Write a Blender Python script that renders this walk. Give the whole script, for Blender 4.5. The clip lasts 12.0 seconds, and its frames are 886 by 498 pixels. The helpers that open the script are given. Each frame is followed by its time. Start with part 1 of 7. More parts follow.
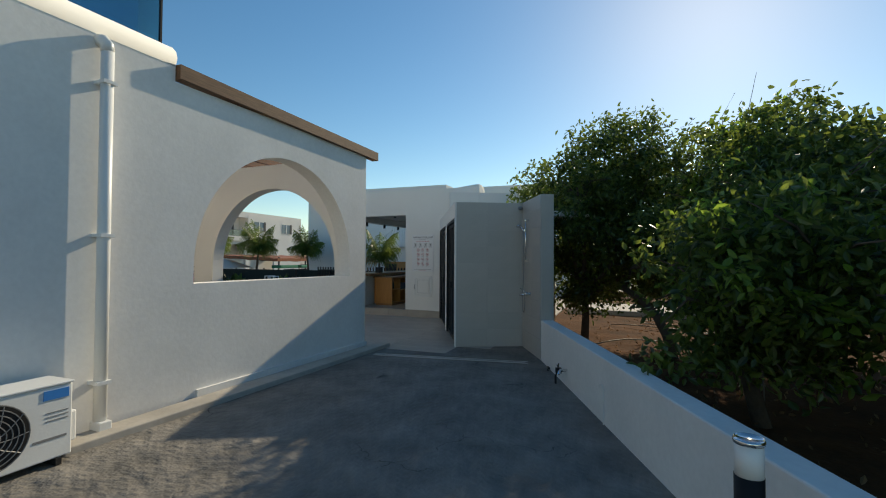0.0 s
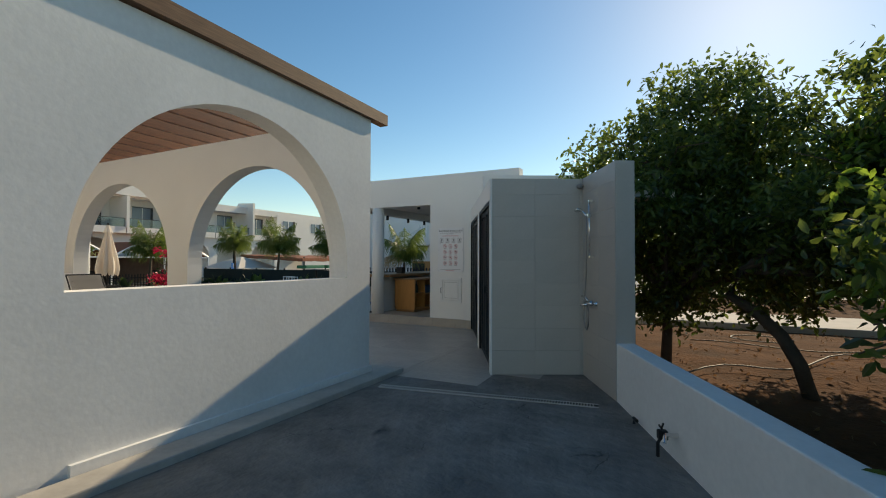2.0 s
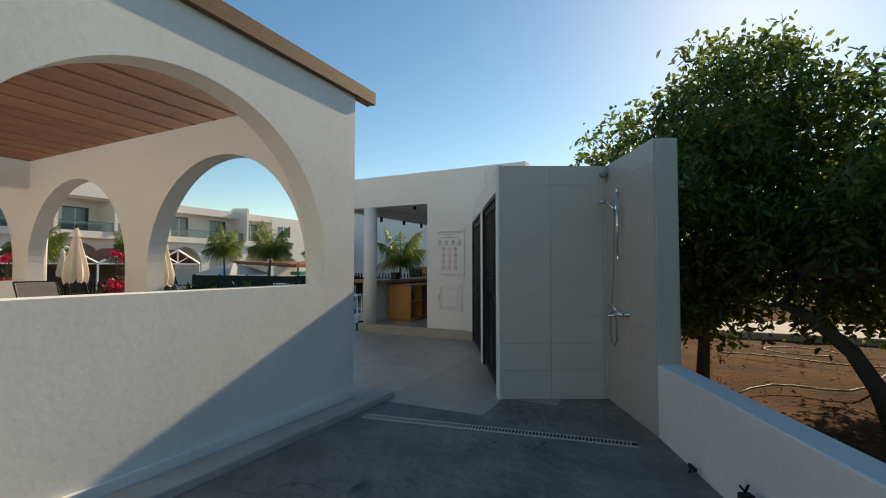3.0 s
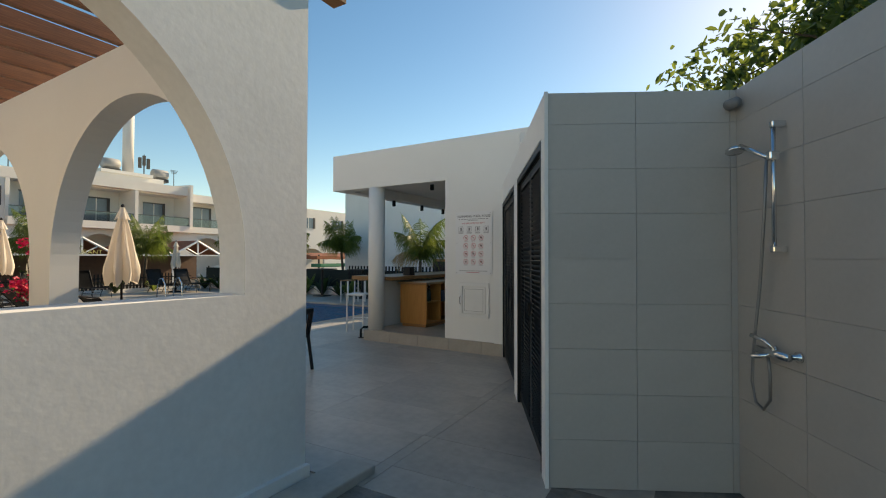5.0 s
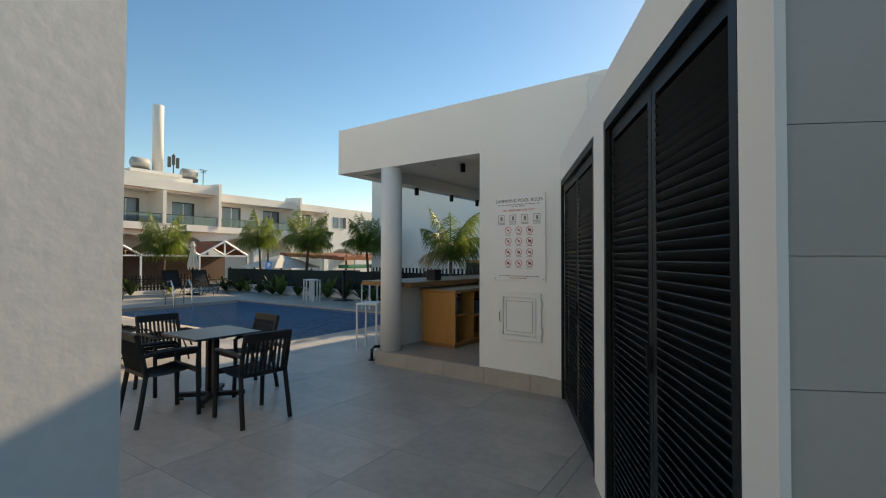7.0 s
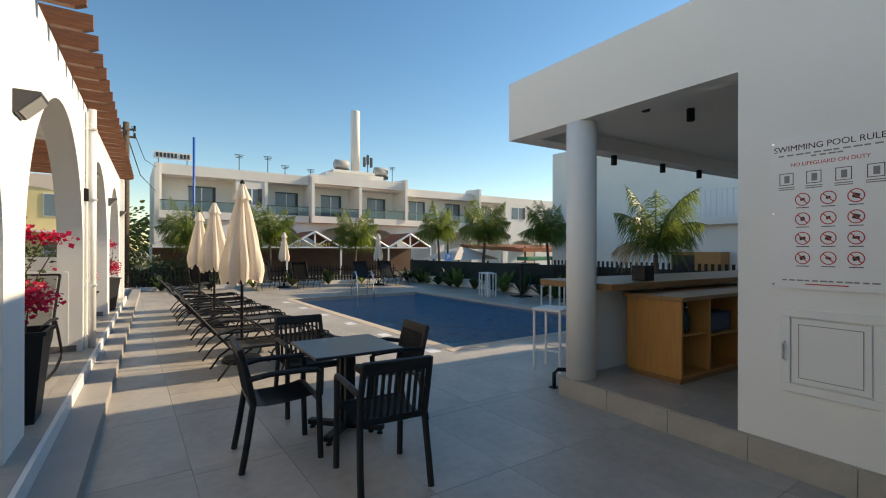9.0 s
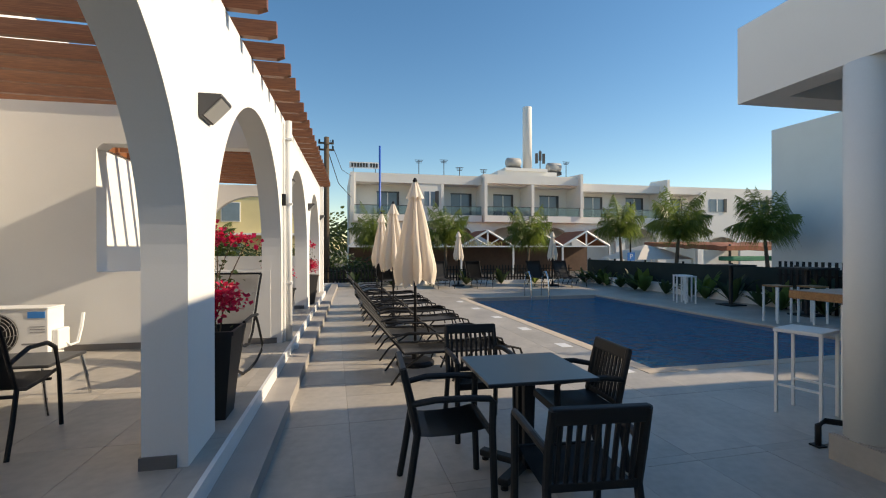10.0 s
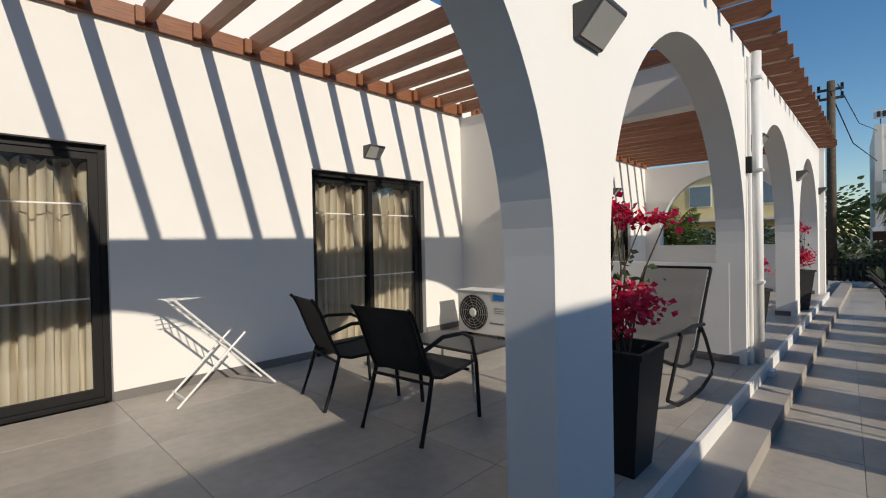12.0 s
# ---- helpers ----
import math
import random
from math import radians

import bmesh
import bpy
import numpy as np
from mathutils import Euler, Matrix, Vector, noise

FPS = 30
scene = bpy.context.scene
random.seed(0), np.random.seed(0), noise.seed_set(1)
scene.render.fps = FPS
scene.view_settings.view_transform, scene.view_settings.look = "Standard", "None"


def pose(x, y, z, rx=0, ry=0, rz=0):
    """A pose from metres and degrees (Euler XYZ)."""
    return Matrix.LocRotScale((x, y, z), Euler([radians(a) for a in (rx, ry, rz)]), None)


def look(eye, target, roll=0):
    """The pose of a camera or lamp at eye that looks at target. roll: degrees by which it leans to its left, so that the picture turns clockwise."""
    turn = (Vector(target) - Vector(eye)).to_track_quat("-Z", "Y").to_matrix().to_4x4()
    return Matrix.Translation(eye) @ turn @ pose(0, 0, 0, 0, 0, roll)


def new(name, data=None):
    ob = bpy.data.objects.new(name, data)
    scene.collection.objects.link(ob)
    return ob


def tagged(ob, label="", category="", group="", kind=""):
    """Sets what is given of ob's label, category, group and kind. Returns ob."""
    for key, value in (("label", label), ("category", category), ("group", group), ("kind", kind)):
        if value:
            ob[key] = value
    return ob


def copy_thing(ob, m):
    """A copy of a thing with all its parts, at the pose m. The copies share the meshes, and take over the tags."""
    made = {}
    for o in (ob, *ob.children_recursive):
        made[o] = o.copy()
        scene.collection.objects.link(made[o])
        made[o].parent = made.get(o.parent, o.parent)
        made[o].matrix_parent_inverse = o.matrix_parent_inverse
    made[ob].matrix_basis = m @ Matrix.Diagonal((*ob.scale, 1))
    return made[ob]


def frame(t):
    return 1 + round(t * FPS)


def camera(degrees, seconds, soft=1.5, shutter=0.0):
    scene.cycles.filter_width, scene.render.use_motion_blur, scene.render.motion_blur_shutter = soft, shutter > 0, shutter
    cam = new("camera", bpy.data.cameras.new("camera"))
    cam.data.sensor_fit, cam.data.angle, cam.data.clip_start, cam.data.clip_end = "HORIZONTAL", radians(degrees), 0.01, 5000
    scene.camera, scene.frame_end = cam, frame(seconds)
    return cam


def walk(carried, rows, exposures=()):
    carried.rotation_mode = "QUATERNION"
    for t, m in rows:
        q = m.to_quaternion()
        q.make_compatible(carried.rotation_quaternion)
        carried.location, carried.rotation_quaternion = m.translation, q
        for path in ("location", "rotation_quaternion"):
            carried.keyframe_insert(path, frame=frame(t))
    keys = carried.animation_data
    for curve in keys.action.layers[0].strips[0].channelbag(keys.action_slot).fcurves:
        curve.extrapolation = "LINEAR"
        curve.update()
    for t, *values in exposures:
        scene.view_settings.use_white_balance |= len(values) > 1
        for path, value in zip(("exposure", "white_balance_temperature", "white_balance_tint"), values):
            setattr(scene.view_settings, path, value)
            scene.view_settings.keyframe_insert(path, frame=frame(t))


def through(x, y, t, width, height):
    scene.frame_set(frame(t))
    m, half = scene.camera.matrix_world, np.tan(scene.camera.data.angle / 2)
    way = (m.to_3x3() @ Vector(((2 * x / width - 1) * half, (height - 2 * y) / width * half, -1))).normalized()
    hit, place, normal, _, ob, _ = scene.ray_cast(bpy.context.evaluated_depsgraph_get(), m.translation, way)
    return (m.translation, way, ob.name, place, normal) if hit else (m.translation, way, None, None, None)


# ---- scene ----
cam = camera(87.9, 12.0, soft=1.1)
PATH = [
    (0, (0.112, 0.032, 1.567), (-0.684, 1.867, 1.613), 0.3),
    (0.5, (-0.085, 0.523, 1.523), (-0.938, 2.331, 1.572), 0.3),
    (1, (-0.309, 1.045, 1.492), (-1.17, 2.849, 1.543), 0.1),
    (1.5, (-0.498, 1.518, 1.509), (-1.386, 3.309, 1.557), 0.1),
    (2, (-0.708, 2.0, 1.518), (-1.634, 3.772, 1.565), 0.2),
    (2.5, (-0.937, 2.445, 1.466), (-1.855, 4.22, 1.538), 0.1),
    (3, (-1.155, 2.866, 1.476), (-2.075, 4.64, 1.55), 0.0),
    (4.8, (-1.854, 4.572, 1.501), (-2.872, 6.293, 1.539), 0.1),
    (5, (-1.981, 4.763, 1.511), (-3.018, 6.473, 1.548), 0.1),
    (5.5, (-2.234, 5.214, 1.501), (-3.3, 6.906, 1.538), 0.0),
    (6, (-2.501, 5.621, 1.504), (-3.594, 7.296, 1.541), -0.1),
    (6.5, (-2.771, 6.035, 1.512), (-3.895, 7.688, 1.548), -0.1),
    (6.7, (-2.857, 6.209, 1.502), (-3.993, 7.855, 1.54), -0.0),
    (8.3, (-3.766, 7.264, 1.494), (-5.207, 8.65, 1.517), 0.0),
    (8.5, (-3.911, 7.393, 1.507), (-5.419, 8.707, 1.521), -0.2),
    (9, (-4.208, 7.675, 1.495), (-5.899, 8.743, 1.498), 0.1),
    (9.5, (-4.515, 7.835, 1.492), (-6.364, 8.596, 1.494), 0.1),
    (10, (-4.902, 7.888, 1.51), (-6.864, 8.274, 1.507), -0.1),
    (10.5, (-5.267, 7.949, 1.538), (-7.267, 7.928, 1.528), -0.0),
    (11, (-5.594, 7.905, 1.475), (-7.54, 7.446, 1.471), -0.6),
    (11.5, (-5.916, 7.849, 1.468), (-7.69, 6.925, 1.441), -0.8),
    (12, (-6.194, 7.885, 1.482), (-7.643, 6.507, 1.455), -1.2),
]
walk(cam, [(t, look(eye, target, roll)) for t, eye, target, roll in PATH],
     [(0.0, 0.08, 8100, 5), (2.5, 0.28, 9000, 8), (5.5, 0.58, 10000, 11), (8.5, 0.66, 9200, 11), (9.5, 0.55, 8700, 12), (10.5, 0.36, 7900, 12), (12.0, -0.09, 7100, 11)])

# ---- world, sun, exposure ----
SUN = Vector((0.122, 0.885, 0.464)).normalized()
world = bpy.data.worlds.new("sky")
scene.world = world
world.use_nodes = True
wn = world.node_tree.nodes
sky = wn.new("ShaderNodeTexSky")
sky.sky_type, sky.sun_disc = "NISHITA", False
sky.sun_elevation = math.asin(SUN.z)
sky.sun_rotation = math.atan2(SUN.x, SUN.y)
sky.air_density, sky.dust_density, sky.ozone_density = 1.0, 0.16, 3.0
wn["Background"].inputs["Strength"].default_value = 0.135
deep = wn.new("ShaderNodeHueSaturation")
deep.inputs["Saturation"].default_value = 1.25
world.node_tree.links.new(sky.outputs["Color"], deep.inputs["Color"])
world.node_tree.links.new(deep.outputs["Color"], wn["Background"].inputs["Color"])
sun_data = bpy.data.lights.new("sun", "SUN")
sun_data.energy, sun_data.angle, sun_data.color = 3.9, radians(0.6), (1.0, 0.93, 0.82)
sun = new("sun", sun_data)
sun.matrix_world = look(SUN * 60, (0, 0, 0))

# ---- materials ----
def mat(name, color, rough=0.8, vary=0.12, scale=3.0, fine=60.0, bump=0.15, metal=0.0, dark=None, rand=0.0, stain=0.0, coords="Object", dist=0.01, spec=0.5):
    """A surface with two scales of variation, relief and, where asked, stains and a shift per object."""
    m = bpy.data.materials.new(name)
    m.use_nodes = True
    nt = m.node_tree
    n, ln = nt.nodes, nt.links
    b = n["Principled BSDF"]
    b.inputs["Roughness"].default_value = rough
    b.inputs["Metallic"].default_value = metal
    b.inputs["Specular IOR Level"].default_value = spec
    tc = n.new("ShaderNodeTexCoord")
    big, small = n.new("ShaderNodeTexNoise"), n.new("ShaderNodeTexNoise")
    for t, s, d in ((big, scale, 5.0), (small, fine, 3.0)):
        t.inputs["Scale"].default_value, t.inputs["Detail"].default_value = s, d
        ln.new(tc.outputs[coords], t.inputs["Vector"])
    add = n.new("ShaderNodeMath")
    add.operation = "MULTIPLY_ADD"
    ln.new(small.outputs["Fac"], add.inputs[0])
    add.inputs[1].default_value = 0.4
    ln.new(big.outputs["Fac"], add.inputs[2])
    ramp = n.new("ShaderNodeMapRange")
    ramp.inputs["From Min"].default_value, ramp.inputs["From Max"].default_value = 0.35, 1.05
    ln.new(add.outputs[0], ramp.inputs["Value"])
    mix = n.new("ShaderNodeMix")
    mix.data_type = "RGBA"
    lo = dark or tuple(c * (1 - vary) for c in color)
    hi = tuple(min(1, c * (1 + vary * 0.6)) for c in color)
    mix.inputs["A"].default_value, mix.inputs["B"].default_value = (*lo, 1), (*hi, 1)
    ln.new(ramp.outputs["Result"], mix.inputs["Factor"])
    out = mix.outputs["Result"]
    if stain:
        st, sr, sm = n.new("ShaderNodeTexNoise"), n.new("ShaderNodeMapRange"), n.new("ShaderNodeMix")
        st.inputs["Scale"].default_value, st.inputs["Detail"].default_value, st.inputs["Roughness"].default_value = scale * 0.35, 8.0, 0.65
        ln.new(tc.outputs[coords], st.inputs["Vector"])
        sr.inputs["From Min"].default_value, sr.inputs["From Max"].default_value, sr.inputs["To Max"].default_value = 0.52, 0.72, stain
        ln.new(st.outputs["Fac"], sr.inputs["Value"])
        sm.data_type = "RGBA"
        ln.new(out, sm.inputs["A"])
        sm.inputs["B"].default_value = (*(c * 0.55 for c in color), 1)
        ln.new(sr.outputs["Result"], sm.inputs["Factor"])
        out = sm.outputs["Result"]
    if rand:
        oi, hsv, mr = n.new("ShaderNodeObjectInfo"), n.new("ShaderNodeHueSaturation"), n.new("ShaderNodeMapRange")
        mr.inputs["To Min"].default_value, mr.inputs["To Max"].default_value = 1 - rand, 1 + rand
        ln.new(oi.outputs["Random"], mr.inputs["Value"])
        ln.new(mr.outputs["Result"], hsv.inputs["Value"])
        ln.new(out, hsv.inputs["Color"])
        out = hsv.outputs["Color"]
    ln.new(out, b.inputs["Base Color"])
    if bump:
        bp = n.new("ShaderNodeBump")
        bp.inputs["Strength"].default_value, bp.inputs["Distance"].default_value = bump, dist
        ln.new(add.outputs[0], bp.inputs["Height"])
        ln.new(bp.outputs["Normal"], b.inputs["Normal"])
    return m


def leafy(name, color, color2, through=0.35, rough=0.45):
    """Leaves: colour shifts from leaf to leaf, and light comes through them."""
    m = bpy.data.materials.new(name)
    m.use_nodes = True
    n, ln = m.node_tree.nodes, m.node_tree.links
    b, out = n["Principled BSDF"], n["Material Output"]
    b.inputs["Roughness"].default_value = rough
    g, mix = n.new("ShaderNodeNewGeometry"), n.new("ShaderNodeMix")
    mix.data_type = "RGBA"
    mix.inputs["A"].default_value, mix.inputs["B"].default_value = (*color, 1), (*color2, 1)
    ln.new(g.outputs["Random Per Island"], mix.inputs["Factor"])
    ln.new(mix.outputs["Result"], b.inputs["Base Color"])
    tr, ms = n.new("ShaderNodeBsdfTranslucent"), n.new("ShaderNodeMixShader")
    br = n.new("ShaderNodeHueSaturation")
    br.inputs["Value"].default_value, br.inputs["Hue"].default_value = 2.2, 0.48
    ln.new(mix.outputs["Result"], br.inputs["Color"])
    ln.new(br.outputs["Color"], tr.inputs["Color"])
    ms.inputs["Fac"].default_value = through
    ln.new(b.outputs["BSDF"], ms.inputs[1])
    ln.new(tr.outputs["BSDF"], ms.inputs[2])
    ln.new(ms.outputs["Shader"], out.inputs["Surface"])
    return m


def wooden(name, color, dark, axis=0, rough=0.5, grain=30.0):
    """Wood with grain along one axis of the object."""
    m = mat(name, color, rough, 0.25, 2.0, 40.0, 0.1)
    n, ln = m.node_tree.nodes, m.node_tree.links
    tc, mp, w, mix = n.new("ShaderNodeTexCoord"), n.new("ShaderNodeMapping"), n.new("ShaderNodeTexNoise"), n.new("ShaderNodeMix")
    sc = [grain, grain, grain]
    sc[axis] = grain * 0.04
    mp.inputs["Scale"].default_value = sc
    w.inputs["Detail"].default_value, w.inputs["Distortion"].default_value = 4.0, 0.6
    ln.new(tc.outputs["Object"], mp.inputs["Vector"])
    ln.new(mp.outputs["Vector"], w.inputs["Vector"])
    rp, oi, ad = n.new("ShaderNodeMapRange"), n.new("ShaderNodeObjectInfo"), n.new("ShaderNodeMath")
    rp.inputs["From Min"].default_value, rp.inputs["From Max"].default_value = 0.3, 0.75
    ln.new(w.outputs["Fac"], rp.inputs["Value"])
    ad.operation = "MULTIPLY_ADD"
    ad.inputs[1].default_value = 0.35
    ln.new(oi.outputs["Random"], ad.inputs[0])
    ln.new(rp.outputs["Result"], ad.inputs[2])
    mix.data_type = "RGBA"
    mix.inputs["A"].default_value, mix.inputs["B"].default_value = (*color, 1), (*dark, 1)
    ln.new(ad.outputs[0], mix.inputs["Factor"])
    ln.new(mix.outputs["Result"], n["Principled BSDF"].inputs["Base Color"])
    return m


def glassy(name, tint=(1, 1, 1), rough=0.02, clear=0.6):
    """A thin pane: part mirror, part see-through."""
    m = bpy.data.materials.new(name)
    m.use_nodes = True
    n, ln = m.node_tree.nodes, m.node_tree.links
    tr, gl, ms, fr = n.new("ShaderNodeBsdfTransparent"), n.new("ShaderNodeBsdfGlossy"), n.new("ShaderNodeMixShader"), n.new("ShaderNodeLayerWeight")
    tr.inputs["Color"].default_value = (*tint, 1)
    gl.inputs["Roughness"].default_value = rough
    fr.inputs["Blend"].default_value = 0.5
    pw = n.new("ShaderNodeMath")
    pw.operation = "POWER"
    pw.inputs[1].default_value = 4.0
    mr = n.new("ShaderNodeMapRange")
    mr.inputs["To Min"].default_value, mr.inputs["To Max"].default_value = 0.03 + 0.1 * (1 - clear), 0.9
    ln.new(fr.outputs["Facing"], pw.inputs[0])
    ln.new(pw.outputs["Value"], mr.inputs["Value"])
    ln.new(mr.outputs["Result"], ms.inputs["Fac"])
    ln.new(tr.outputs["BSDF"], ms.inputs[1])
    ln.new(gl.outputs["BSDF"], ms.inputs[2])
    ln.new(ms.outputs["Shader"], n["Material Output"].inputs["Surface"])
    return m


M_PLASTER = mat("white_plaster", (0.81, 0.79, 0.76), 0.9, 0.16, 0.8, 22.0, 0.24, stain=0.26, dist=0.012)
M_RENDER = mat("smooth_white_render", (0.80, 0.79, 0.76), 0.9, 0.05, 1.0, 90.0, 0.2, stain=0.06, dist=0.003)
M_CREAM = mat("cream_render", (0.80, 0.77, 0.72), 0.9, 0.08, 0.5, 20.0, 0.2, stain=0.15)
M_CONCRETE = mat("stamped_concrete", (0.205, 0.187, 0.165), 0.7, 0.55, 2.2, 9.0, 1.0, stain=0.55, dist=0.09)


def cracked(m, scale, depth):
    """Adds a net of hairline cracks and stamped joints to a concrete."""
    n, ln = m.node_tree.nodes, m.node_tree.links
    tc, wob, mixv, vor = n.new("ShaderNodeTexCoord"), n.new("ShaderNodeTexNoise"), n.new("ShaderNodeVectorMath"), n.new("ShaderNodeTexVoronoi")
    wob.inputs["Scale"].default_value, wob.inputs["Detail"].default_value = scale * 2.5, 6.0
    ln.new(tc.outputs["Object"], wob.inputs["Vector"])
    mixv.operation = "MULTIPLY_ADD"
    mixv.inputs[1].default_value = (0.55, 0.55, 0.0)
    ln.new(wob.outputs["Color"], mixv.inputs[0])
    ln.new(tc.outputs["Object"], mixv.inputs[2])
    vor.feature = "DISTANCE_TO_EDGE"
    vor.inputs["Scale"].default_value = scale
    ln.new(mixv.outputs["Vector"], vor.inputs["Vector"])
    mr, gate, gr, mul, mx = n.new("ShaderNodeMapRange"), n.new("ShaderNodeTexNoise"), n.new("ShaderNodeMapRange"), n.new("ShaderNodeMath"), n.new("ShaderNodeMix")
    mr.inputs["From Min"].default_value, mr.inputs["From Max"].default_value = 0.0, 0.010
    mr.inputs["To Min"].default_value, mr.inputs["To Max"].default_value = 1.0, 0.0
    ln.new(vor.outputs["Distance"], mr.inputs["Value"])
    gate.inputs["Scale"].default_value = scale * 0.9
    ln.new(tc.outputs["Object"], gate.inputs["Vector"])
    gr.inputs["From Min"].default_value, gr.inputs["From Max"].default_value = 0.53, 0.60
    ln.new(gate.outputs["Fac"], gr.inputs["Value"])
    mul.operation = "MULTIPLY"
    ln.new(mr.outputs["Result"], mul.inputs[0])
    ln.new(gr.outputs["Result"], mul.inputs[1])
    b = n["Principled BSDF"]
    old = b.inputs["Base Color"].links[0].from_socket
    mx.data_type = "RGBA"
    ln.new(mul.outputs[0], mx.inputs["Factor"])
    ln.new(old, mx.inputs["A"])
    mx.inputs["B"].default_value = (0.04, 0.038, 0.036, 1)
    ln.new(mx.outputs["Result"], b.inputs["Base Color"])
    bp = n.new("ShaderNodeBump")
    bp.invert = True
    bp.inputs["Strength"].default_value, bp.inputs["Distance"].default_value = depth, 0.01
    ln.new(mul.outputs[0], bp.inputs["Height"])
    ln.new(b.inputs["Normal"].links[0].from_socket, bp.inputs["Normal"])
    ln.new(bp.outputs["Normal"], b.inputs["Normal"])


cracked(M_CONCRETE, 1.1, 0.8)
M_TILE = mat("grey_floor_tile", (0.415, 0.378, 0.332), 0.38, 0.38, 1.3, 14.0, 0.10, rand=0.05, stain=0.35, dist=0.003)
M_LEDGE = mat("pale_cement_ledge", (0.46, 0.42, 0.37), 0.85, 0.25, 3.0, 20.0, 0.4, stain=0.3)
M_GROUT = mat("grout", (0.42, 0.38, 0.33), 0.9, 0.1, 5.0)
M_WALLTILE = mat("grey_wall_tile", (0.46, 0.43, 0.395), 0.45, 0.10, 2.0, 40.0, 0.1, rand=0.03, dist=0.002)
M_COPING = mat("beige_coping", (0.55, 0.46, 0.36), 0.7, 0.15, 6.0, 60.0, 0.3)
M_SKIRT = mat("dark_skirting_tile", (0.17, 0.16, 0.155), 0.5, 0.15, 6.0)
M_PERGOLA = wooden("stained_pergola_wood", (0.30, 0.115, 0.045), (0.15, 0.05, 0.02), 1)
M_PERGOLA_X = wooden("stained_ledger_wood", (0.30, 0.115, 0.045), (0.15, 0.05, 0.02), 0)
M_PLY = wooden("varnished_plywood", (0.54, 0.26, 0.075), (0.42, 0.18, 0.05), 2, 0.45, 14.0)
M_COUNTER = wooden("counter_wood", (0.42, 0.22, 0.09), (0.24, 0.11, 0.04), 1, 0.4, 14.0)
M_BLACK = mat("black_metal", (0.011, 0.011, 0.012), 0.5, 0.2, 8.0, 90.0, 0.05, spec=0.25)
M_BLACKPLASTIC = mat("anthracite_plastic", (0.017, 0.017, 0.018), 0.5, 0.15, 8.0, 200.0, 0.08, spec=0.35)
M_HOSE = mat("ribbed_steel_hose", (0.30, 0.30, 0.30), 0.35, 0.1, 300.0, 400.0, 0.3, 0.8)
M_DRAIN = mat("brushed_drain_steel", (0.55, 0.54, 0.52), 0.4, 0.15, 20.0, 90.0, 0.1, 0.6)
M_CHROME = mat("chrome", (0.72, 0.72, 0.72), 0.12, 0.03, 4.0, 30.0, 0.0, 1.0)
M_WHITEPAINT = mat("white_painted_metal", (0.78, 0.78, 0.76), 0.4, 0.05, 5.0)
M_SOIL = mat("red_soil", (0.125, 0.052, 0.022), 0.95, 0.45, 1.8, 18.0, 1.0, dark=(0.05, 0.026, 0.015), dist=0.06, spec=0.05)
M_GROUND = mat("dry_ground", (0.36, 0.31, 0.25), 0.95, 0.2, 0.3, 5.0, 0.4)
M_PATH = mat("pale_concrete_path", (0.50, 0.45, 0.39), 0.9, 0.15, 2.0, 30.0, 0.3)
M_BARK = mat("bark", (0.11, 0.08, 0.055), 0.95, 0.4, 9.0, 50.0, 0.9, dist=0.02)
M_CITRUS = leafy("citrus_leaves", (0.022, 0.048, 0.011), (0.12, 0.17, 0.032), 0.45, 0.32)
M_YOUNG = leafy("young_leaves", (0.10, 0.19, 0.02), (0.16, 0.26, 0.04), 0.5)
M_PALM = leafy("palm_leaves", (0.045, 0.085, 0.016), (0.14, 0.19, 0.045), 0.45)
M_DRYPALM = leafy("dry_palm_leaves", (0.30, 0.20, 0.09), (0.42, 0.30, 0.15), 0.4)
M_HEDGE = leafy("hedge_leaves", (0.02, 0.04, 0.012), (0.05, 0.08, 0.02), 0.3)
M_FLOWER = leafy("bougainvillea_bracts", (0.42, 0.006, 0.03), (0.58, 0.012, 0.05), 0.2)
M_CANVAS = leafy("cream_canvas", (0.74, 0.67, 0.57), (0.78, 0.71, 0.61), 0.18, 0.9)
M_GLASS = glassy("window_glass", (0.85, 0.87, 0.86), 0.02, 0.67)
M_BLUEGLASS = glassy("blue_balustrade_glass", (0.22, 0.55, 0.75), 0.03, 0.6)
M_PALEGLASS = glassy("pale_balcony_glass", (0.62, 0.70, 0.72), 0.05, 0.6)
M_CURTAIN = leafy("cream_curtain", (0.74, 0.66, 0.53), (0.76, 0.68, 0.55), 0.2, 0.95)
# dark colour standing for the dimness of unlit rooms
M_ROOMSHADE = mat("dim_room", (0.10, 0.09, 0.08), 0.9)
M_TERRACOTTA = mat("terracotta_tile", (0.36, 0.13, 0.07), 0.85, 0.3, 6.0, 30.0, 0.4, rand=0.1)
M_GREENNET = mat("green_awning", (0.03, 0.22, 0.13), 0.8, 0.2, 4.0)
M_BLUEPOLE = mat("blue_painted_pole", (0.03, 0.12, 0.45), 0.4, 0.1, 4.0)
M_MESH = mat("dark_woven_sling", (0.045, 0.045, 0.045), 0.8, 0.2, 20.0, 300.0, 0.3)
M_SLING = leafy("grey_padded_sling", (0.30, 0.29, 0.28), (0.34, 0.33, 0.31), 0.15, 0.9)
M_SIGN = mat("white_sign_board", (0.78, 0.78, 0.78), 0.35, 0.03, 3.0)
M_LAMPGREY = mat("lamp_grey", (0.06, 0.06, 0.063), 0.5, 0.1, 6.0)
M_LENS = mat("frosted_diffuser", (0.42, 0.42, 0.40), 0.4, 0.05, 4.0)
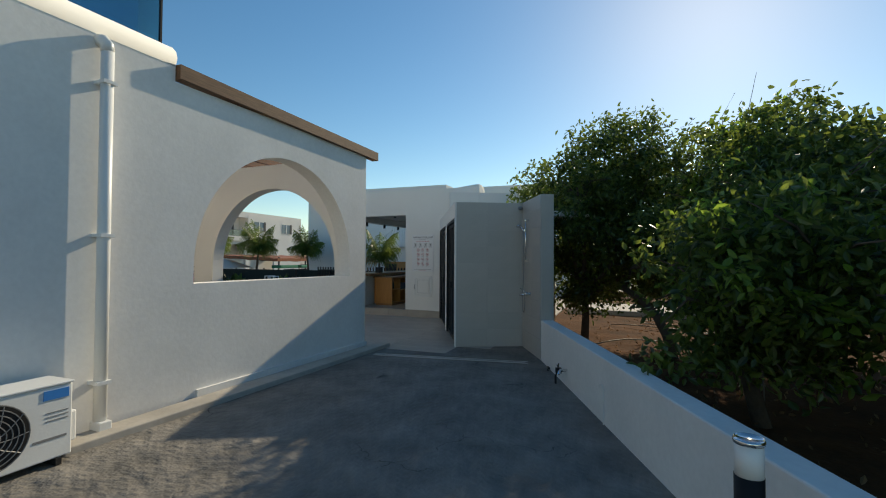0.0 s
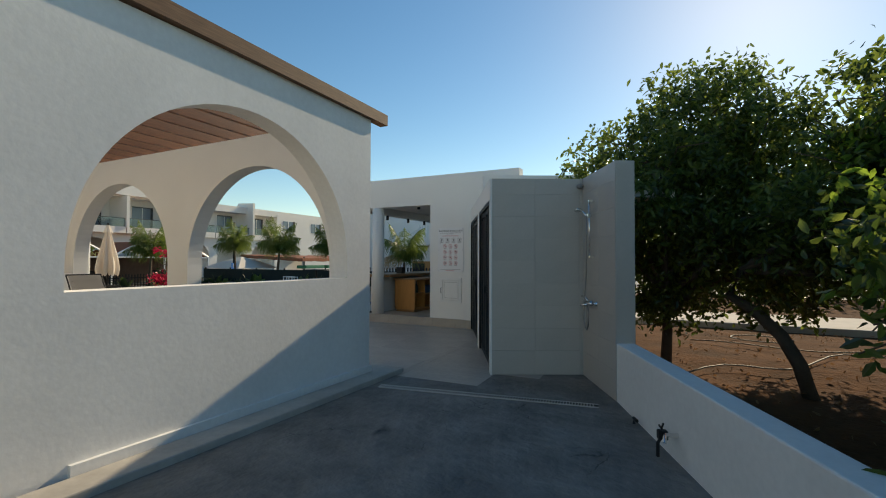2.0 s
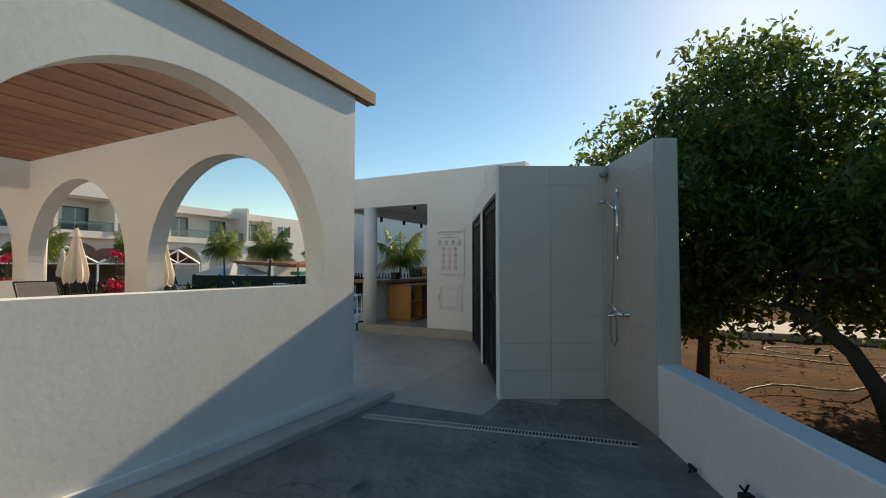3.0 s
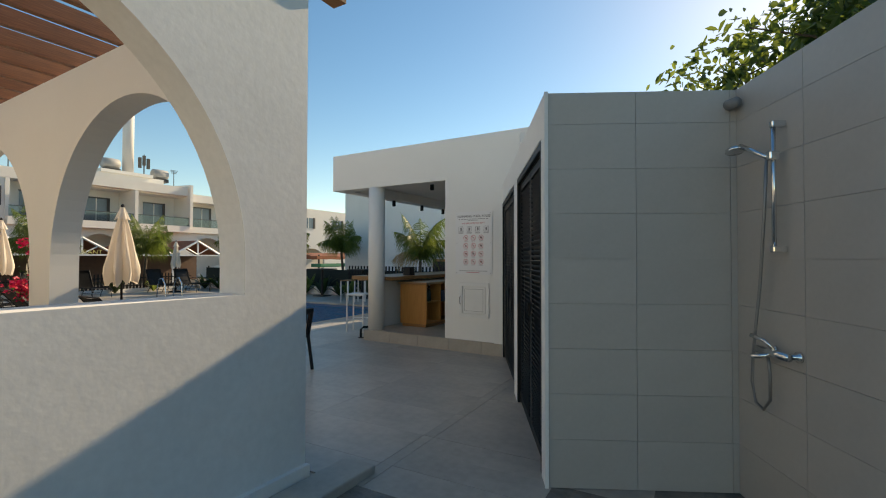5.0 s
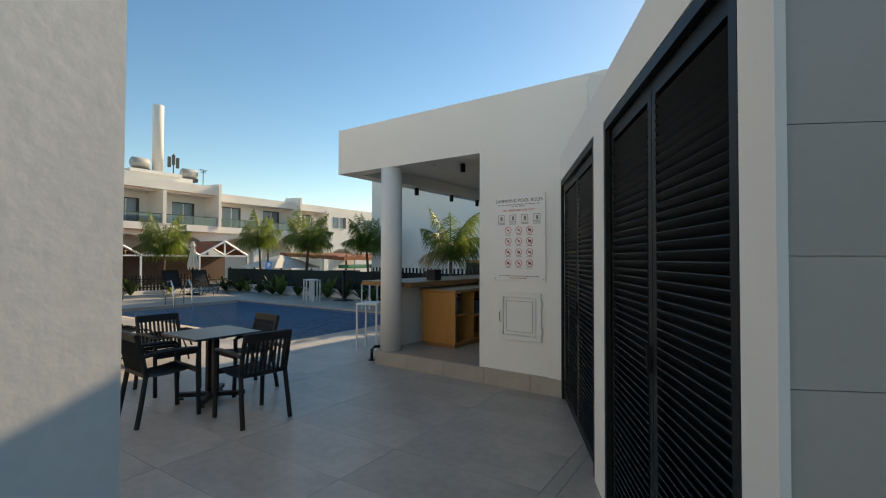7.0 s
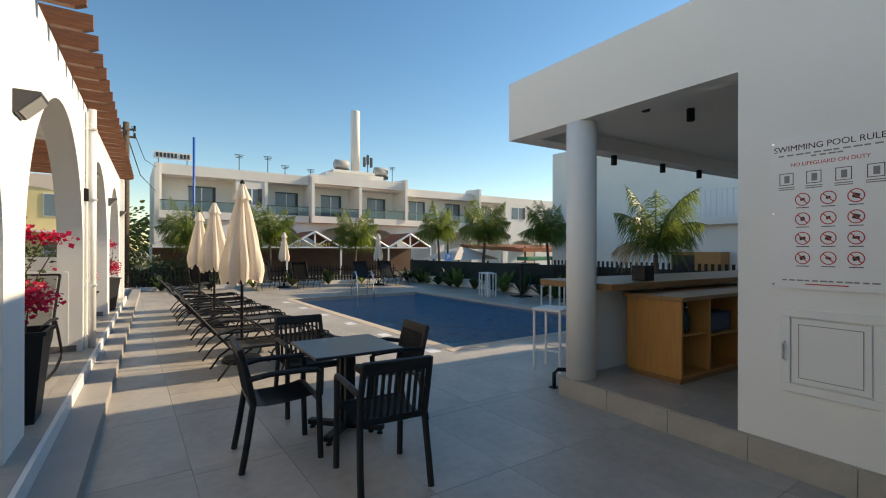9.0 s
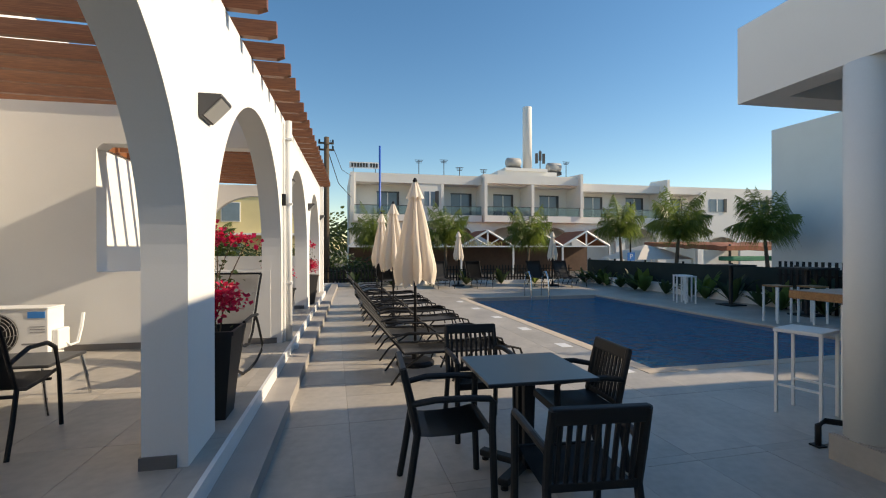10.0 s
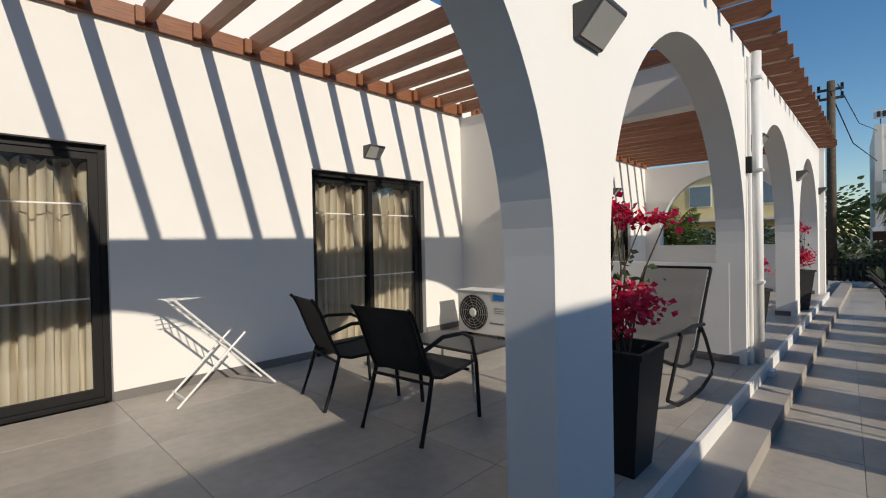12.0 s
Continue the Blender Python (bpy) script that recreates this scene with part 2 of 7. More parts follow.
M_INK = mat("black_print", (0.03, 0.03, 0.03), 0.5, 0.1, 5.0)
M_RED = mat("red_print", (0.55, 0.03, 0.035), 0.5, 0.1, 5.0)
M_BLUE = mat("blue_label", (0.03, 0.22, 0.60), 0.4, 0.1, 5.0)
M_GREYPRINT = mat("grey_print", (0.22, 0.22, 0.22), 0.5, 0.1, 5.0)


def water_material():
    m = bpy.data.materials.new("pool_water")
    m.use_nodes = True
    n, ln = m.node_tree.nodes, m.node_tree.links
    b = n["Principled BSDF"]
    b.inputs["Base Color"].default_value = (0.009, 0.23, 0.43, 1)
    b.inputs["Roughness"].default_value = 0.05
    b.inputs["Specular IOR Level"].default_value = 0.35
    tc = n.new("ShaderNodeTexCoord")
    a, c, ad, bp = n.new("ShaderNodeTexNoise"), n.new("ShaderNodeTexNoise"), n.new("ShaderNodeMath"), n.new("ShaderNodeBump")
    for t, s in ((a, 3.2), (c, 8.5)):
        t.inputs["Scale"].default_value, t.inputs["Detail"].default_value, t.inputs["Distortion"].default_value = s, 3.0, 0.8
        ln.new(tc.outputs["Object"], t.inputs["Vector"])
    ad.operation = "MULTIPLY_ADD"
    ad.inputs[1].default_value = 0.45
    ln.new(c.outputs["Fac"], ad.inputs[0])
    ln.new(a.outputs["Fac"], ad.inputs[2])
    bp.inputs["Strength"].default_value, bp.inputs["Distance"].default_value = 1.0, 0.8
    ln.new(ad.outputs[0], bp.inputs["Height"])
    ln.new(bp.outputs["Normal"], b.inputs["Normal"])
    return m


M_WATER = water_material()

# ---- building helpers ----
def part(name, bm, material, parent=None, label="", smooth=False):
    me = bpy.data.meshes.new(name)
    bm.to_mesh(me)
    bm.free()
    for mt in (material if isinstance(material, (list, tuple)) else [material]):
        me.materials.append(mt)
    if smooth:
        for p in me.polygons:
            p.use_smooth = True
    ob = new(name, me)
    if parent:
        ob.parent = parent
    if label:
        ob["label"] = label
    return ob


def share(ob, m, parent=None):
    """One more piece on the mesh of ob."""
    o = new(ob.name.split(".")[0], ob.data)
    o.matrix_basis = m
    o.parent = parent or ob.parent
    return o


def thing(name, at, label, category, group="", turn=0.0):
    ob = new(name)
    ob.matrix_basis = at if isinstance(at, Matrix) else pose(*at, 0, 0, turn)
    return tagged(ob, label, category, group)


def structure(name, bm, material, label, category="", smooth=False):
    return tagged(part(name, bm, material, smooth=smooth), label, category or name.split("_")[0], kind="structure")


def box(bm, x0, x1, y0, y1, z0, z1, m=None, bevel=0.0):
    vs = [bm.verts.new((x, y, z)) for x in (x0, x1) for y in (y0, y1) for z in (z0, z1)]
    fs = [bm.faces.new([vs[i] for i in f]) for f in ((0, 1, 3, 2), (4, 6, 7, 5), (0, 4, 5, 1), (2, 3, 7, 6), (0, 2, 6, 4), (1, 5, 7, 3))]
    if bevel:
        es = list({e for f in fs for e in f.edges})
        r = bmesh.ops.bevel(bm, geom=es, offset=bevel, segments=2, affect="EDGES", profile=0.5)
        vs = list({v for f in r["faces"] for v in f.verts} | {v for v in vs if v.is_valid})
    if m is not None:
        bmesh.ops.transform(bm, matrix=m, verts=vs)
    return vs


def boxed(*a, **k):
    bm = bmesh.new()
    box(bm, *a, **k)
    return bm


def tube(bm, pts, r, sides=8, caps=True, r1=None):
    """A round bar along a line of points."""
    pts = [Vector(p) for p in pts]
    rings = []
    for i, p in enumerate(pts):
        d = (pts[min(i + 1, len(pts) - 1)] - pts[max(i - 1, 0)]).normalized()
        up = Vector((0, 0, 1)) if abs(d.z) < 0.95 else Vector((1, 0, 0))
        a = d.cross(up).normalized()
        b = a.cross(d)
        rr = r if r1 is None else r + (r1 - r) * i / (len(pts) - 1)
        rings.append([bm.verts.new(p + rr * (math.cos(2 * math.pi * k / sides) * a + math.sin(2 * math.pi * k / sides) * b)) for k in range(sides)])
    for q, s in zip(rings, rings[1:]):
        for k in range(sides):
            bm.faces.new((q[k], q[(k + 1) % sides], s[(k + 1) % sides], s[k]))
    if caps:
        bm.faces.new(rings[0][::-1])
        bm.faces.new(rings[-1])


def tubed(pts, r, sides=8, r1=None):
    bm = bmesh.new()
    tube(bm, pts, r, sides, True, r1)
    return bm


def lathe(bm, profile, sides=24, at=(0, 0, 0)):
    """A turned shape from (radius, height) pairs."""
    at = Vector(at)
    rings = [[bm.verts.new(at + Vector((r * math.cos(2 * math.pi * k / sides), r * math.sin(2 * math.pi * k / sides), z))) for k in range(sides)] for r, z in profile]
    for q, s in zip(rings, rings[1:]):
        for k in range(sides):
            bm.faces.new((q[k], q[(k + 1) % sides], s[(k + 1) % sides], s[k]))
    bm.faces.new(rings[0][::-1])
    bm.faces.new(rings[-1])


def strip_wall(bm, axis, pts, t0, t1):
    """A wall between t0 and t1 across, whose lower and upper edges follow (along, low, high)."""
    def v(a, t, z):
        return bm.verts.new((a, t, z) if axis == "x" else (t, a, z))
    cols = [(v(a, t0, lo), v(a, t0, hi), v(a, t1, lo), v(a, t1, hi)) for a, lo, hi in pts]
    for p, q in zip(cols, cols[1:]):
        for f in ((p[0], q[0], q[1], p[1]), (p[2], p[3], q[3], q[2]), (p[0], p[2], q[2], q[0]), (p[1], q[1], q[3], p[3])):
            try:
                bm.faces.new(f)
            except ValueError:
                pass
    bm.faces.new((cols[0][0], cols[0][1], cols[0][3], cols[0][2]))
    bm.faces.new((cols[-1][0], cols[-1][2], cols[-1][3], cols[-1][1]))
    bmesh.ops.dissolve_degenerate(bm, dist=1e-5, edges=bm.edges[:])
    bmesh.ops.recalc_face_normals(bm, faces=bm.faces[:])


def arch(a0, a1, spring, top, n=40, rise=None):
    """The points of a wall above a round opening from a0 to a1."""
    r, c = (a1 - a0) / 2, (a0 + a1) / 2
    k = (rise or abs(r)) / abs(r)
    return [(c - r * math.cos(math.pi * i / n), spring + k * abs(r) * math.sin(math.pi * i / n), top) for i in range(n + 1)]


def lin(a, b, n):
    return [a + (b - a) * i / (n - 1) for i in range(n)]


def text(name, body, size, at, material, parent, label=""):
    """Letters in the built-in font, as a mesh, standing upright facing -y."""
    cu = bpy.data.curves.new(name, "FONT")
    cu.body, cu.size, cu.align_x, cu.align_y, cu.extrude = body, size, "CENTER", "CENTER", 0.0008
    o = new(name, cu)
    dg = bpy.context.evaluated_depsgraph_get()
    me = bpy.data.meshes.new_from_object(o.evaluated_get(dg))
    bpy.data.objects.remove(o)
    me.materials.clear()
    me.materials.append(material)
    ob = new(name, me)
    ob.matrix_basis = at
    ob.parent = parent
    if label:
        ob["label"] = label
    return ob


# ---- ground, decks, pool ----
POOL = (-18.22, -9.94, 11.81, 16.12)
DECK = pose(-4.1, 9.0, 0, 0, 0, 2.3) @ pose(4.1, -9.0, 0)   # the deck and pool lie a little askew to the arcade
RV = Vector((-0.468, 0.8837, 0))          # along the louvred wall, away from the yard
RU = Vector((0.8837, 0.468, 0))           # along the tiled shower panel
SH0 = Vector((-2.983, 7.72, 0))           # outer foot of the tiled panel
PARV = Vector((0.40, -0.917, 0)).normalized()
PAR0 = Vector((-1.38, 7.36, 0))
SHROT = math.degrees(math.atan2(RU.y, RU.x))
PARROT = math.degrees(math.atan2(PARV.y, PARV.x))


def at_shower(u, v, z=0.0):
    return pose(*(SH0 + RU * u + RV * v + Vector((0, 0, z))), 0, 0, SHROT)


bm = bmesh.new()
S = 1200
bmesh.ops.create_grid(bm, x_segments=2, y_segments=2, size=S)
bmesh.ops.translate(bm, verts=bm.verts[:], vec=(0, 0, -1.6))
structure("ground", bm, M_GROUND, "dry pale ground reaching to the horizon", "ground")

# street beyond the fence, level with the deck
bm = boxed(-120, -23.6, -60, 120, -1.5, -0.10)
structure("road", bm, mat("asphalt", (0.09, 0.088, 0.085), 0.9, 0.2, 1.0, 30.0, 0.3), "grey asphalt street beyond the pool fence", "road")

# garden soil with a rolling surface
bm = bmesh.new()
bmesh.ops.create_grid(bm, x_segments=90, y_segments=110, size=1)
for v in bm.verts:
    x, y = v.co.x * 14 + 10.6, v.co.y * 17 + 9.0
    v.co = Vector((x, y, -0.04 + 0.05 * noise.noise((x * 0.7, y * 0.7, 0)) + 0.03 * noise.noise((x * 2.6, y * 2.6, 4)) + 0.015 * noise.noise((x * 7, y * 7, 9))))
structure("garden_soil", bm, M_SOIL, "dry reddish garden soil with scattered debris", "soil", smooth=True)

bm = boxed(-4.4, 3.6, -9, 7.6, -0.5, -0.004)
for v in bm.verts:
    if v.co.x > 0:
        v.co.x = PAR0.x + 0.1 + (7.36 - v.co.y) * 0.436
structure("yard", bm, M_CONCRETE, "worn stamped grey concrete yard", "pavement")

# deck slabs under the tiles, with the pool cut out
px0, px1, py0, py1 = POOL
for b in ((-24.2, px0, 5.0, 24.0), (px1, -2.0, 6.9, 24.0), (px0, px1, 5.0, py0), (px0, px1, py1, 24.0)):
    structure("deck_bed", boxed(b[0], b[1], b[2], b[3], -1.55, -0.014, m=DECK), M_GROUT, "pale grout bed under the pool deck tiles", "floor")
structure("water", boxed(px0 - 0.02, px1 + 0.02, py0 - 0.02, py1 + 0.02, -1.5, -0.10, m=DECK), M_WATER, "deep blue rippled pool water", "water")

# ---- the arcaded building ----
WX, WY = -4.38, 6.94             # outer corner of the arcade
FZ = 0.232                        # terrace floor
TOP = 3.34
PITCH = 3.60
N_ARCH = 4
XEND = -4.80 - PITCH * N_ARCH
BACK = 3.313


pts = [(XEND, FZ - 0.2, TOP)]
for k in range(N_ARCH - 1, -1, -1):
    a0 = -7.835 - PITCH * k
    a1 = a0 + (3.07 if k else 2.985)
    pts += [(a0, FZ - 0.2, TOP)] + arch(a0, a1, 1.42, TOP, rise=1.47) + [(a1, FZ - 0.2, TOP)]
pts.append((WX - 0.252, FZ - 0.2, TOP))
bm = bmesh.new()
strip_wall(bm, "x", pts, WY - 0.25, WY)
structure("wall_arcade", bm, M_RENDER, "white rendered arcade wall with round arches", "wall")

def end_wall(x, low, high, y0, openings, sill):
    """A wall across the terrace with one opening over a sill."""
    bm = bmesh.new()
    pts = [(y0, low, high)]
    a0, a1, spring = openings
    pts += [(a0, low, high)] + arch(a0, a1, spring, high) + [(a1, low, high), (WY, low, high)]
    strip_wall(bm, "y", pts, x - 0.25, x)
    box(bm, x - 0.25, x, a0, a1, low, sill)
    return bm

# end wall with the large arch: y from 3.30 to the corner; solid house wall before it
structure("wall_end", end_wall(WX, 0, 3.42, 3.30, (3.555, 6.475, 1.48), 1.29), M_PLASTER, "rough white plastered end wall with a large round arch", "wall")
structure("wall_house_side", boxed(WX - 0.25, WX, -9, 3.30, 0, 3.66), M_PLASTER, "rough white plastered house side wall", "wall")
bm = bmesh.new()
tube(bm, [(WX - 0.12, -9, 3.66), (WX - 0.12, 3.30, 3.66)], 0.145, 12)
structure("parapet_coping", bm, M_RENDER, "rounded white parapet coping", "coping", True)
structure("wall_end_foot", boxed(WX, WX + 0.035, 3.60, 6.95, 0, 0.13), M_PLASTER, "low white plaster foot along the end wall", "trim")
structure("kerb", boxed(-4.34, -4.07, 2.2, 7.30, -0.02, 0.06, bevel=0.012), M_LEDGE, "low pale cement kerb along the wall", "kerb")

xw = -11.43
def opening_wall(x):
    bm = bmesh.new()
    low, high = FZ - 0.2, TOP
    pts = [(BACK, low, high), (4.72, low, high), (4.72, 2.78, high), (4.80, 2.85, high), (6.80, 2.85, high)]
    strip_wall(bm, "y", pts, x - 0.25, x)
    box(bm, x - 0.25, x, 4.72, 6.80, low, 1.22)
    return bm
structure("wall_partition", opening_wall(xw), M_RENDER, "white rendered wall between two terraces with an opening", "wall")
bm = bmesh.new()
strip_wall(bm, "y", [(BACK, FZ - 0.2, TOP), (3.68, FZ - 0.2, TOP)] + arch(3.68, 6.53, 1.60, TOP) + [(6.53, FZ - 0.2, TOP), (7.03, FZ - 0.2, TOP)], XEND, XEND + 0.25)
box(bm, XEND, XEND + 0.25, 3.68, 6.53, FZ - 0.2, 1.29)
structure("wall_far_end", bm, M_RENDER, "white rendered far end wall with an arched opening", "wall")

# back wall with sliding-door openings
DOORS = [(-7.04, -5.31), (-10.64, -8.91), (-14.3, -12.6), (-17.9, -16.2)]
pts = [(XEND, FZ - 0.2, 4.9)]
for a0, a1 in reversed(DOORS):
    pts += [(a0, FZ - 0.2, 4.9), (a0, 2.34, 4.9), (a1, 2.34, 4.9), (a1, FZ - 0.2, 4.9)]
pts.append((WX - 0.252, FZ - 0.2, 4.9))
bm = bmesh.new()
strip_wall(bm, "x", pts, BACK - 0.25, BACK)
structure("wall_terrace_back", bm, M_RENDER, "smooth white house wall behind the terrace", "wall")
structure("terrace_bed", boxed(XEND + 0.02, WX - 0.26, BACK - 0.02, 7.055, -0.1, FZ - 0.012), M_GROUT, "grout bed under the terrace tiles", "floor")
def front_strip(x0, x1, y0, y1, z0, z1):
    """A strip along the foot of the arcade."""
    return boxed(x0, x1, y0, y1, z0, z1)


structure("terrace_edge", front_strip(XEND - 0.02, -4.66, 7.055, 7.085, -0.1, FZ + 0.004), M_WHITEPAINT, "white painted terrace edge", "trim")
structure("terrace_apron", front_strip(XEND + 0.02, -8.6, 6.95, 7.055, -0.1, FZ - 0.001), M_TILE, "grey tile strip along the terrace edge", "floor")
structure("terrace_step", front_strip(XEND - 5.6, -4.95, 7.085, 7.32, -0.1, 0.118), mat("step_tile", (0.36, 0.33, 0.30), 0.6, 0.12, 3.0), "grey tiled step along the terrace", "step")
# rooms behind the doors; their dimness is put into the dark colour
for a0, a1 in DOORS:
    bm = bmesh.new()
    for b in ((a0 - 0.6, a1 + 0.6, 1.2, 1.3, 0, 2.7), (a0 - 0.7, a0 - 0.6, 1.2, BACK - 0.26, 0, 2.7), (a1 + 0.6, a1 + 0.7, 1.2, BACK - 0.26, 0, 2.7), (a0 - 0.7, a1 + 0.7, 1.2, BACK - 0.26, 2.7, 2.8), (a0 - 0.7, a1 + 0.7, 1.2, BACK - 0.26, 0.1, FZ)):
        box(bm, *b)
    structure("room_shell", bm, M_ROOMSHADE, "room shell behind a sliding door, its dimness painted in", "room")
structure("roof_slab", boxed(XEND, WX - 0.26, -9, BACK - 0.26, 3.4, 3.6), M_CREAM, "flat white roof terrace", "roof")

# ---- bar building ----
BY, BX0, BX1 = 11.267, -8.425, -4.79
ROOF0, ROOF1 = 2.79, 3.465
bm = boxed(BX0, BX1, BY, 19.0, 2.98, ROOF1)
box(bm, BX0, BX1, BY, BY + 0.25, ROOF0, 2.98)
box(bm, BX1, -3.75, BY, BY + 0.25, 0.0, ROOF1)
box(bm, BX0, BX0 + 0.27, BY + 0.25, 19.0, ROOF0, 2.98)
structure("bar_roof", bm, M_RENDER, "thick flat white bar roof", "roof")
structure("wall_bar_front", boxed(-5.885, BX1, BY, BY + 0.25, 0.182, ROOF0), M_RENDER, "white wall beside the bar opening", "wall")
bm = boxed(-7.60, -5.0, BY - 0.02, 19.0, -0.1, 0.182)
structure("bar_plinth", bm, M_GROUT, "raised tiled bar floor", "floor")
bm = bmesh.new()
lathe(bm, [(0.15, 0.182), (0.15, 2.79)], 32, (-7.44, BY + 0.13, 0))
structure("column", bm, M_RENDER, "round white column at the bar corner", "column", True)
# unseen wall, added to keep east light out of the bar
structure("wall_bar_inner", boxed(-5.0, -4.9, BY + 0.252, 19.0, 0.0, 2.978), M_RENDER, "unseen white wall keeping light out of the bar's east side", "wall")
# louvred wall
LV = 3.98
bm = bmesh.new()
D1, D2 = (0.16, 1.80), (2.12, 3.96)
top = 2.615
pts = [(0.0, 0, top), (D1[0], 0, top), (D1[0], 2.34, top), (D1[1], 2.34, top), (D1[1], 0, top), (D2[0], 0, top), (D2[0], 2.34, top), (D2[1], 2.34, top), (D2[1], 0, top), (LV, 0, top)]
strip_wall(bm, "y", pts, 0.0, 0.022)
bmesh.ops.transform(bm, matrix=at_shower(0, 0), verts=bm.verts[:])
structure("wall_louvre", bm, M_RENDER, "white wall holding two louvred doors", "wall")
structure("wall_wc_back", boxed(0.23, 3.0, 3.5, 3.7, 0, 3.3, m=at_shower(0, 0)), M_RENDER, "white wall behind the changing rooms", "wall")
# the darkness behind the louvres is painted into this wall's colour
structure("wc_inside", boxed(0.9, 1.0, 0.1, 3.9, 0, 2.5, m=at_shower(0, 0)), M_ROOMSHADE, "inside wall of the changing rooms, its darkness painted in", "wall")
structure("wc_roof", boxed(0.03, 2.6, 0.25, 4.3, 2.40, 2.50, m=at_shower(0, 0)), M_CREAM, "flat roof of the changing rooms", "roof")
# shower panel (core), side wall with shower
structure("wall_shower", boxed(0.024, 1.43, 0.012, 0.22, 0, 2.605, m=at_shower(0, 0)), M_WALLTILE, "grey tiled shower wall", "wall")
structure("wall_shower_side", boxed(1.244, 1.45, -1.14, 0.012, 0, 2.61, m=at_shower(0, 0), bevel=0.008), M_WALLTILE, "grey rendered side wall of the shower", "wall")
structure("shower_floor", boxed(-0.02, 1.25, -1.5, 0.02, -0.3, -0.0035, m=at_shower(0, 0)), M_CONCRETE, "grey concrete shower floor", "floor")
# parapet
bm = boxed(0, 14, 0, 0.20, -0.1, 0.62, bevel=0.012)
bmesh.ops.transform(bm, matrix=pose(*(PAR0 + PARV * 0.0), 0, 0, PARROT), verts=bm.verts[:])
structure("wall_parapet", bm, M_PLASTER, "low white plastered garden wall", "wall")

# the street side and the far deck edge stand two degrees off the arcade's line
def turned(k, m=None):
    return pose(-4.208, 7.675, 0, 0, 0, 2.1) @ Matrix.Scale(k, 4) @ pose(4.435, -7.513, 0) @ (m or Matrix())


# ---- the apartment row across the street ----
FX = -42.5
row = thing("apartment_building", turned(0.815, pose(FX, 0, -0.1)), "long white two-storey apartment row with balconies", "building")
UP, ROOF = 4.45, 8.05
M_FAR = M_CREAM
M_FARGLASS = mat("far_window_glass", (0.16, 0.22, 0.27), 0.12, 0.2, 1.0, 5.0, 0.0)
M_FARDARK = mat("far_dark_frame", (0.05, 0.05, 0.05), 0.5)
BAYS = [(9.2, 14.3), (14.3, 16.4), (16.4, 19.9), (19.9, 24.2), (24.2, 28.8), (28.8, 33.2), (33.2, 37.6), (37.6, 42.0), (42.0, 52.0)]
part("rear_block", boxed(-9, -2.2, 9.3, 52, 0, ROOF - 0.25), M_FAR, row)
part("ground_wall", boxed(-2.2, -1.8, 9.3, 52, 0, UP - 0.3), M_FAR, row)
part("upper_wall", boxed(-2.2, -1.6, 9.3, 52, UP, ROOF - 0.6), M_FAR, row)
part("end_gable", boxed(-9, 0.1, 9.0, 9.3, 0, ROOF), M_FAR, row)
part("roof_slab", boxed(-9, 0.0, 9.3, 28.8, ROOF - 0.75, ROOF), M_FAR, row)
part("roof_slab", boxed(-9, -0.1, 28.8, 52, ROOF - 1.0, ROOF - 0.3), M_FAR, row)
part("roof_step", boxed(-9, 0.55, 19.9, 28.8, ROOF - 0.62, ROOF + 0.12), M_FAR, row)
def fin(y, hi):
    bm = bmesh.new()
    pr = [(-2.0, UP + 0.2), (0.9, UP + 0.2), (0.9, hi), (-1.4, hi + 0.1), (-2.0, hi - 0.6)]
    a = [bm.verts.new((x, y, z)) for x, z in pr]
    b = [bm.verts.new((x, y + 0.25, z)) for x, z in pr]
    bm.faces.new(a)
    bm.faces.new(b[::-1])
    for k in range(5):
        bm.faces.new((a[k], b[k], b[(k + 1) % 5], a[(k + 1) % 5]))
    bmesh.ops.recalc_face_normals(bm, faces=bm.faces[:])
    part("fin_wall", bm, M_FAR, row)
for y, h in ((28.7, ROOF + 0.35), (37.5, ROOF + 0.15), (19.9, ROOF - 0.1), (24.1, ROOF - 0.7)):
    fin(y, h)
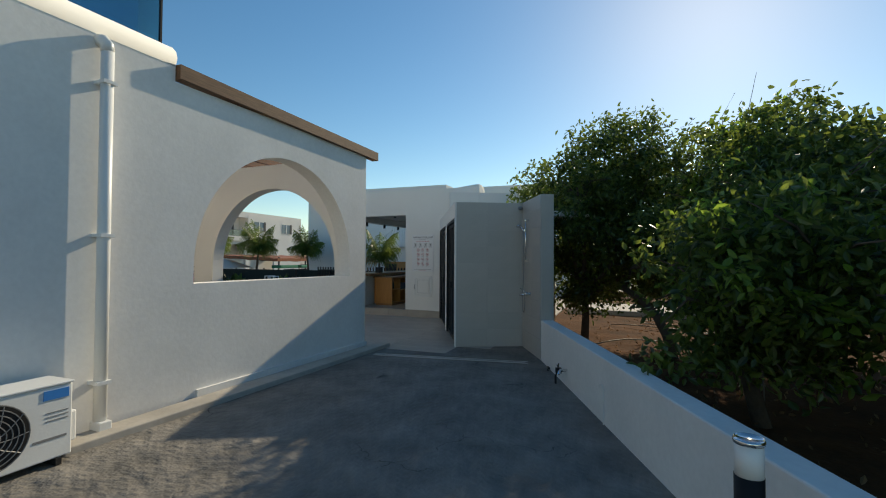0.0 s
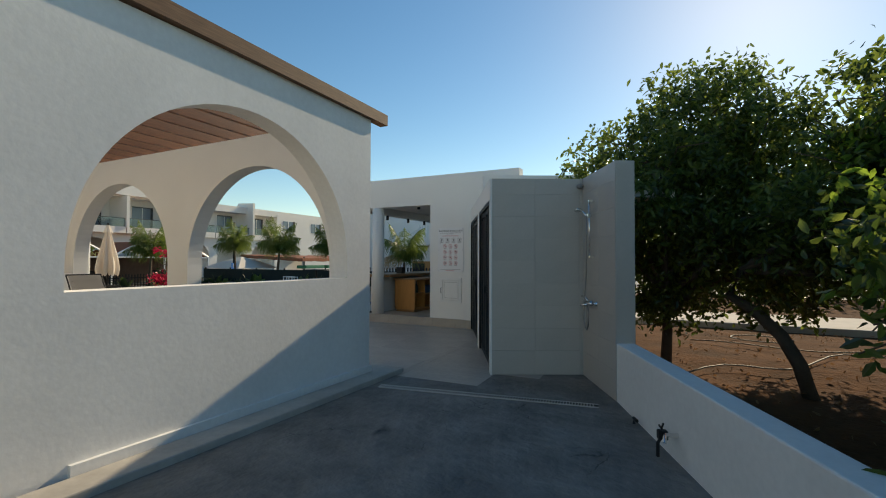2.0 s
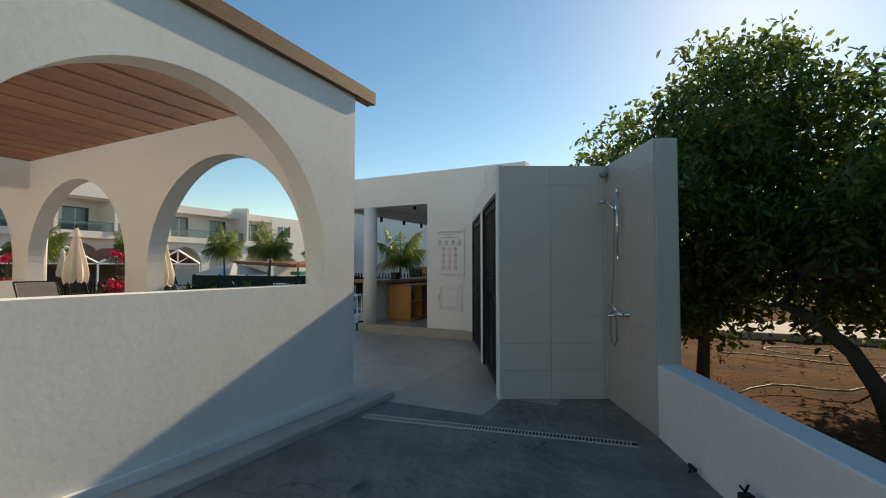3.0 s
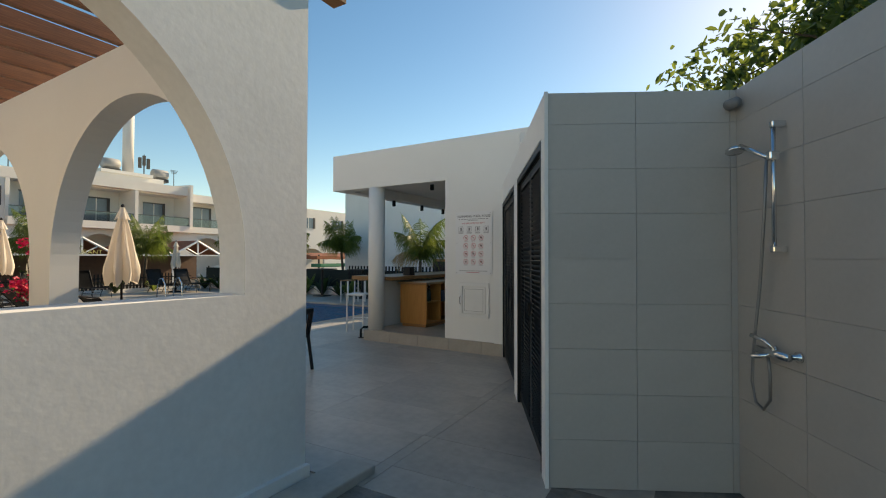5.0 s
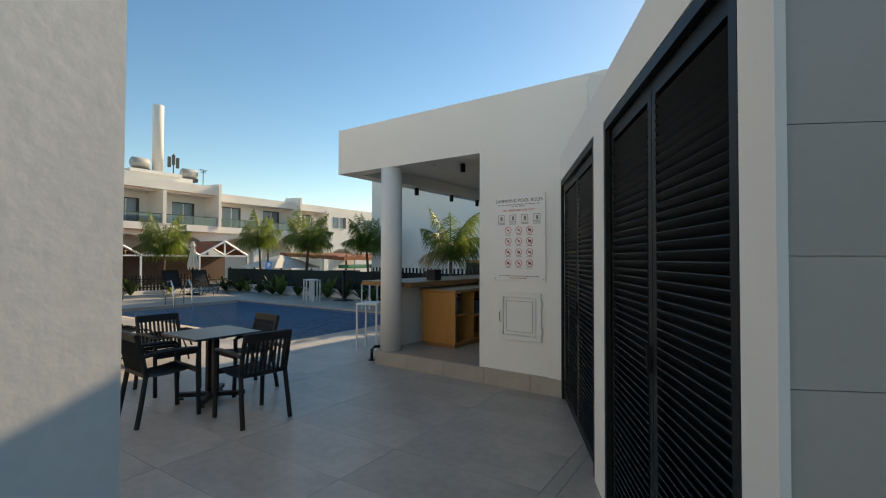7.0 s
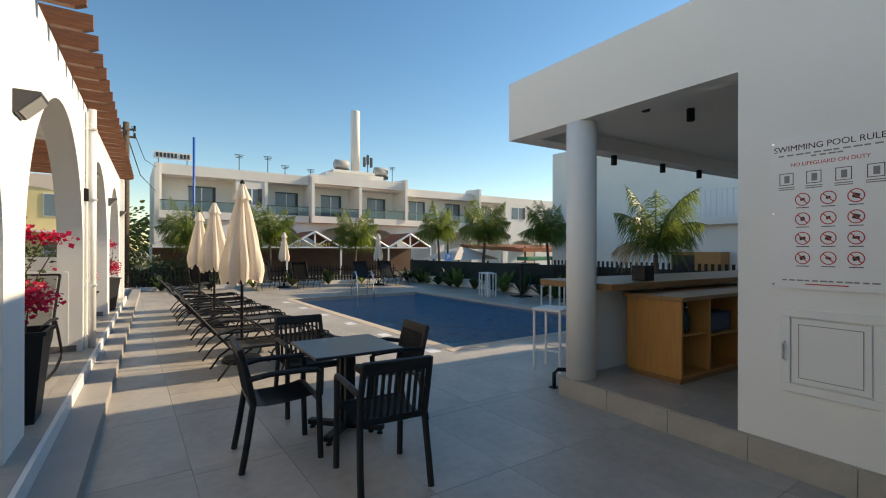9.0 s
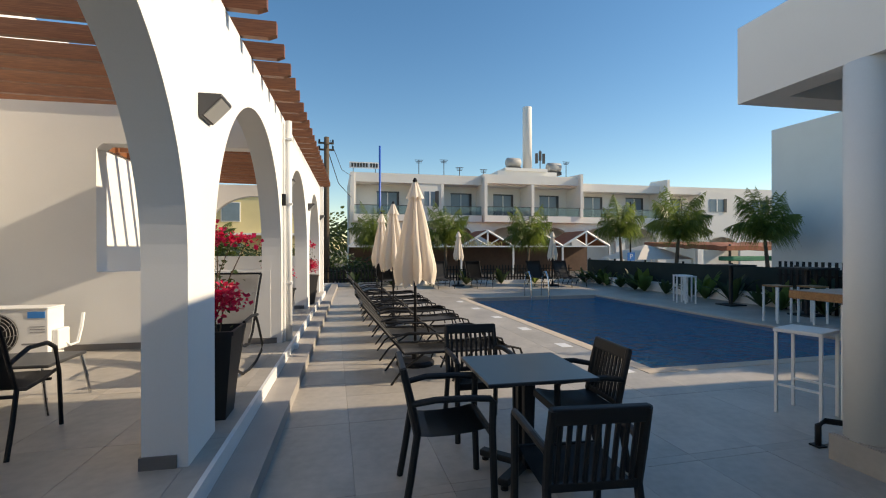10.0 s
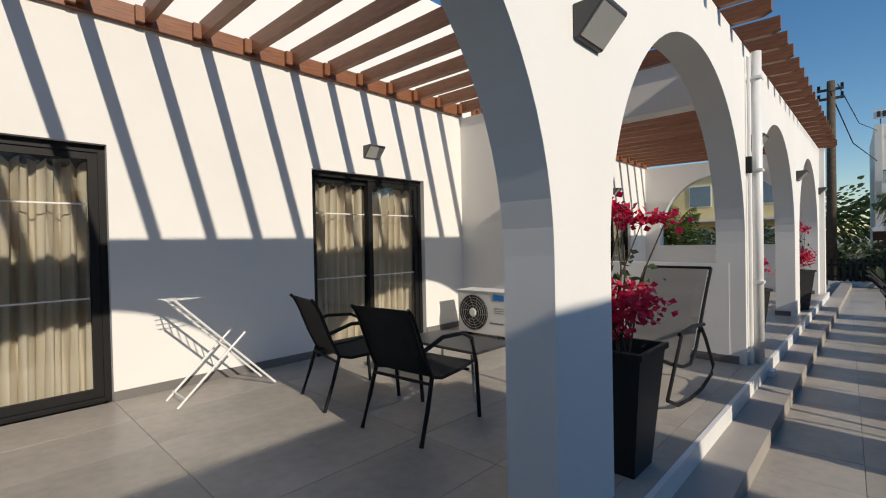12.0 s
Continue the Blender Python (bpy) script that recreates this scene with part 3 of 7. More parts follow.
for i, (a, b) in enumerate(BAYS):
    if i == 1 or i == 8:
        part("bay_wall", boxed(-1.6, -0.05, a, b, UP, ROOF - 0.7), M_FAR, row)
        wins = ((a + 0.7, a + 1.6),) if i == 1 else ((43.0, 44.6), (48.0, 49.6))
        for w0, w1 in wins:
            w = part("window", boxed(-0.05, -0.01, w0, w1, UP + 1.0, UP + 2.2), M_FARGLASS, row, "far window with dark glass")
            part("frame", boxed(-0.01, 0.03, w0 + (w1 - w0) / 2 - 0.05, w0 + (w1 - w0) / 2 + 0.05, UP + 1.0, UP + 2.2), M_WHITEPAINT, w)
            part("shutter", boxed(-0.01, 0.05, w1, w1 + 0.3, UP + 0.95, UP + 2.25), M_FARDARK, w)
        continue
    out = 0.75 if i in (3, 4) else 0.35
    bal = part("balcony", boxed(-1.6, out, a + 0.05, b - 0.05, UP - 0.3, UP + 0.25), M_FAR, row)
    g = part("glass_rail", boxed(out - 0.05, out - 0.02, a + 0.1, b - 0.1, UP + 0.25, UP + 0.95), M_PALEGLASS, bal, "greenish balcony glass")
    g.visible_shadow = False
    part("handrail", boxed(out - 0.06, out, a + 0.1, b - 0.1, UP + 0.95, UP + 1.0), M_FARDARK, bal)
    c = (a + b) / 2 + 0.4
    d = part("balcony_door", boxed(-1.6, -1.56, c - 0.9, c + 0.9, UP + 0.05, UP + 2.25), M_FARGLASS, row, "sliding balcony door")
    part("frame", boxed(-1.56, -1.52, c + 0.75, c + 0.95, UP + 0.05, UP + 2.3), M_FARDARK, d)
    part("frame", boxed(-1.56, -1.52, c - 0.95, c + 0.75, UP + 2.2, UP + 2.3), M_FARDARK, d)
    part("frame", boxed(-1.56, -1.52, c - 0.06, c + 0.02, UP + 0.05, UP + 2.2), M_WHITEPAINT, d)
    if i in (0, 2):
        part("side_wall", boxed(-1.6, 0.0, a, a + 0.25, UP, ROOF - 0.7), M_FAR, row)
    # ground-floor arch
    bm = bmesh.new()
    strip_wall(bm, "y", [(a, 0, UP - 0.3), (a + 0.45, 0, UP - 0.3)] + arch(a + 0.45, b - 0.45, 2.0, UP - 0.3, 24, 1.75) + [(b - 0.45, 0, UP - 0.3), (b, 0, UP - 0.3)], -0.3, 0.05)
    part("arch_wall", bm, M_FAR, row)
for a, b in (BAYS[1], BAYS[8]):
    bm = bmesh.new()
    strip_wall(bm, "y", [(a, 0, UP), (a + 0.3, 0, UP)] + arch(a + 0.3, min(b - 0.3, a + 4.6), 1.6, UP, 24, 1.4) + [(min(b - 0.3, a + 4.6), 0, UP), (b, 0, UP)], -0.3, -0.06)
    part("arch_wall", bm, M_FAR, row)

M_FARTANK = mat("weathered_tank", (0.42, 0.41, 0.39), 0.6, 0.3, 2.0, 20.0, 0.1)


def tank(x, y, z, lying=True):
    t = thing("water_tank", turned(0.815, pose(x, y, z)), "white cylindrical roof water tank", "water tank", "roof tanks")
    bm = bmesh.new()
    lathe(bm, [(0.25, -0.7), (0.42, -0.6), (0.45, 0), (0.42, 0.6), (0.25, 0.7)], 20)
    bmesh.ops.transform(bm, matrix=pose(0, 0, 0.72, 90 if lying else 0, 0, 0), verts=bm.verts[:])
    part("drum", bm, M_FARTANK, t, smooth=True)
    part("stand", boxed(-0.4, 0.4, -0.6, 0.6, 0, 0.3), M_FARDARK, t)
part("plant_room", boxed(-4, -1, 21.8, 27.4, ROOF, ROOF + 0.75), M_FAR, row)
part("plant_room_slab", boxed(-4.2, -0.8, 22.4, 26.4, ROOF + 0.75, ROOF + 1.0), M_FAR, row)
tank(-44.5, 23.6, 8.9)
tank(-44.5, 27.6, 8.6)
cm = thing("chimney", turned(0.815, pose(-44.8, 25.1, 8.9)), "tall cream cylindrical chimney", "chimney")
bm = bmesh.new()
lathe(bm, [(0.42, 0), (0.42, 5.9), (0.38, 5.95)], 24)
part("shaft", bm, M_CREAM, cm, smooth=True)
an = thing("antenna_mast", turned(0.815, pose(-44.2, 26.1, 8.9)), "small mast with antenna panels", "antenna")
part("mast", tubed([(0, 0, 0), (0, 0, 1.9)], 0.05, 6), M_FARDARK, an)
for k in range(3):
    part("antenna_panel", boxed(-0.1, 0.1, -0.45 + 0.35 * k, -0.25 + 0.35 * k, 0.7 + 0.25 * (k % 2), 1.6 + 0.2 * (k % 2)), M_FARDARK, an)
for y, h in ((17.0, 1.6), (14.8, 1.5), (18.4, 1.0), (28.6, 1.9), (20.6, 0.9)):
    t = thing("roof_aerial", turned(0.815, pose(-44, y, 7.9)), "thin roof television aerial", "aerial", "roof aerials")
    part("mast", tubed([(0, 0, 0), (0, 0, h)], 0.035, 5), M_FARDARK, t)
    for k in range(3):
        part("element", tubed([(0, -0.35 + 0.06 * k, h - 0.12 * k), (0, 0.35 - 0.06 * k, h - 0.12 * k)], 0.025, 4), M_FARDARK, t)
nb = thing("roof_sign", turned(0.815, pose(-43.0, 10.15, 8.1)), "black and white sign board on the roof edge", "sign")
part("board", boxed(-0.05, 0.05, -1.2, 1.2, 0.25, 0.75), M_SIGN, nb)
for k in range(9):
    part("letter_bar", boxed(0.05, 0.08, -1.05 + 0.23 * k + (0.12 if k > 5 else 0), -0.90 + 0.23 * k + (0.12 if k > 5 else 0), 0.34, 0.66), M_INK, nb)
for y in (-0.9, 0.9):
    part("post", tubed([(0, y, -0.2), (0, y, 0.3)], 0.03, 5), M_FARDARK, nb)

# restaurant awning with gables
aw = thing("restaurant_awning", turned(0.835, pose(-37.0, 0, 0)), "row of timber gables over a restaurant terrace", "awning")
for k in range(1, 6):
    y = 6.7 + 3.95 * k
    e0, e1, ez, az = y - 1.97, y + 1.97, 1.95, 3.05
    for m_, (p, q) in enumerate((((e0, ez), (y, az)), ((y, az), (e1, ez)))):
        bm = bmesh.new()
        vs = [bm.verts.new((x, yy, zz + dz)) for x in (0.1, -3.2) for yy, zz in (p, q) for dz in (0, 0.08)]
        for f in ((0, 1, 3, 2), (4, 6, 7, 5), (0, 2, 6, 4), (1, 5, 7, 3), (0, 4, 5, 1), (2, 3, 7, 6)):
            bm.faces.new([vs[i] for i in f])
        part("roof_slope", bm, M_TERRACOTTA, aw)
        part("barge_board", tubed([(0.15, p[0], p[1] + 0.02), (0.15, q[0], q[1] + 0.02)], 0.08, 6), M_WHITEPAINT, aw)
    part("tie_beam", boxed(0.08, 0.2, e0, e1, ez - 0.06, ez + 0.04), M_WHITEPAINT, aw)
    part("king_post", boxed(0.1, 0.18, y - 0.06, y + 0.06, ez, az), M_WHITEPAINT, aw)
    for s in (-1, 1):
        part("brace", tubed([(0.14, y, ez + 0.05), (0.14, y + s * 0.9, ez + 0.55)], 0.05, 6), M_WHITEPAINT, aw)
    part("post", boxed(0.08, 0.2, e1 - 0.06, e1 + 0.06, -0.1, ez - 0.06), M_WHITEPAINT, aw)
part("back_screen", boxed(-3.3, -3.2, 8.8, 28.5, -0.1, 1.9), mat("brown_shopfront", (0.16, 0.09, 0.06), 0.7, 0.4, 0.6, 4.0, 0.1), aw, "brown restaurant shopfront")
text("lettering", "RESTAURANT", 0.42, pose(0.22, 18.4, 2.12, 90, 0, 90), mat("gold_lettering", (0.55, 0.47, 0.16), 0.5), aw, "gold letters")

def tent(at, w, h0, h1, label, material):
    t = thing("market_tent", turned(0.85, pose(*at)), label, "tent")
    bm = bmesh.new()
    b = [bm.verts.new((sx * w, sy * w, h0)) for sx, sy in ((-1, -1), (1, -1), (1, 1), (-1, 1))]
    m_ = [bm.verts.new((sx * w * 0.45, sy * w * 0.45, h0 + (h1 - h0) * 0.62)) for sx, sy in ((-1, -1), (1, -1), (1, 1), (-1, 1))]
    c = bm.verts.new((0, 0, h1))
    for k in range(4):
        bm.faces.new((b[k], b[(k + 1) % 4], m_[(k + 1) % 4], m_[k]))
        bm.faces.new((m_[k], m_[(k + 1) % 4], c))
    part("roof", bm, material, t)
    for sx in (-1, 1):
        for sy in (-1, 1):
            part("pole", tubed([(sx * w * 0.95, sy * w * 0.95, -0.1), (sx * w * 0.95, sy * w * 0.95, h0)], 0.05, 6), M_WHITEPAINT, t)
tent((-32.5, 28.3, 0), 2.1, 1.05, 2.0, "cream square market parasol", M_CANVAS)

# reddish shade roof and green awnings to the right
sr = thing("shade_roof", turned(0.84, pose(-30, 36.5, 0)), "low reddish brown shade roof over tables", "shade roof")
bm = bmesh.new()
bmesh.ops.create_grid(bm, x_segments=16, y_segments=30, size=1)
for v in bm.verts:
    v.co = Vector((v.co.x * 3.5, v.co.y * 7.5, 2.05 - 0.15 * v.co.x + 0.10 * noise.noise((v.co.x * 5, v.co.y * 11, 0))))
bmesh.ops.solidify(bm, geom=bm.faces[:], thickness=0.25)
part("roof", bm, M_TERRACOTTA, sr)
for k in range(5):
    part("post", tubed([(3.2, -7 + 3.5 * k, -0.1), (3.2, -7 + 3.5 * k, 2.0)], 0.07, 6), M_FARDARK, sr)
ga = thing("green_awning", turned(0.85, pose(-26.5, 33.0, 0)), "green fabric awning strips", "awning")
for k in range(4):
    part("strip", boxed(-0.6, 0.4, -4 + 2.6 * k, -1.8 + 2.6 * k, 1.05, 1.30, bevel=0.05), M_GREENNET, ga)
    part("post", tubed([(0, -3.8 + 2.6 * k, -0.1), (0, -3.8 + 2.6 * k, 1.1)], 0.05, 6), M_FARDARK, ga)

# ---- fence round the pool ----
fe = thing("picket_fence", turned(0.883, pose(-26.45, 0, 0)), "black picket fence at the end of the pool deck", "fence")
pk = None
for k in range(78):
    y = 7.4 + k * 0.155
    if pk is None:
        bm = boxed(-0.012, 0.012, -0.045, 0.045, 0.12, 0.88)
        for v in bm.verts:
            if v.co.z > 0.8:
                v.co.y *= 0.55
        pk = part("picket", bm, M_BLACK, fe)
        pk.matrix_basis = pose(0, y, 0)
    else:
        share(pk, pose(0, y, 0.02 * math.sin(k * 1.3)), fe)
for z in (0.28, 0.66):
    part("rail", boxed(-0.04, -0.012, 7.3, 19.5, z, z + 0.05), M_BLACK, fe)
structure("wall_fence_foot", boxed(-26.56, -26.40, 7.3, 19.9, -0.1, 0.16, m=turned(0.883)), M_PLASTER, "low white wall under the fence", "wall")
structure("wall_deck_edge", boxed(-26.4, -9.0, 20.0, 20.18, -0.1, 0.36, m=turned(0.89)), M_PLASTER, "low white wall along the far deck edge", "wall")
# made-up dark sheet on posts, standing in for the dark background there
sc_ = thing("dark_screen", turned(0.89, pose(0, 20.35, 0)), "added dark sheet standing in for the dark background behind the low wall", "screen")
part("net", boxed(-26.4, -9.0, 0, 0.03, 0.1, 1.12), mat("dark_green_net", (0.02, 0.03, 0.025), 0.9, 0.3, 3.0), sc_)
for k in range(9):
    part("post", boxed(-26.3 + 2.15 * k, -26.24 + 2.15 * k, 0.03, 0.08, -0.1, 1.2), M_BLACK, sc_)

# pool ladder
ld = thing("pool_ladder", (-18.3, 13.5, 0), "chrome pool ladder handrails", "ladder")
for y in (-0.28, 0.28):
    part("handrail", tubed([(-0.35, y, 0.0), (-0.33, y, 0.45), (-0.2, y, 0.75), (0.0, y, 0.78), (0.15, y, 0.6), (0.22, y, 0.1), (0.22, y, -0.5)], 0.022, 8), M_CHROME, ld, smooth=True)
part("tread", boxed(0.18, 0.26, -0.28, 0.28, -0.25, -0.22), M_CHROME, ld)

# poles
bp_ = thing("blue_pole", turned(0.87, pose(-28.5, 10.0, 0)), "tall blue painted lamp pole", "pole")
part("shaft", tubed([(0, 0, -0.1), (0, 0, 6.9)], 0.055, 10), M_BLUEPOLE, bp_, smooth=True)
sp_ = thing("lamp_pole", turned(0.85, pose(-30.0, 25.4, 0)), "slim dark street lamp pole with parking sign", "lamp pole")
part("shaft", tubed([(0, 0, -0.1), (0, 0, 4.6)], 0.05, 8), M_BLACK, sp_)
part("lamp_arm", tubed([(0, -0.5, 3.0), (0, 0.0, 3.05), (0, 0.5, 3.0)], 0.03, 6), M_WHITEPAINT, sp_)
for s in (-1, 1):
    part("lamp_head", boxed(-0.15, 0.15, s * 0.55 - 0.25, s * 0.55 + 0.25, 2.95, 3.05, bevel=0.03), M_WHITEPAINT, sp_)
pgn = part("parking_sign", boxed(0.06, 0.08, -0.25, 0.25, 1.0, 1.5), M_BLUE, sp_, "blue parking sign")
text("letter", "P", 0.42, pose(0.085, 0, 1.25, 90, 0, 90), M_SIGN, pgn)
up_ = thing("utility_pole", turned(0.88, pose(-26.9, 7.4, -0.1)), "dark wooden utility pole with insulators", "utility pole")
part("shaft", tubed([(0, 0, 0), (0.05, 0.02, 6.9)], 0.15, 10, 0.11), M_BARK, up_, smooth=True)
for z in (6.6, 6.3):
    part("crossarm", boxed(-0.05, 0.05, -0.35, 0.35, z, z + 0.07), M_BARK, up_)
    for y in (-0.3, 0.3):
        part("insulator", boxed(-0.04, 0.04, y - 0.04, y + 0.04, z + 0.07, z + 0.2), M_BLACK, up_)
cb = thing("overhead_cable", turned(0.86), "thin dark overhead cable to the far building", "cable")
part("cable", tubed([(-26.9, 7.4, 6.5), (-33.0, 8.0, 5.6), (-42.0, 9.2, 5.6)], 0.02, 5), M_BLACK, cb)
part("cable", tubed([(-26.9, 7.6, 6.7), (-33.0, 8.2, 6.4), (-42.2, 9.2, 7.4)], 0.015, 5), M_BLACK, cb)

# tall tables and stools across the pool
for x, y in ((-16.33, 17.03), (-15.91, 16.81), (-12.75, 16.35), (-12.48, 16.9)):
    t = thing("bar_stool", (x, y, 0), "white metal bar stool across the pool", "stool", "bar stools")
    for a in (-0.16, 0.16):
        for b in (-0.16, 0.16):
            part("leg", boxed(a - 0.016, a + 0.016, b - 0.016, b + 0.016, 0, 0.72), M_WHITEPAINT, t)
    part("seat", boxed(-0.18, 0.18, -0.18, 0.18, 0.72, 0.75), M_WHITEPAINT if x < -14 else M_COUNTER, t)
for x, y in ((-15.29, 17.64), (-13.37, 17.8)):
    t = thing("tall_table", (x, y, 0), "tall dark pedestal table across the pool", "table", "tall tables")
    part("tabletop", boxed(-0.4, 0.4, -0.4, 0.4, 1.03, 1.07), M_BLACKPLASTIC, t)
    part("column", tubed([(0, 0, 0.02), (0, 0, 1.03)], 0.05, 8), M_BLACKPLASTIC, t)
    part("base", boxed(-0.25, 0.25, -0.25, 0.25, 0, 0.03), M_BLACKPLASTIC, t)

# ---- white house with outside stairs behind the bar ----
nh = thing("neighbour_house", turned(0.9, pose(0, 0, -0.05)), "white rendered house with an outside stair", "house")
part("wall", boxed(-19.4, -9.6, 24, 32, 0, 6.2), M_RENDER, nh)
part("wall", boxed(-9.6, -2.0, 25.5, 32, 0, 6.2), M_RENDER, nh)
part("landing", boxed(-12.3, -3.0, 22.2, 25.5, 2.5, 2.75), M_RENDER, nh)
for k in range(14):
    part("step", boxed(-16.3 + 0.29 * k, -16.0 + 0.29 * k, 22.4, 23.6, 0, 0.18 * (k + 1)), M_RENDER, nh)
st = part("railing", boxed(-12.3, -3.0, 22.22, 22.26, 3.55, 3.6), M_WHITEPAINT, nh)
for k in range(57):
    part("baluster", boxed(-12.25 + 0.16 * k, -12.22 + 0.16 * k, 22.22, 22.25, 2.75, 3.55), M_WHITEPAINT, st)
for k in range(14):
    part("baluster", boxed(-16.2 + 0.29 * k, -16.17 + 0.29 * k, 22.42, 22.45, 0.18 * (k + 1), 0.18 * (k + 1) + 0.85), M_WHITEPAINT, st)
part("stair_handrail", tubed([(-16.2, 22.43, 1.05), (-12.3, 22.43, 3.45)], 0.025, 6), M_WHITEPAINT, nh)
part("side_wall", boxed(-12.4, -8.9, 22.5, 24.0, 0, 2.5), M_RENDER, nh)
part("window", boxed(-6.4, -5.4, 25.46, 25.5, 3.3, 4.6), M_FARGLASS, nh)
part("door", boxed(-8.7, -7.9, 25.46, 25.5, 2.75, 4.8), M_FARDARK, nh)
fe2 = thing("low_picket_fence", turned(0.92, pose(0, 19.3, 0)), "short black picket fence beyond the bar", "fence")
pk2 = None
for k in range(60):
    if pk2 is None:
        pk2 = part("picket", boxed(-0.035, 0.035, -0.01, 0.01, 0.0, 1.28), M_BLACK, fe2)
        pk2.matrix_basis = pose(-15.2, 0.2, 0)
    else:
        share(pk2, pose(-15.2 + 0.16 * k, 0.2, 0), fe2)
part("rail", boxed(-15.3, -5.6, 0.21, 0.24, 0.9, 0.95), M_BLACK, fe2)

# roof things on the bar building
sw = thing("solar_water_heater", (-5.6, 15.2, ROOF1), "white lying solar water tank on the bar roof", "water heater")
bm = bmesh.new()
lathe(bm, [(0.10, -0.72), (0.27, -0.68), (0.28, 0), (0.27, 0.68), (0.10, 0.72)], 20)
bmesh.ops.transform(bm, matrix=pose(0, 0, 0.42, 90, 0, 62), verts=bm.verts[:])
part("tank", bm, M_CREAM, sw, smooth=True)
for s in (-0.45, 0.45):
    part("cradle", boxed(s - 0.04 - 0.0, s + 0.04, -0.2, 0.2, 0, 0.2), M_FARDARK, sw)
structure("wall_bar_rear", boxed(-4.9, -3.2, 14.5, 14.75, 0, 3.3), M_RENDER, "white wall of the bar building", "wall")

# yellow house and trees beyond the far terrace end
yh = thing("yellow_house", turned(0.85, pose(-33, -6, -0.1)), "pale yellow house beyond the terrace", "house")
part("wall", boxed(-4, 4, -3, 3, 0, 5.5), mat("yellow_render", (0.62, 0.50, 0.26), 0.9, 0.1, 1.0), yh)
part("roof", boxed(-4.2, 4.2, -3.2, 3.2, 5.5, 5.8), M_CREAM, yh)
for y in (-1.5, 1.2):
    part("window", boxed(4.0, 4.05, y, y + 1.1, 3.2, 4.4), M_FARGLASS, yh)

# pale yellow house beyond the end of the arcade
yh = thing("yellow_house", turned(0.82, pose(-41.0, 1.5, -0.05)), "pale yellow rendered house behind the terrace end", "house")
M_YELLOW = mat("pale_yellow_render", (0.72, 0.60, 0.32), 0.9, 0.12, 0.6, 20.0, 0.2, stain=0.15)
part("wall", boxed(-7, 0, -7.0, 4.5, 0, 6.0), M_YELLOW, yh)
part("roof", boxed(-7.2, 0.2, -7.2, 4.7, 6.0, 6.25), M_FAR, yh)
for y in (-5.0, -1.6, 1.8):
    for z in (1.0, 3.9):
        w = part("window", boxed(0.0, 0.04, y - 0.06, y + 1.26, z - 0.06, z + 1.36), M_FAR, yh)
        part("pane", boxed(0.04, 0.06, y, y + 1.2, z, z + 1.3), M_FARGLASS, w)
part("balcony", boxed(0.0, 1.2, -2.4, 3.8, 2.85, 3.0), M_FAR, yh)

# ---- yard: wall things ----
def air_conditioner(at, turn):
    """Outdoor unit; its front looks along +x of its own frame."""
    t = thing("air_conditioner", at, "white outdoor air conditioner with a round fan grille", "air conditioner", "air conditioners", turn)
    part("casing", boxed(-0.30, 0.0, -0.40, 0.40, 0.05, 0.60, bevel=0.012), M_WHITEPAINT, t)
    part("lid", boxed(-0.305, 0.012, -0.405, 0.405, 0.60, 0.618, bevel=0.006), M_WHITEPAINT, t)
    bm = bmesh.new()
    lathe(bm, [(0.225, 0), (0.235, 0.006), (0.235, 0.012), (0.05, 0.012)], 40)
    bmesh.ops.transform(bm, matrix=pose(0.001, -0.12, 0.325, 0, 90, 0), verts=bm.verts[:])
    part("fan_recess", bm, M_BLACKPLASTIC, t, "dark fan opening")
    for r in (0.06, 0.095, 0.13, 0.165, 0.20, 0.232):
        bm = bmesh.new()
        tube(bm, [(0.022, -0.12 + r * math.cos(a), 0.325 + r * math.sin(a)) for a in lin(0, 2 * math.pi, 33)], 0.004, 5)
        part("grille_ring", bm, M_GREYPRINT, t)
    for k in range(10):
        a = k * math.pi / 5
        part("grille_spoke", tubed([(0.022, -0.12 + 0.05 * math.cos(a), 0.325 + 0.05 * math.sin(a)), (0.022, -0.12 + 0.12 * math.cos(a + 0.4), 0.325 + 0.12 * math.sin(a + 0.4)), (0.022, -0.12 + 0.235 * math.cos(a + 0.6), 0.325 + 0.235 * math.sin(a + 0.6))], 0.0035, 4), M_GREYPRINT, t)
    bm = bmesh.new()
    lathe(bm, [(0.055, 0.012), (0.055, 0.03), (0.045, 0.036)], 24)
    bmesh.ops.transform(bm, matrix=pose(0.0, -0.12, 0.325, 0, 90, 0), verts=bm.verts[:])
    part("hub_cap", bm, M_WHITEPAINT, t)
    part("badge", boxed(0.001, 0.006, 0.20, 0.37, 0.50, 0.57), M_BLUE, t, "blue maker's badge")
    for z in (0.40, 0.37, 0.34):
        part("groove", boxed(0.0, 0.004, 0.22, 0.37, z, z + 0.006), M_GREYPRINT, t)
    part("print_bar", boxed(0.0, 0.003, 0.14, 0.36, 0.20, 0.218), M_GREYPRINT, t, "small grey lettering bar")
    part("valve_cover", boxed(-0.28, -0.06, 0.40, 0.47, 0.12, 0.36, bevel=0.015), M_WHITEPAINT, t)
    for y in (-0.3, 0.3):
        part("foot", boxed(-0.28, 0.02, y - 0.02, y + 0.02, 0.0, 0.05), M_BLACKPLASTIC, t)
    for k, y in enumerate((0.44, 0.455)):
        part("pipe", tubed([(-0.2, y, 0.2), (-0.24, y + 0.04, 0.14), (-0.3, y + 0.09, 0.16), (-0.36, y + 0.1, 0.34), (-0.42, y + 0.09, 0.5)], 0.014, 7), M_WHITEPAINT, t)
    return t


air_conditioner((-3.95, 1.80, 0.0), 3)

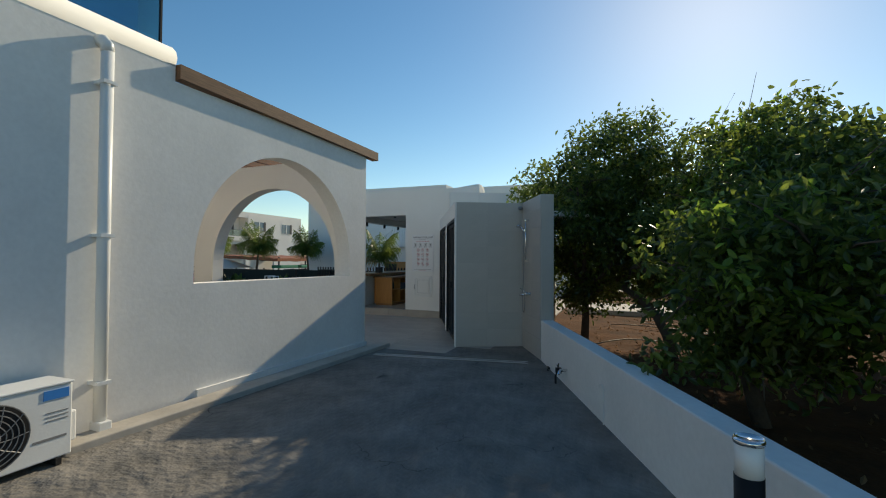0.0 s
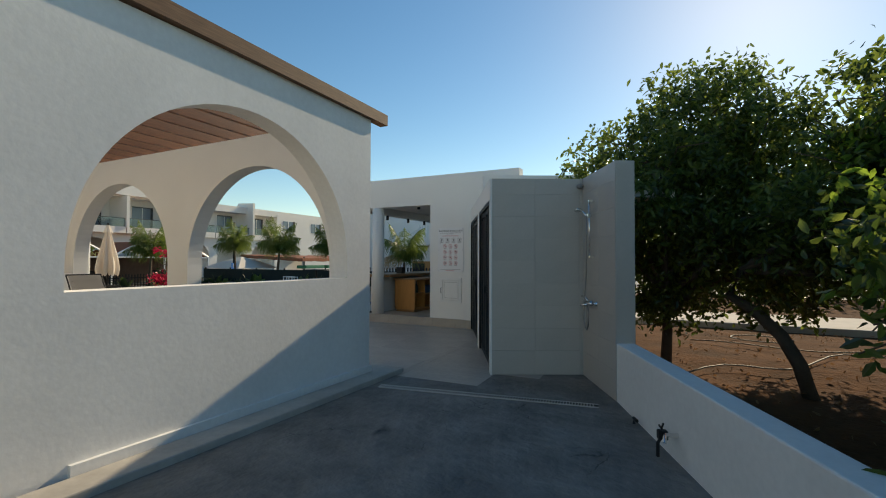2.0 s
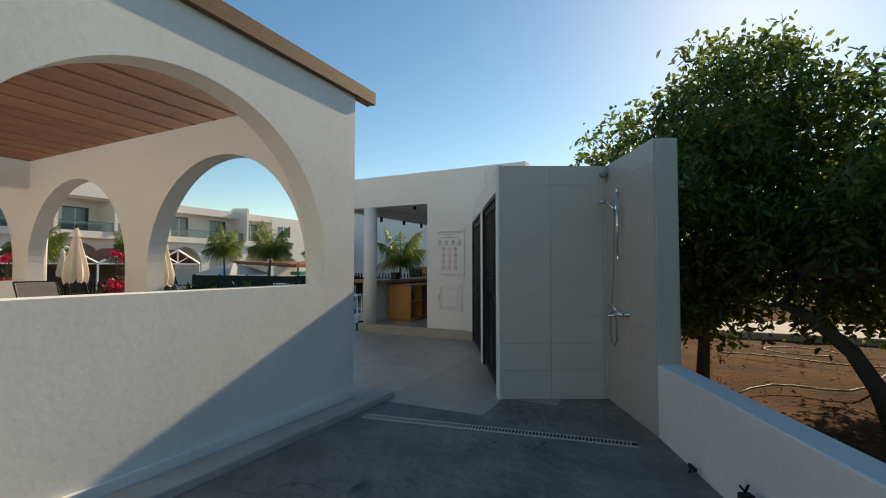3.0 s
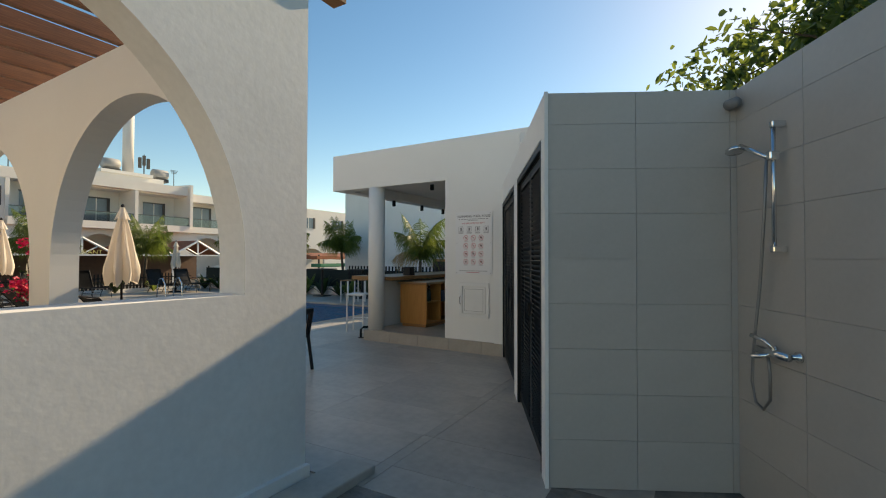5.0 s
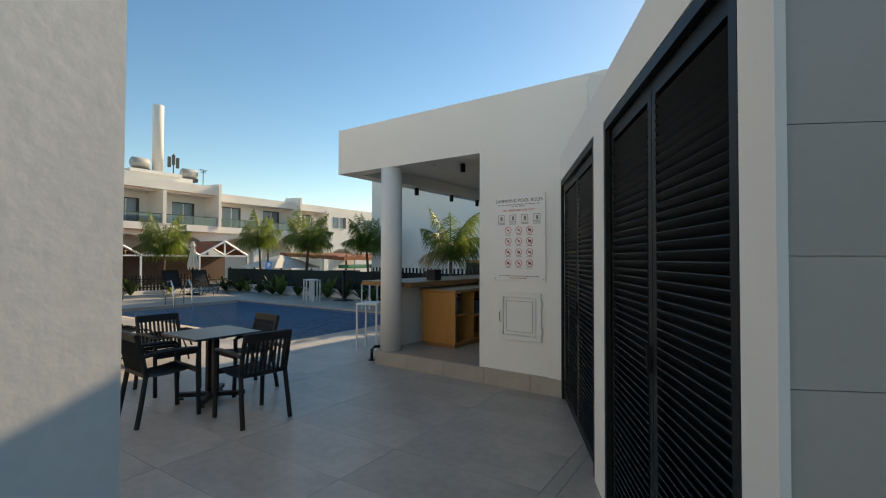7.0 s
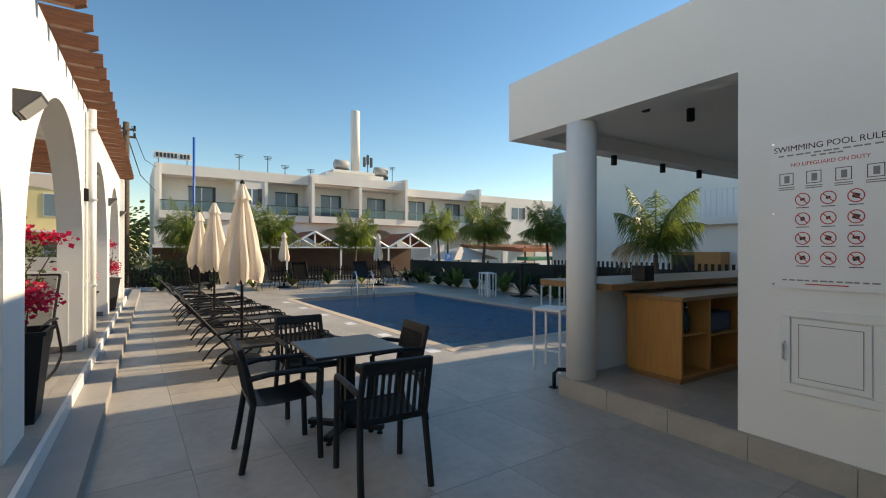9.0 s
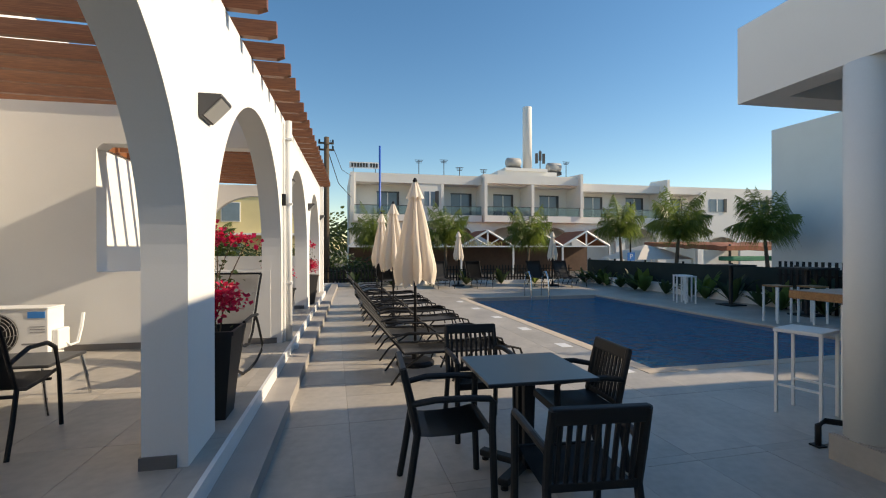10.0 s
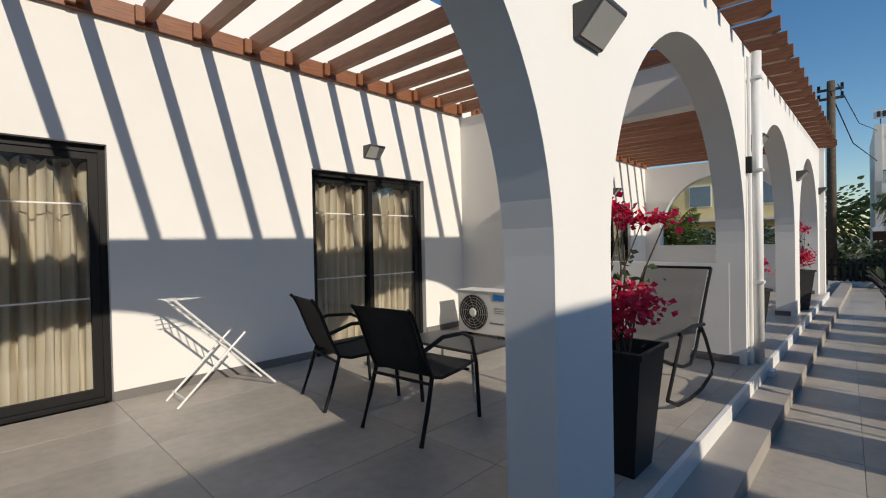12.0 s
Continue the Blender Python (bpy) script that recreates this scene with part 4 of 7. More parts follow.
dp = thing("downpipe", (WX, 2.585, 0), "white round downpipe fixed to the plaster wall", "pipe")
part("pipe", tubed([(0.085, 0, 0.12), (0.085, 0, 3.44)], 0.052, 16), M_WHITEPAINT, dp, smooth=True)
part("elbow", tubed([(0.085, 0, 3.42), (0.085, -0.01, 3.48), (0.05, -0.02, 3.52), (0.0, -0.02, 3.53)], 0.055, 12), M_WHITEPAINT, dp, smooth=True)
part("shoe", boxed(0.03, 0.17, -0.055, 0.055, 0.0, 0.13, bevel=0.01), M_WHITEPAINT, dp)
for z in (0.45, 1.75, 3.12):
    part("bracket", boxed(0.0, 0.145, -0.06, 0.06, z, z + 0.03), M_WHITEPAINT, dp)

# glass balustrade on the roof terrace
bal = thing("glass_balustrade", (WX - 0.12, 0, 3.80), "blue tinted glass balustrade on the parapet", "balustrade")
for y0 in (2.02, 0.82, -0.38, -1.58):
    p_ = part("pane", boxed(-0.006, 0.006, y0, y0 + 1.18, -0.05, 1.0), M_BLUEGLASS, bal)
    p_.visible_shadow = False
    part("post", boxed(-0.015, 0.015, y0 + 1.18, y0 + 1.20, -0.1, 1.02), M_BLACK, bal)

# edge beam of the pergola over the end wall
bm = bmesh.new()
strip_wall(bm, "y", [(3.31, 3.45, 3.60), (7.24, 3.365, 3.51)], WX - 0.06, WX + 0.065)
beam_mat = wooden("weathered_edge_beam", (0.27, 0.14, 0.07), (0.13, 0.06, 0.03), 1, 0.7)
tagged(part("roof_beam", bm, beam_mat), "brown weathered timber beam along the wall top", "beam")

bol = thing("bollard_lamp", (0.485, 2.14, -0.03), "black and white round bollard lamp", "lamp")
bm = bmesh.new()
lathe(bm, [(0.052, 0), (0.052, 0.775)], 20)
part("post", bm, M_BLACK, bol, "matt black post", True)
bm = bmesh.new()
lathe(bm, [(0.05, 0.775), (0.05, 0.90)], 20)
part("diffuser", bm, M_WHITEPAINT, bol, "white diffuser", True)
bm = bmesh.new()
lathe(bm, [(0.054, 0.897), (0.056, 0.91), (0.05, 0.92), (0.048, 0.913)], 20)
part("cap", bm, M_CHROME, bol, "shiny cap", True)

def par_pose(s, z=0.0, off=0.0):
    """A place on the yard side of the garden wall, s metres from the shower; x runs along it, y points into it."""
    return pose(*(PAR0 + PARV * s + Vector((0, 0, z))), 0, 0, PARROT) @ pose(0, off, 0)

tap = thing("garden_tap", par_pose(1.52, 0.08), "old dark metal garden tap on the low wall", "tap")
part("pipe", tubed([(0, 0.02, 0.1), (0, -0.10, 0.1), (0, -0.13, 0.04), (0, -0.13, -0.06)], 0.014, 8), M_BLACK, tap)
part("valve", boxed(-0.03, 0.03, -0.13, -0.06, 0.07, 0.14, bevel=0.008), M_BLACK, tap)
part("lever", tubed([(-0.05, -0.10, 0.16), (0.0, -0.10, 0.15), (0.03, -0.10, 0.20)], 0.008, 6), M_BLACK, tap)
part("outlet", tubed([(0.05, 0.0, 0.12), (0.05, -0.09, 0.12), (0.07, -0.11, 0.07)], 0.018, 8), M_CHROME, tap)
stub = thing("pipe_stub", par_pose(0.75, 0.0, -0.05), "short dark pipe stub on the floor", "pipe")
part("stub", tubed([(0, 0, 0), (0, 0, 0.05), (0.08, 0, 0.05)], 0.016, 8), M_BLACK, stub)
hook = thing("bent_conduit", par_pose(2.89, 0.0, -0.012), "thin bent grey conduit against the low wall", "conduit")
part("conduit", tubed([(0, 0, 0.0), (0, 0, 0.34), (-0.015, -0.01, 0.37), (-0.045, -0.02, 0.37), (-0.05, -0.02, 0.34)], 0.007, 6), M_WHITEPAINT, hook)

# floor drain
dr_a, dr_b = Vector((-3.95, 6.58, 0)), Vector((-1.50, 7.02, 0))
dr = thing("floor_drain", (*dr_a, ), "long slotted metal floor drain", "drain", turn=math.degrees(math.atan2(dr_b.y - dr_a.y, dr_b.x - dr_a.x)))
dl = (dr_b - dr_a).length
part("channel", boxed(0, dl, -0.05, 0.05, -0.03, 0.001), M_BLACK, dr)
for y in (-0.052, 0.046):
    part("rim", boxed(0, dl, y, y + 0.008, -0.02, 0.008), M_DRAIN, dr)
bm = bmesh.new()
for k in range(int(dl / 0.03)):
    box(bm, k * 0.03, k * 0.03 + 0.012, -0.046, 0.046, -0.002, 0.007)
part("grate", bm, M_DRAIN, dr)

# ---- shower ----
sh = thing("shower_set", at_shower(1.231, -0.46, 0.06), "chrome hand shower on a rail with mixer and hose", "shower")
part("rail", tubed([(-0.06, 0, 1.50), (-0.06, 0, 2.20)], 0.012, 12), M_CHROME, sh, smooth=True)
for z in (1.50, 2.19):
    part("bracket", boxed(-0.075, 0, -0.018, 0.018, z - 0.018, z + 0.018, bevel=0.006), M_CHROME, sh)
part("slider", boxed(-0.09, -0.035, -0.022, 0.03, 1.99, 2.04, bevel=0.008), M_CHROME, sh)
part("handle", tubed([(-0.085, 0.02, 2.01), (-0.10, 0.12, 2.07), (-0.11, 0.22, 2.12)], 0.012, 10, 0.016), M_CHROME, sh, smooth=True)
bm = bmesh.new()
lathe(bm, [(0.02, 0.03), (0.05, 0.015), (0.055, 0), (0.048, -0.006)], 24)
bmesh.ops.transform(bm, matrix=pose(-0.112, 0.27, 2.10, -14, 0, 0), verts=bm.verts[:])
part("shower_head", bm, M_CHROME, sh, smooth=True)
part("hose", tubed([(-0.085, 0.02, 2.0), (-0.07, 0.07, 1.7), (-0.06, 0.13, 1.3), (-0.06, 0.20, 0.9), (-0.06, 0.215, 0.72), (-0.06, 0.18, 0.61), (-0.06, 0.11, 0.59), (-0.06, 0.05, 0.66), (-0.06, 0.05, 0.80), (-0.07, 0.05, 0.90)], 0.009, 8), M_HOSE, sh, smooth=True)
part("mixer_body", tubed([(-0.07, -0.12, 0.93), (-0.07, 0.14, 0.93)], 0.022, 12), M_CHROME, sh, smooth=True)
part("lever", tubed([(-0.07, 0.0, 0.95), (-0.09, 0.04, 0.99), (-0.12, 0.12, 1.01)], 0.012, 8), M_CHROME, sh, smooth=True)
part("spout", tubed([(-0.07, 0.02, 0.92), (-0.11, 0.05, 0.905), (-0.15, 0.07, 0.90)], 0.014, 8), M_CHROME, sh, smooth=True)
for y in (-0.10, 0.10):
    bm = bmesh.new()
    lathe(bm, [(0.03, 0), (0.03, 0.012), (0.014, 0.03), (0.014, 0.07)], 16)
    bmesh.ops.transform(bm, matrix=pose(0, y, 0.93, 0, -90, 0), verts=bm.verts[:])
    part("rosette", bm, M_CHROME, sh, smooth=True)
ou = thing("overflow_pipe", at_shower(1.185, 0.0, 2.51), "short dark pipe outlet high on the tiled wall", "pipe")
part("sleeve", tubed([(0, 0.03, 0), (0, -0.09, -0.012)], 0.034, 14), M_GREYPRINT, ou, smooth=True)

# ---- louvred doors ----
def louvre_door(v0, v1):
    t = thing("louvred_door", at_shower(0.0, v0), "black metal double door with slanted louvres", "door", "louvred doors")
    w, h, f = v1 - v0, 2.33, 0.05
    part("frame_jamb", boxed(0.0, 0.03, 0.004, f, 0.01, h), M_BLACK, t)
    part("frame_jamb", boxed(0.0, 0.03, w - f, w - 0.004, 0.01, h), M_BLACK, t)
    part("frame_head", boxed(0.0, 0.03, f, w - f, h - f, h), M_BLACK, t)
    mid = w / 2
    for a, b in ((f + 0.006, mid - 0.004), (mid + 0.004, w - f - 0.006)):
        leaf = part("leaf", boxed(0.034, 0.06, a, a + 0.05, 0.02, h - f - 0.006), M_BLACK, t)
        part("stile", boxed(0.034, 0.06, b - 0.05, b, 0.02, h - f - 0.006), M_BLACK, leaf)
        for z in (0.02, h - f - 0.076):
            part("rail", boxed(0.034, 0.06, a + 0.05, b - 0.05, z, z + 0.07), M_BLACK, leaf)
        first = None
        n_ = 52
        for k in range(n_):
            z = 0.11 + k * (h - f - 0.20) / n_
            if first is None:
                bm = bmesh.new()
                box(bm, -0.026, 0.026, 0, b - a - 0.1, -0.003, 0.003, m=pose(0, 0, 0, 0, 46, 0))
                first = part("slat", bm, M_BLACK, leaf)
                first.matrix_basis = pose(0.047, a + 0.05, z)
            else:
                share(first, pose(0.047, a + 0.05, z), leaf)
    # black sheet added so that no light shows between the slats
    part("backing", boxed(0.075, 0.085, 0.02, w - 0.02, 0.01, h), M_BLACK, t)
    part("handle", boxed(0.012, 0.034, mid + 0.018, mid + 0.03, 1.0, 1.12, bevel=0.003), M_BLACK, t)
    return t

louvre_door(D1[0], D1[1])
louvre_door(D2[0], D2[1])
structure("trim_corner", boxed(-0.004, 0.02, -0.012, 0.0, 0, 2.615, m=at_shower(0, 0)), M_RENDER, "white corner edge of the tiled wall", "trim")

# ---- bar ----
sg = thing("rules_sign", (-5.353, BY, 1.742), "white swimming pool rules board with red icons", "sign")
part("board", boxed(-0.325, 0.325, -0.014, -0.004, -0.50, 0.50), M_SIGN, sg)
for x in (-0.30, 0.30):
    for z in (-0.475, 0.0, 0.47):
        bm = bmesh.new()
        lathe(bm, [(0.006, 0), (0.006, 0.019)], 10)
        bmesh.ops.transform(bm, matrix=pose(x, 0.002, z, 90, 0, 0), verts=bm.verts[:])
        part("screw", bm, M_CHROME, sg)
text("title", "SWIMMING POOL RULES", 0.054, pose(0, -0.0155, 0.425, 90), M_INK, sg)
text("subtitle", "NO LIFEGUARD ON DUTY", 0.034, pose(0, -0.0155, 0.315, 90), M_RED, sg)
for z, w, n in ((0.382, 0.27, 11), (0.362, 0.09, 4), (-0.443, 0.25, 12)):
    for k in range(n):
        a = -w + 2 * w * k / n
        part("print_bar", boxed(a, a + 2 * w / n * (0.62 + 0.25 * (k * 7 % 3) / 2), -0.0155, -0.014, z - 0.0045, z + 0.0045), M_GREYPRINT, sg)
part("print_bar", boxed(-0.12, 0.10, -0.0155, -0.014, -0.470, -0.463), M_RED, sg)
ic = random.Random(4)
for k in range(4):
    x = -0.225 + k * 0.15
    for b in ((-0.036, 0.036, 0.036, 0.04), (-0.036, 0.036, -0.04, -0.036), (-0.04, -0.036, -0.04, 0.04), (0.036, 0.04, -0.04, 0.04)):
        part("icon_frame", boxed(x + b[0], x + b[1], -0.0155, -0.014, 0.225 + b[2], 0.225 + b[3]), M_INK, sg)
    part("icon", boxed(x - 0.012, x + 0.018, -0.0155, -0.014, 0.200, 0.248, bevel=0.0005), M_GREYPRINT, sg)
    for z in (0.170, 0.157):
        part("caption_bar", boxed(x - 0.045, x + 0.045, -0.0155, -0.014, z - 0.003, z + 0.003), M_GREYPRINT, sg)
for r in range(4):
    for c in range(3):
        x, z = -0.135 + c * 0.135, 0.085 - r * 0.127
        bm = bmesh.new()
        n_ = 28
        rings = [[bm.verts.new((x + rr * math.cos(2 * math.pi * k / n_), -0.0152, z + rr * math.sin(2 * math.pi * k / n_))) for k in range(n_)] for rr in (0.042, 0.036)]
        for k in range(n_):
            bm.faces.new((rings[0][k], rings[0][(k + 1) % n_], rings[1][(k + 1) % n_], rings[1][k]))
        ring = part("prohibition_ring", bm, M_RED, sg)
        part("slash", boxed(-0.037, 0.037, -0.0008, 0.0008, -0.003, 0.003, m=pose(x, -0.0160, z, 0, 45, 0)), M_RED, ring)
        a, b = ic.uniform(0.010, 0.018), ic.uniform(0.008, 0.016)
        part("icon", boxed(-a, a, -0.0006, 0.0006, -b, b, m=pose(x, -0.0148, z, 0, ic.uniform(-30, 30), 0)), M_INK, ring)
        part("caption_bar", boxed(x - 0.035, x + 0.035, -0.0155, -0.014, z - 0.056, z - 0.051), M_INK, sg)

ha = thing("service_hatch", (-5.345, BY, 0.835), "white painted metal service hatch", "hatch")
for b in ((-0.265, 0.265, 0.22, 0.275), (-0.265, 0.265, -0.275, -0.22), (-0.265, -0.21, -0.22, 0.22), (0.21, 0.265, -0.22, 0.22)):
    part("frame", boxed(b[0], b[1], -0.022, 0.0, b[2], b[3], bevel=0.003), M_WHITEPAINT, ha)
part("panel", boxed(-0.20, 0.20, -0.016, 0.0, -0.21, 0.21, bevel=0.003), M_WHITEPAINT, ha)
for b in ((-0.165, 0.165, 0.172, 0.176), (-0.165, 0.165, -0.176, -0.172), (-0.165, -0.161, -0.176, 0.176), (0.161, 0.165, -0.176, 0.176)):
    part("seal", boxed(b[0], b[1], -0.018, -0.015, b[2], b[3]), M_GREYPRINT, ha)
for z in (-0.15, 0.15):
    part("hinge", boxed(0.255, 0.28, -0.032, -0.01, z - 0.04, z + 0.04, bevel=0.004), M_WHITEPAINT, ha)
part("handle", tubed([(-0.24, -0.02, 0.05), (-0.24, -0.045, 0.04), (-0.24, -0.045, -0.06), (-0.235, -0.02, -0.07)], 0.008, 8), M_CHROME, ha)

cab = thing("bar_cabinet", (-6.71, 11.96, 0.182), "orange varnished plywood bar cabinet with open shelves", "cabinet")
part("end_panel", boxed(-0.60, 0.0, 0.0, 0.03, 0.07, 0.82), M_PLY, cab)
part("worktop", boxed(-0.63, 0.03, -0.03, 2.6, 0.82, 0.86, bevel=0.004), M_COUNTER, cab, "darker wooden worktop")
part("plinth", boxed(-0.57, -0.03, 0.03, 2.58, 0.0, 0.07), M_COUNTER, cab)
part("back_panel", boxed(-0.60, -0.57, 0.03, 2.58, 0.07, 0.82), M_PLY, cab)
part("floor_board", boxed(-0.57, 0.0, 0.03, 2.58, 0.07, 0.095), M_PLY, cab)
for y in (0.50, 1.2, 1.9, 2.56):
    part("divider", boxed(-0.57, 0.0, y, y + 0.022, 0.095, 0.82), M_PLY, cab)
for y0, y1, z in ((0.03, 0.5, 0.47), (0.522, 1.2, 0.43), (1.222, 1.9, 0.45)):
    part("shelf", boxed(-0.57, -0.01, y0, y1, z, z + 0.02), M_PLY, cab)

def bottle(x, y, z, h, material, label):
    t = thing("bottle", (x, y, z), label, "bottle", "bottles in the cabinet")
    bm = bmesh.new()
    lathe(bm, [(0.033, 0), (0.036, 0.01), (0.036, h * 0.6), (0.013, h * 0.78), (0.013, h * 0.94)], 16)
    part("glass", bm, material, t, smooth=True)
    bm = bmesh.new()
    lathe(bm, [(0.015, h * 0.94), (0.015, h)], 12)
    part("cap", bm, M_CHROME, t)

M_DARKGLASS = mat("dark_bottle_glass", (0.02, 0.03, 0.025), 0.08, 0.1, 4.0, 20.0, 0.0)
for x, y, h in ((-6.81, 12.14, 0.28), (-6.84, 12.26, 0.25), (-6.91, 12.36, 0.3)):
    bottle(x, y, 0.672, h, M_DARKGLASS, "dark glass bottle standing on a cabinet shelf")
crate = thing("storage_crate", (-6.96, 12.81, 0.634), "dark blue plastic crate on a cabinet shelf", "crate")
part("crate_body", boxed(-0.18, 0.18, -0.22, 0.22, 0, 0.2, bevel=0.01), mat("dark_blue_plastic", (0.02, 0.04, 0.10), 0.5), crate)

structure("wall_counter", boxed(-7.70, -7.52, 11.47, 18.0, 0.182, 1.08), M_RENDER, "white low wall under the bar counter", "wall")
ct = thing("bar_counter", (0, 0, 0), "long brown wooden bar counter top", "counter")
part("slab", boxed(-8.20, -7.20, 11.56, 18.0, 1.08, 1.15, bevel=0.006), M_COUNTER, ct)
bx = thing("caddy_box", (-7.42, 12.40, 1.15), "small black box on the bar counter", "box")
bm = boxed(-0.085, 0.085, -0.085, 0.085, 0, 0.17, bevel=0.006)
part("box_body", bm, M_BLACKPLASTIC, bx)
cp = thing("garden_cabinet", turned(0.92, pose(-11.6, 21.9, -0.05)), "brown wooden cabinet with dark panel below the stairs", "cabinet")
part("box_body", boxed(-0.75, 0.75, -0.25, 0.25, 0, 1.62, bevel=0.01), M_PLY, cp)
part("front", boxed(-0.70, -0.02, -0.265, -0.25, 0.9, 1.52), M_BLACKPLASTIC, cp)

for x, y, z in ((-6.95, 11.75, 2.98), (-6.9, 12.45, 2.98), (-8.29, 13.03, ROOF0), (-8.29, 14.16, ROOF0), (-8.29, 15.16, ROOF0), (-6.9, 13.8, 2.98)):
    t = thing("ceiling_spotlight", (x, y, z), "black cylindrical ceiling spotlight", "spotlight", "ceiling spotlights")
    bm = bmesh.new()
    lathe(bm, [(0.036, -0.13), (0.04, -0.125), (0.04, 0.0)], 18)
    part("housing", bm, M_BLACK, t, smooth=True)
t = thing("ceiling_disc", (-6.35, 12.6, 2.98), "flat dark ceiling fitting in the bar", "fitting")
bm = bmesh.new()
lathe(bm, [(0.13, -0.05), (0.14, -0.03), (0.05, 0.0)], 24)
part("disc", bm, M_BLACK, t)

# skirting tiles of the bar front
k0 = None
x = -7.60
while x < BX1 - 0.02:
    w = min(0.598, BX1 - x)
    if k0 is None:
        k0 = structure("skirting", boxed(0, 0.594, -0.012, 0, 0.0, 0.185), mat("stone_skirting", (0.42, 0.38, 0.33), 0.6, 0.15, 4.0, 30.0, 0.2, rand=0.12), "beige stone skirting tile", "trim")
        k0.matrix_basis = pose(x, BY - 0.02, 0)
    else:
        o = share(k0, pose(x, BY - 0.02, 0) @ Matrix.Diagonal((w / 0.6, 1, 1, 1)))
        tagged(o, "beige stone skirting tile", "trim", kind="structure")
    x += 0.6

def bar_stool(x, y, turn, wood=False):
    t = thing("bar_stool", (x, y, 0), "white metal bar stool with a slim seat", "stool", "bar stools", turn)
    for a in (-0.17, 0.17):
        for b in (-0.17, 0.17):
            part("leg", boxed(a - 0.012, a + 0.012, b - 0.012, b + 0.012, 0, 0.74), M_WHITEPAINT, t)
    for b in (-0.17, 0.17):
        part("footrest", boxed(-0.17, 0.17, b - 0.01, b + 0.01, 0.25, 0.27), M_WHITEPAINT, t)
    part("seat", boxed(-0.19, 0.19, -0.19, 0.19, 0.74, 0.775, bevel=0.008), M_COUNTER if wood else M_WHITEPAINT, t)

bar_stool(-8.36, 11.93, 20)
bar_stool(-8.45, 13.2, 0)
fr = thing("floor_rail", (-7.78, 11.36, 0), "short bent black floor rail by the bar", "rail")
part("bar", tubed([(0, 0, 0), (0, 0, 0.16), (0.03, 0.03, 0.20), (0.2, 0.25, 0.20), (0.22, 0.28, 0.16), (0.22, 0.28, 0.0)], 0.022, 10), M_BLACK, fr, smooth=True)
part("base", boxed(-0.04, 0.04, -0.04, 0.04, 0, 0.012), M_BLACK, fr)

# ---- table and chairs ----
tb = thing("dining_table", (-7.86, 9.03, 0), "square anthracite pedestal table on the deck", "table")
part("tabletop", boxed(-0.36, 0.36, -0.36, 0.36, 0.685, 0.708, bevel=0.006), mat("dark_tabletop", (0.035, 0.035, 0.038), 0.28, 0.15, 6.0, 200.0, 0.03), tb)
for a in (-0.06, 0.06):
    part("column", boxed(a - 0.03, a + 0.03, -0.03, 0.03, 0.07, 0.685, bevel=0.006), M_BLACKPLASTIC, tb)
part("bracket", boxed(-0.22, 0.22, -0.03, 0.03, 0.655, 0.685), M_BLACKPLASTIC, tb)
for a in (0, 90):
    part("foot_bar", boxed(-0.33, 0.33, -0.035, 0.035, 0.03, 0.075, m=pose(0, 0, 0, 0, 0, a + 45), bevel=0.008), M_BLACKPLASTIC, tb)
for a in range(4):
    bm = bmesh.new()
    q = math.radians(a * 90 + 45)
    lathe(bm, [(0.025, 0), (0.025, 0.012), (0.01, 0.015), (0.01, 0.03)], 12, (0.30 * math.cos(q), 0.30 * math.sin(q), 0))
    part("glide", bm, M_BLACKPLASTIC, tb)


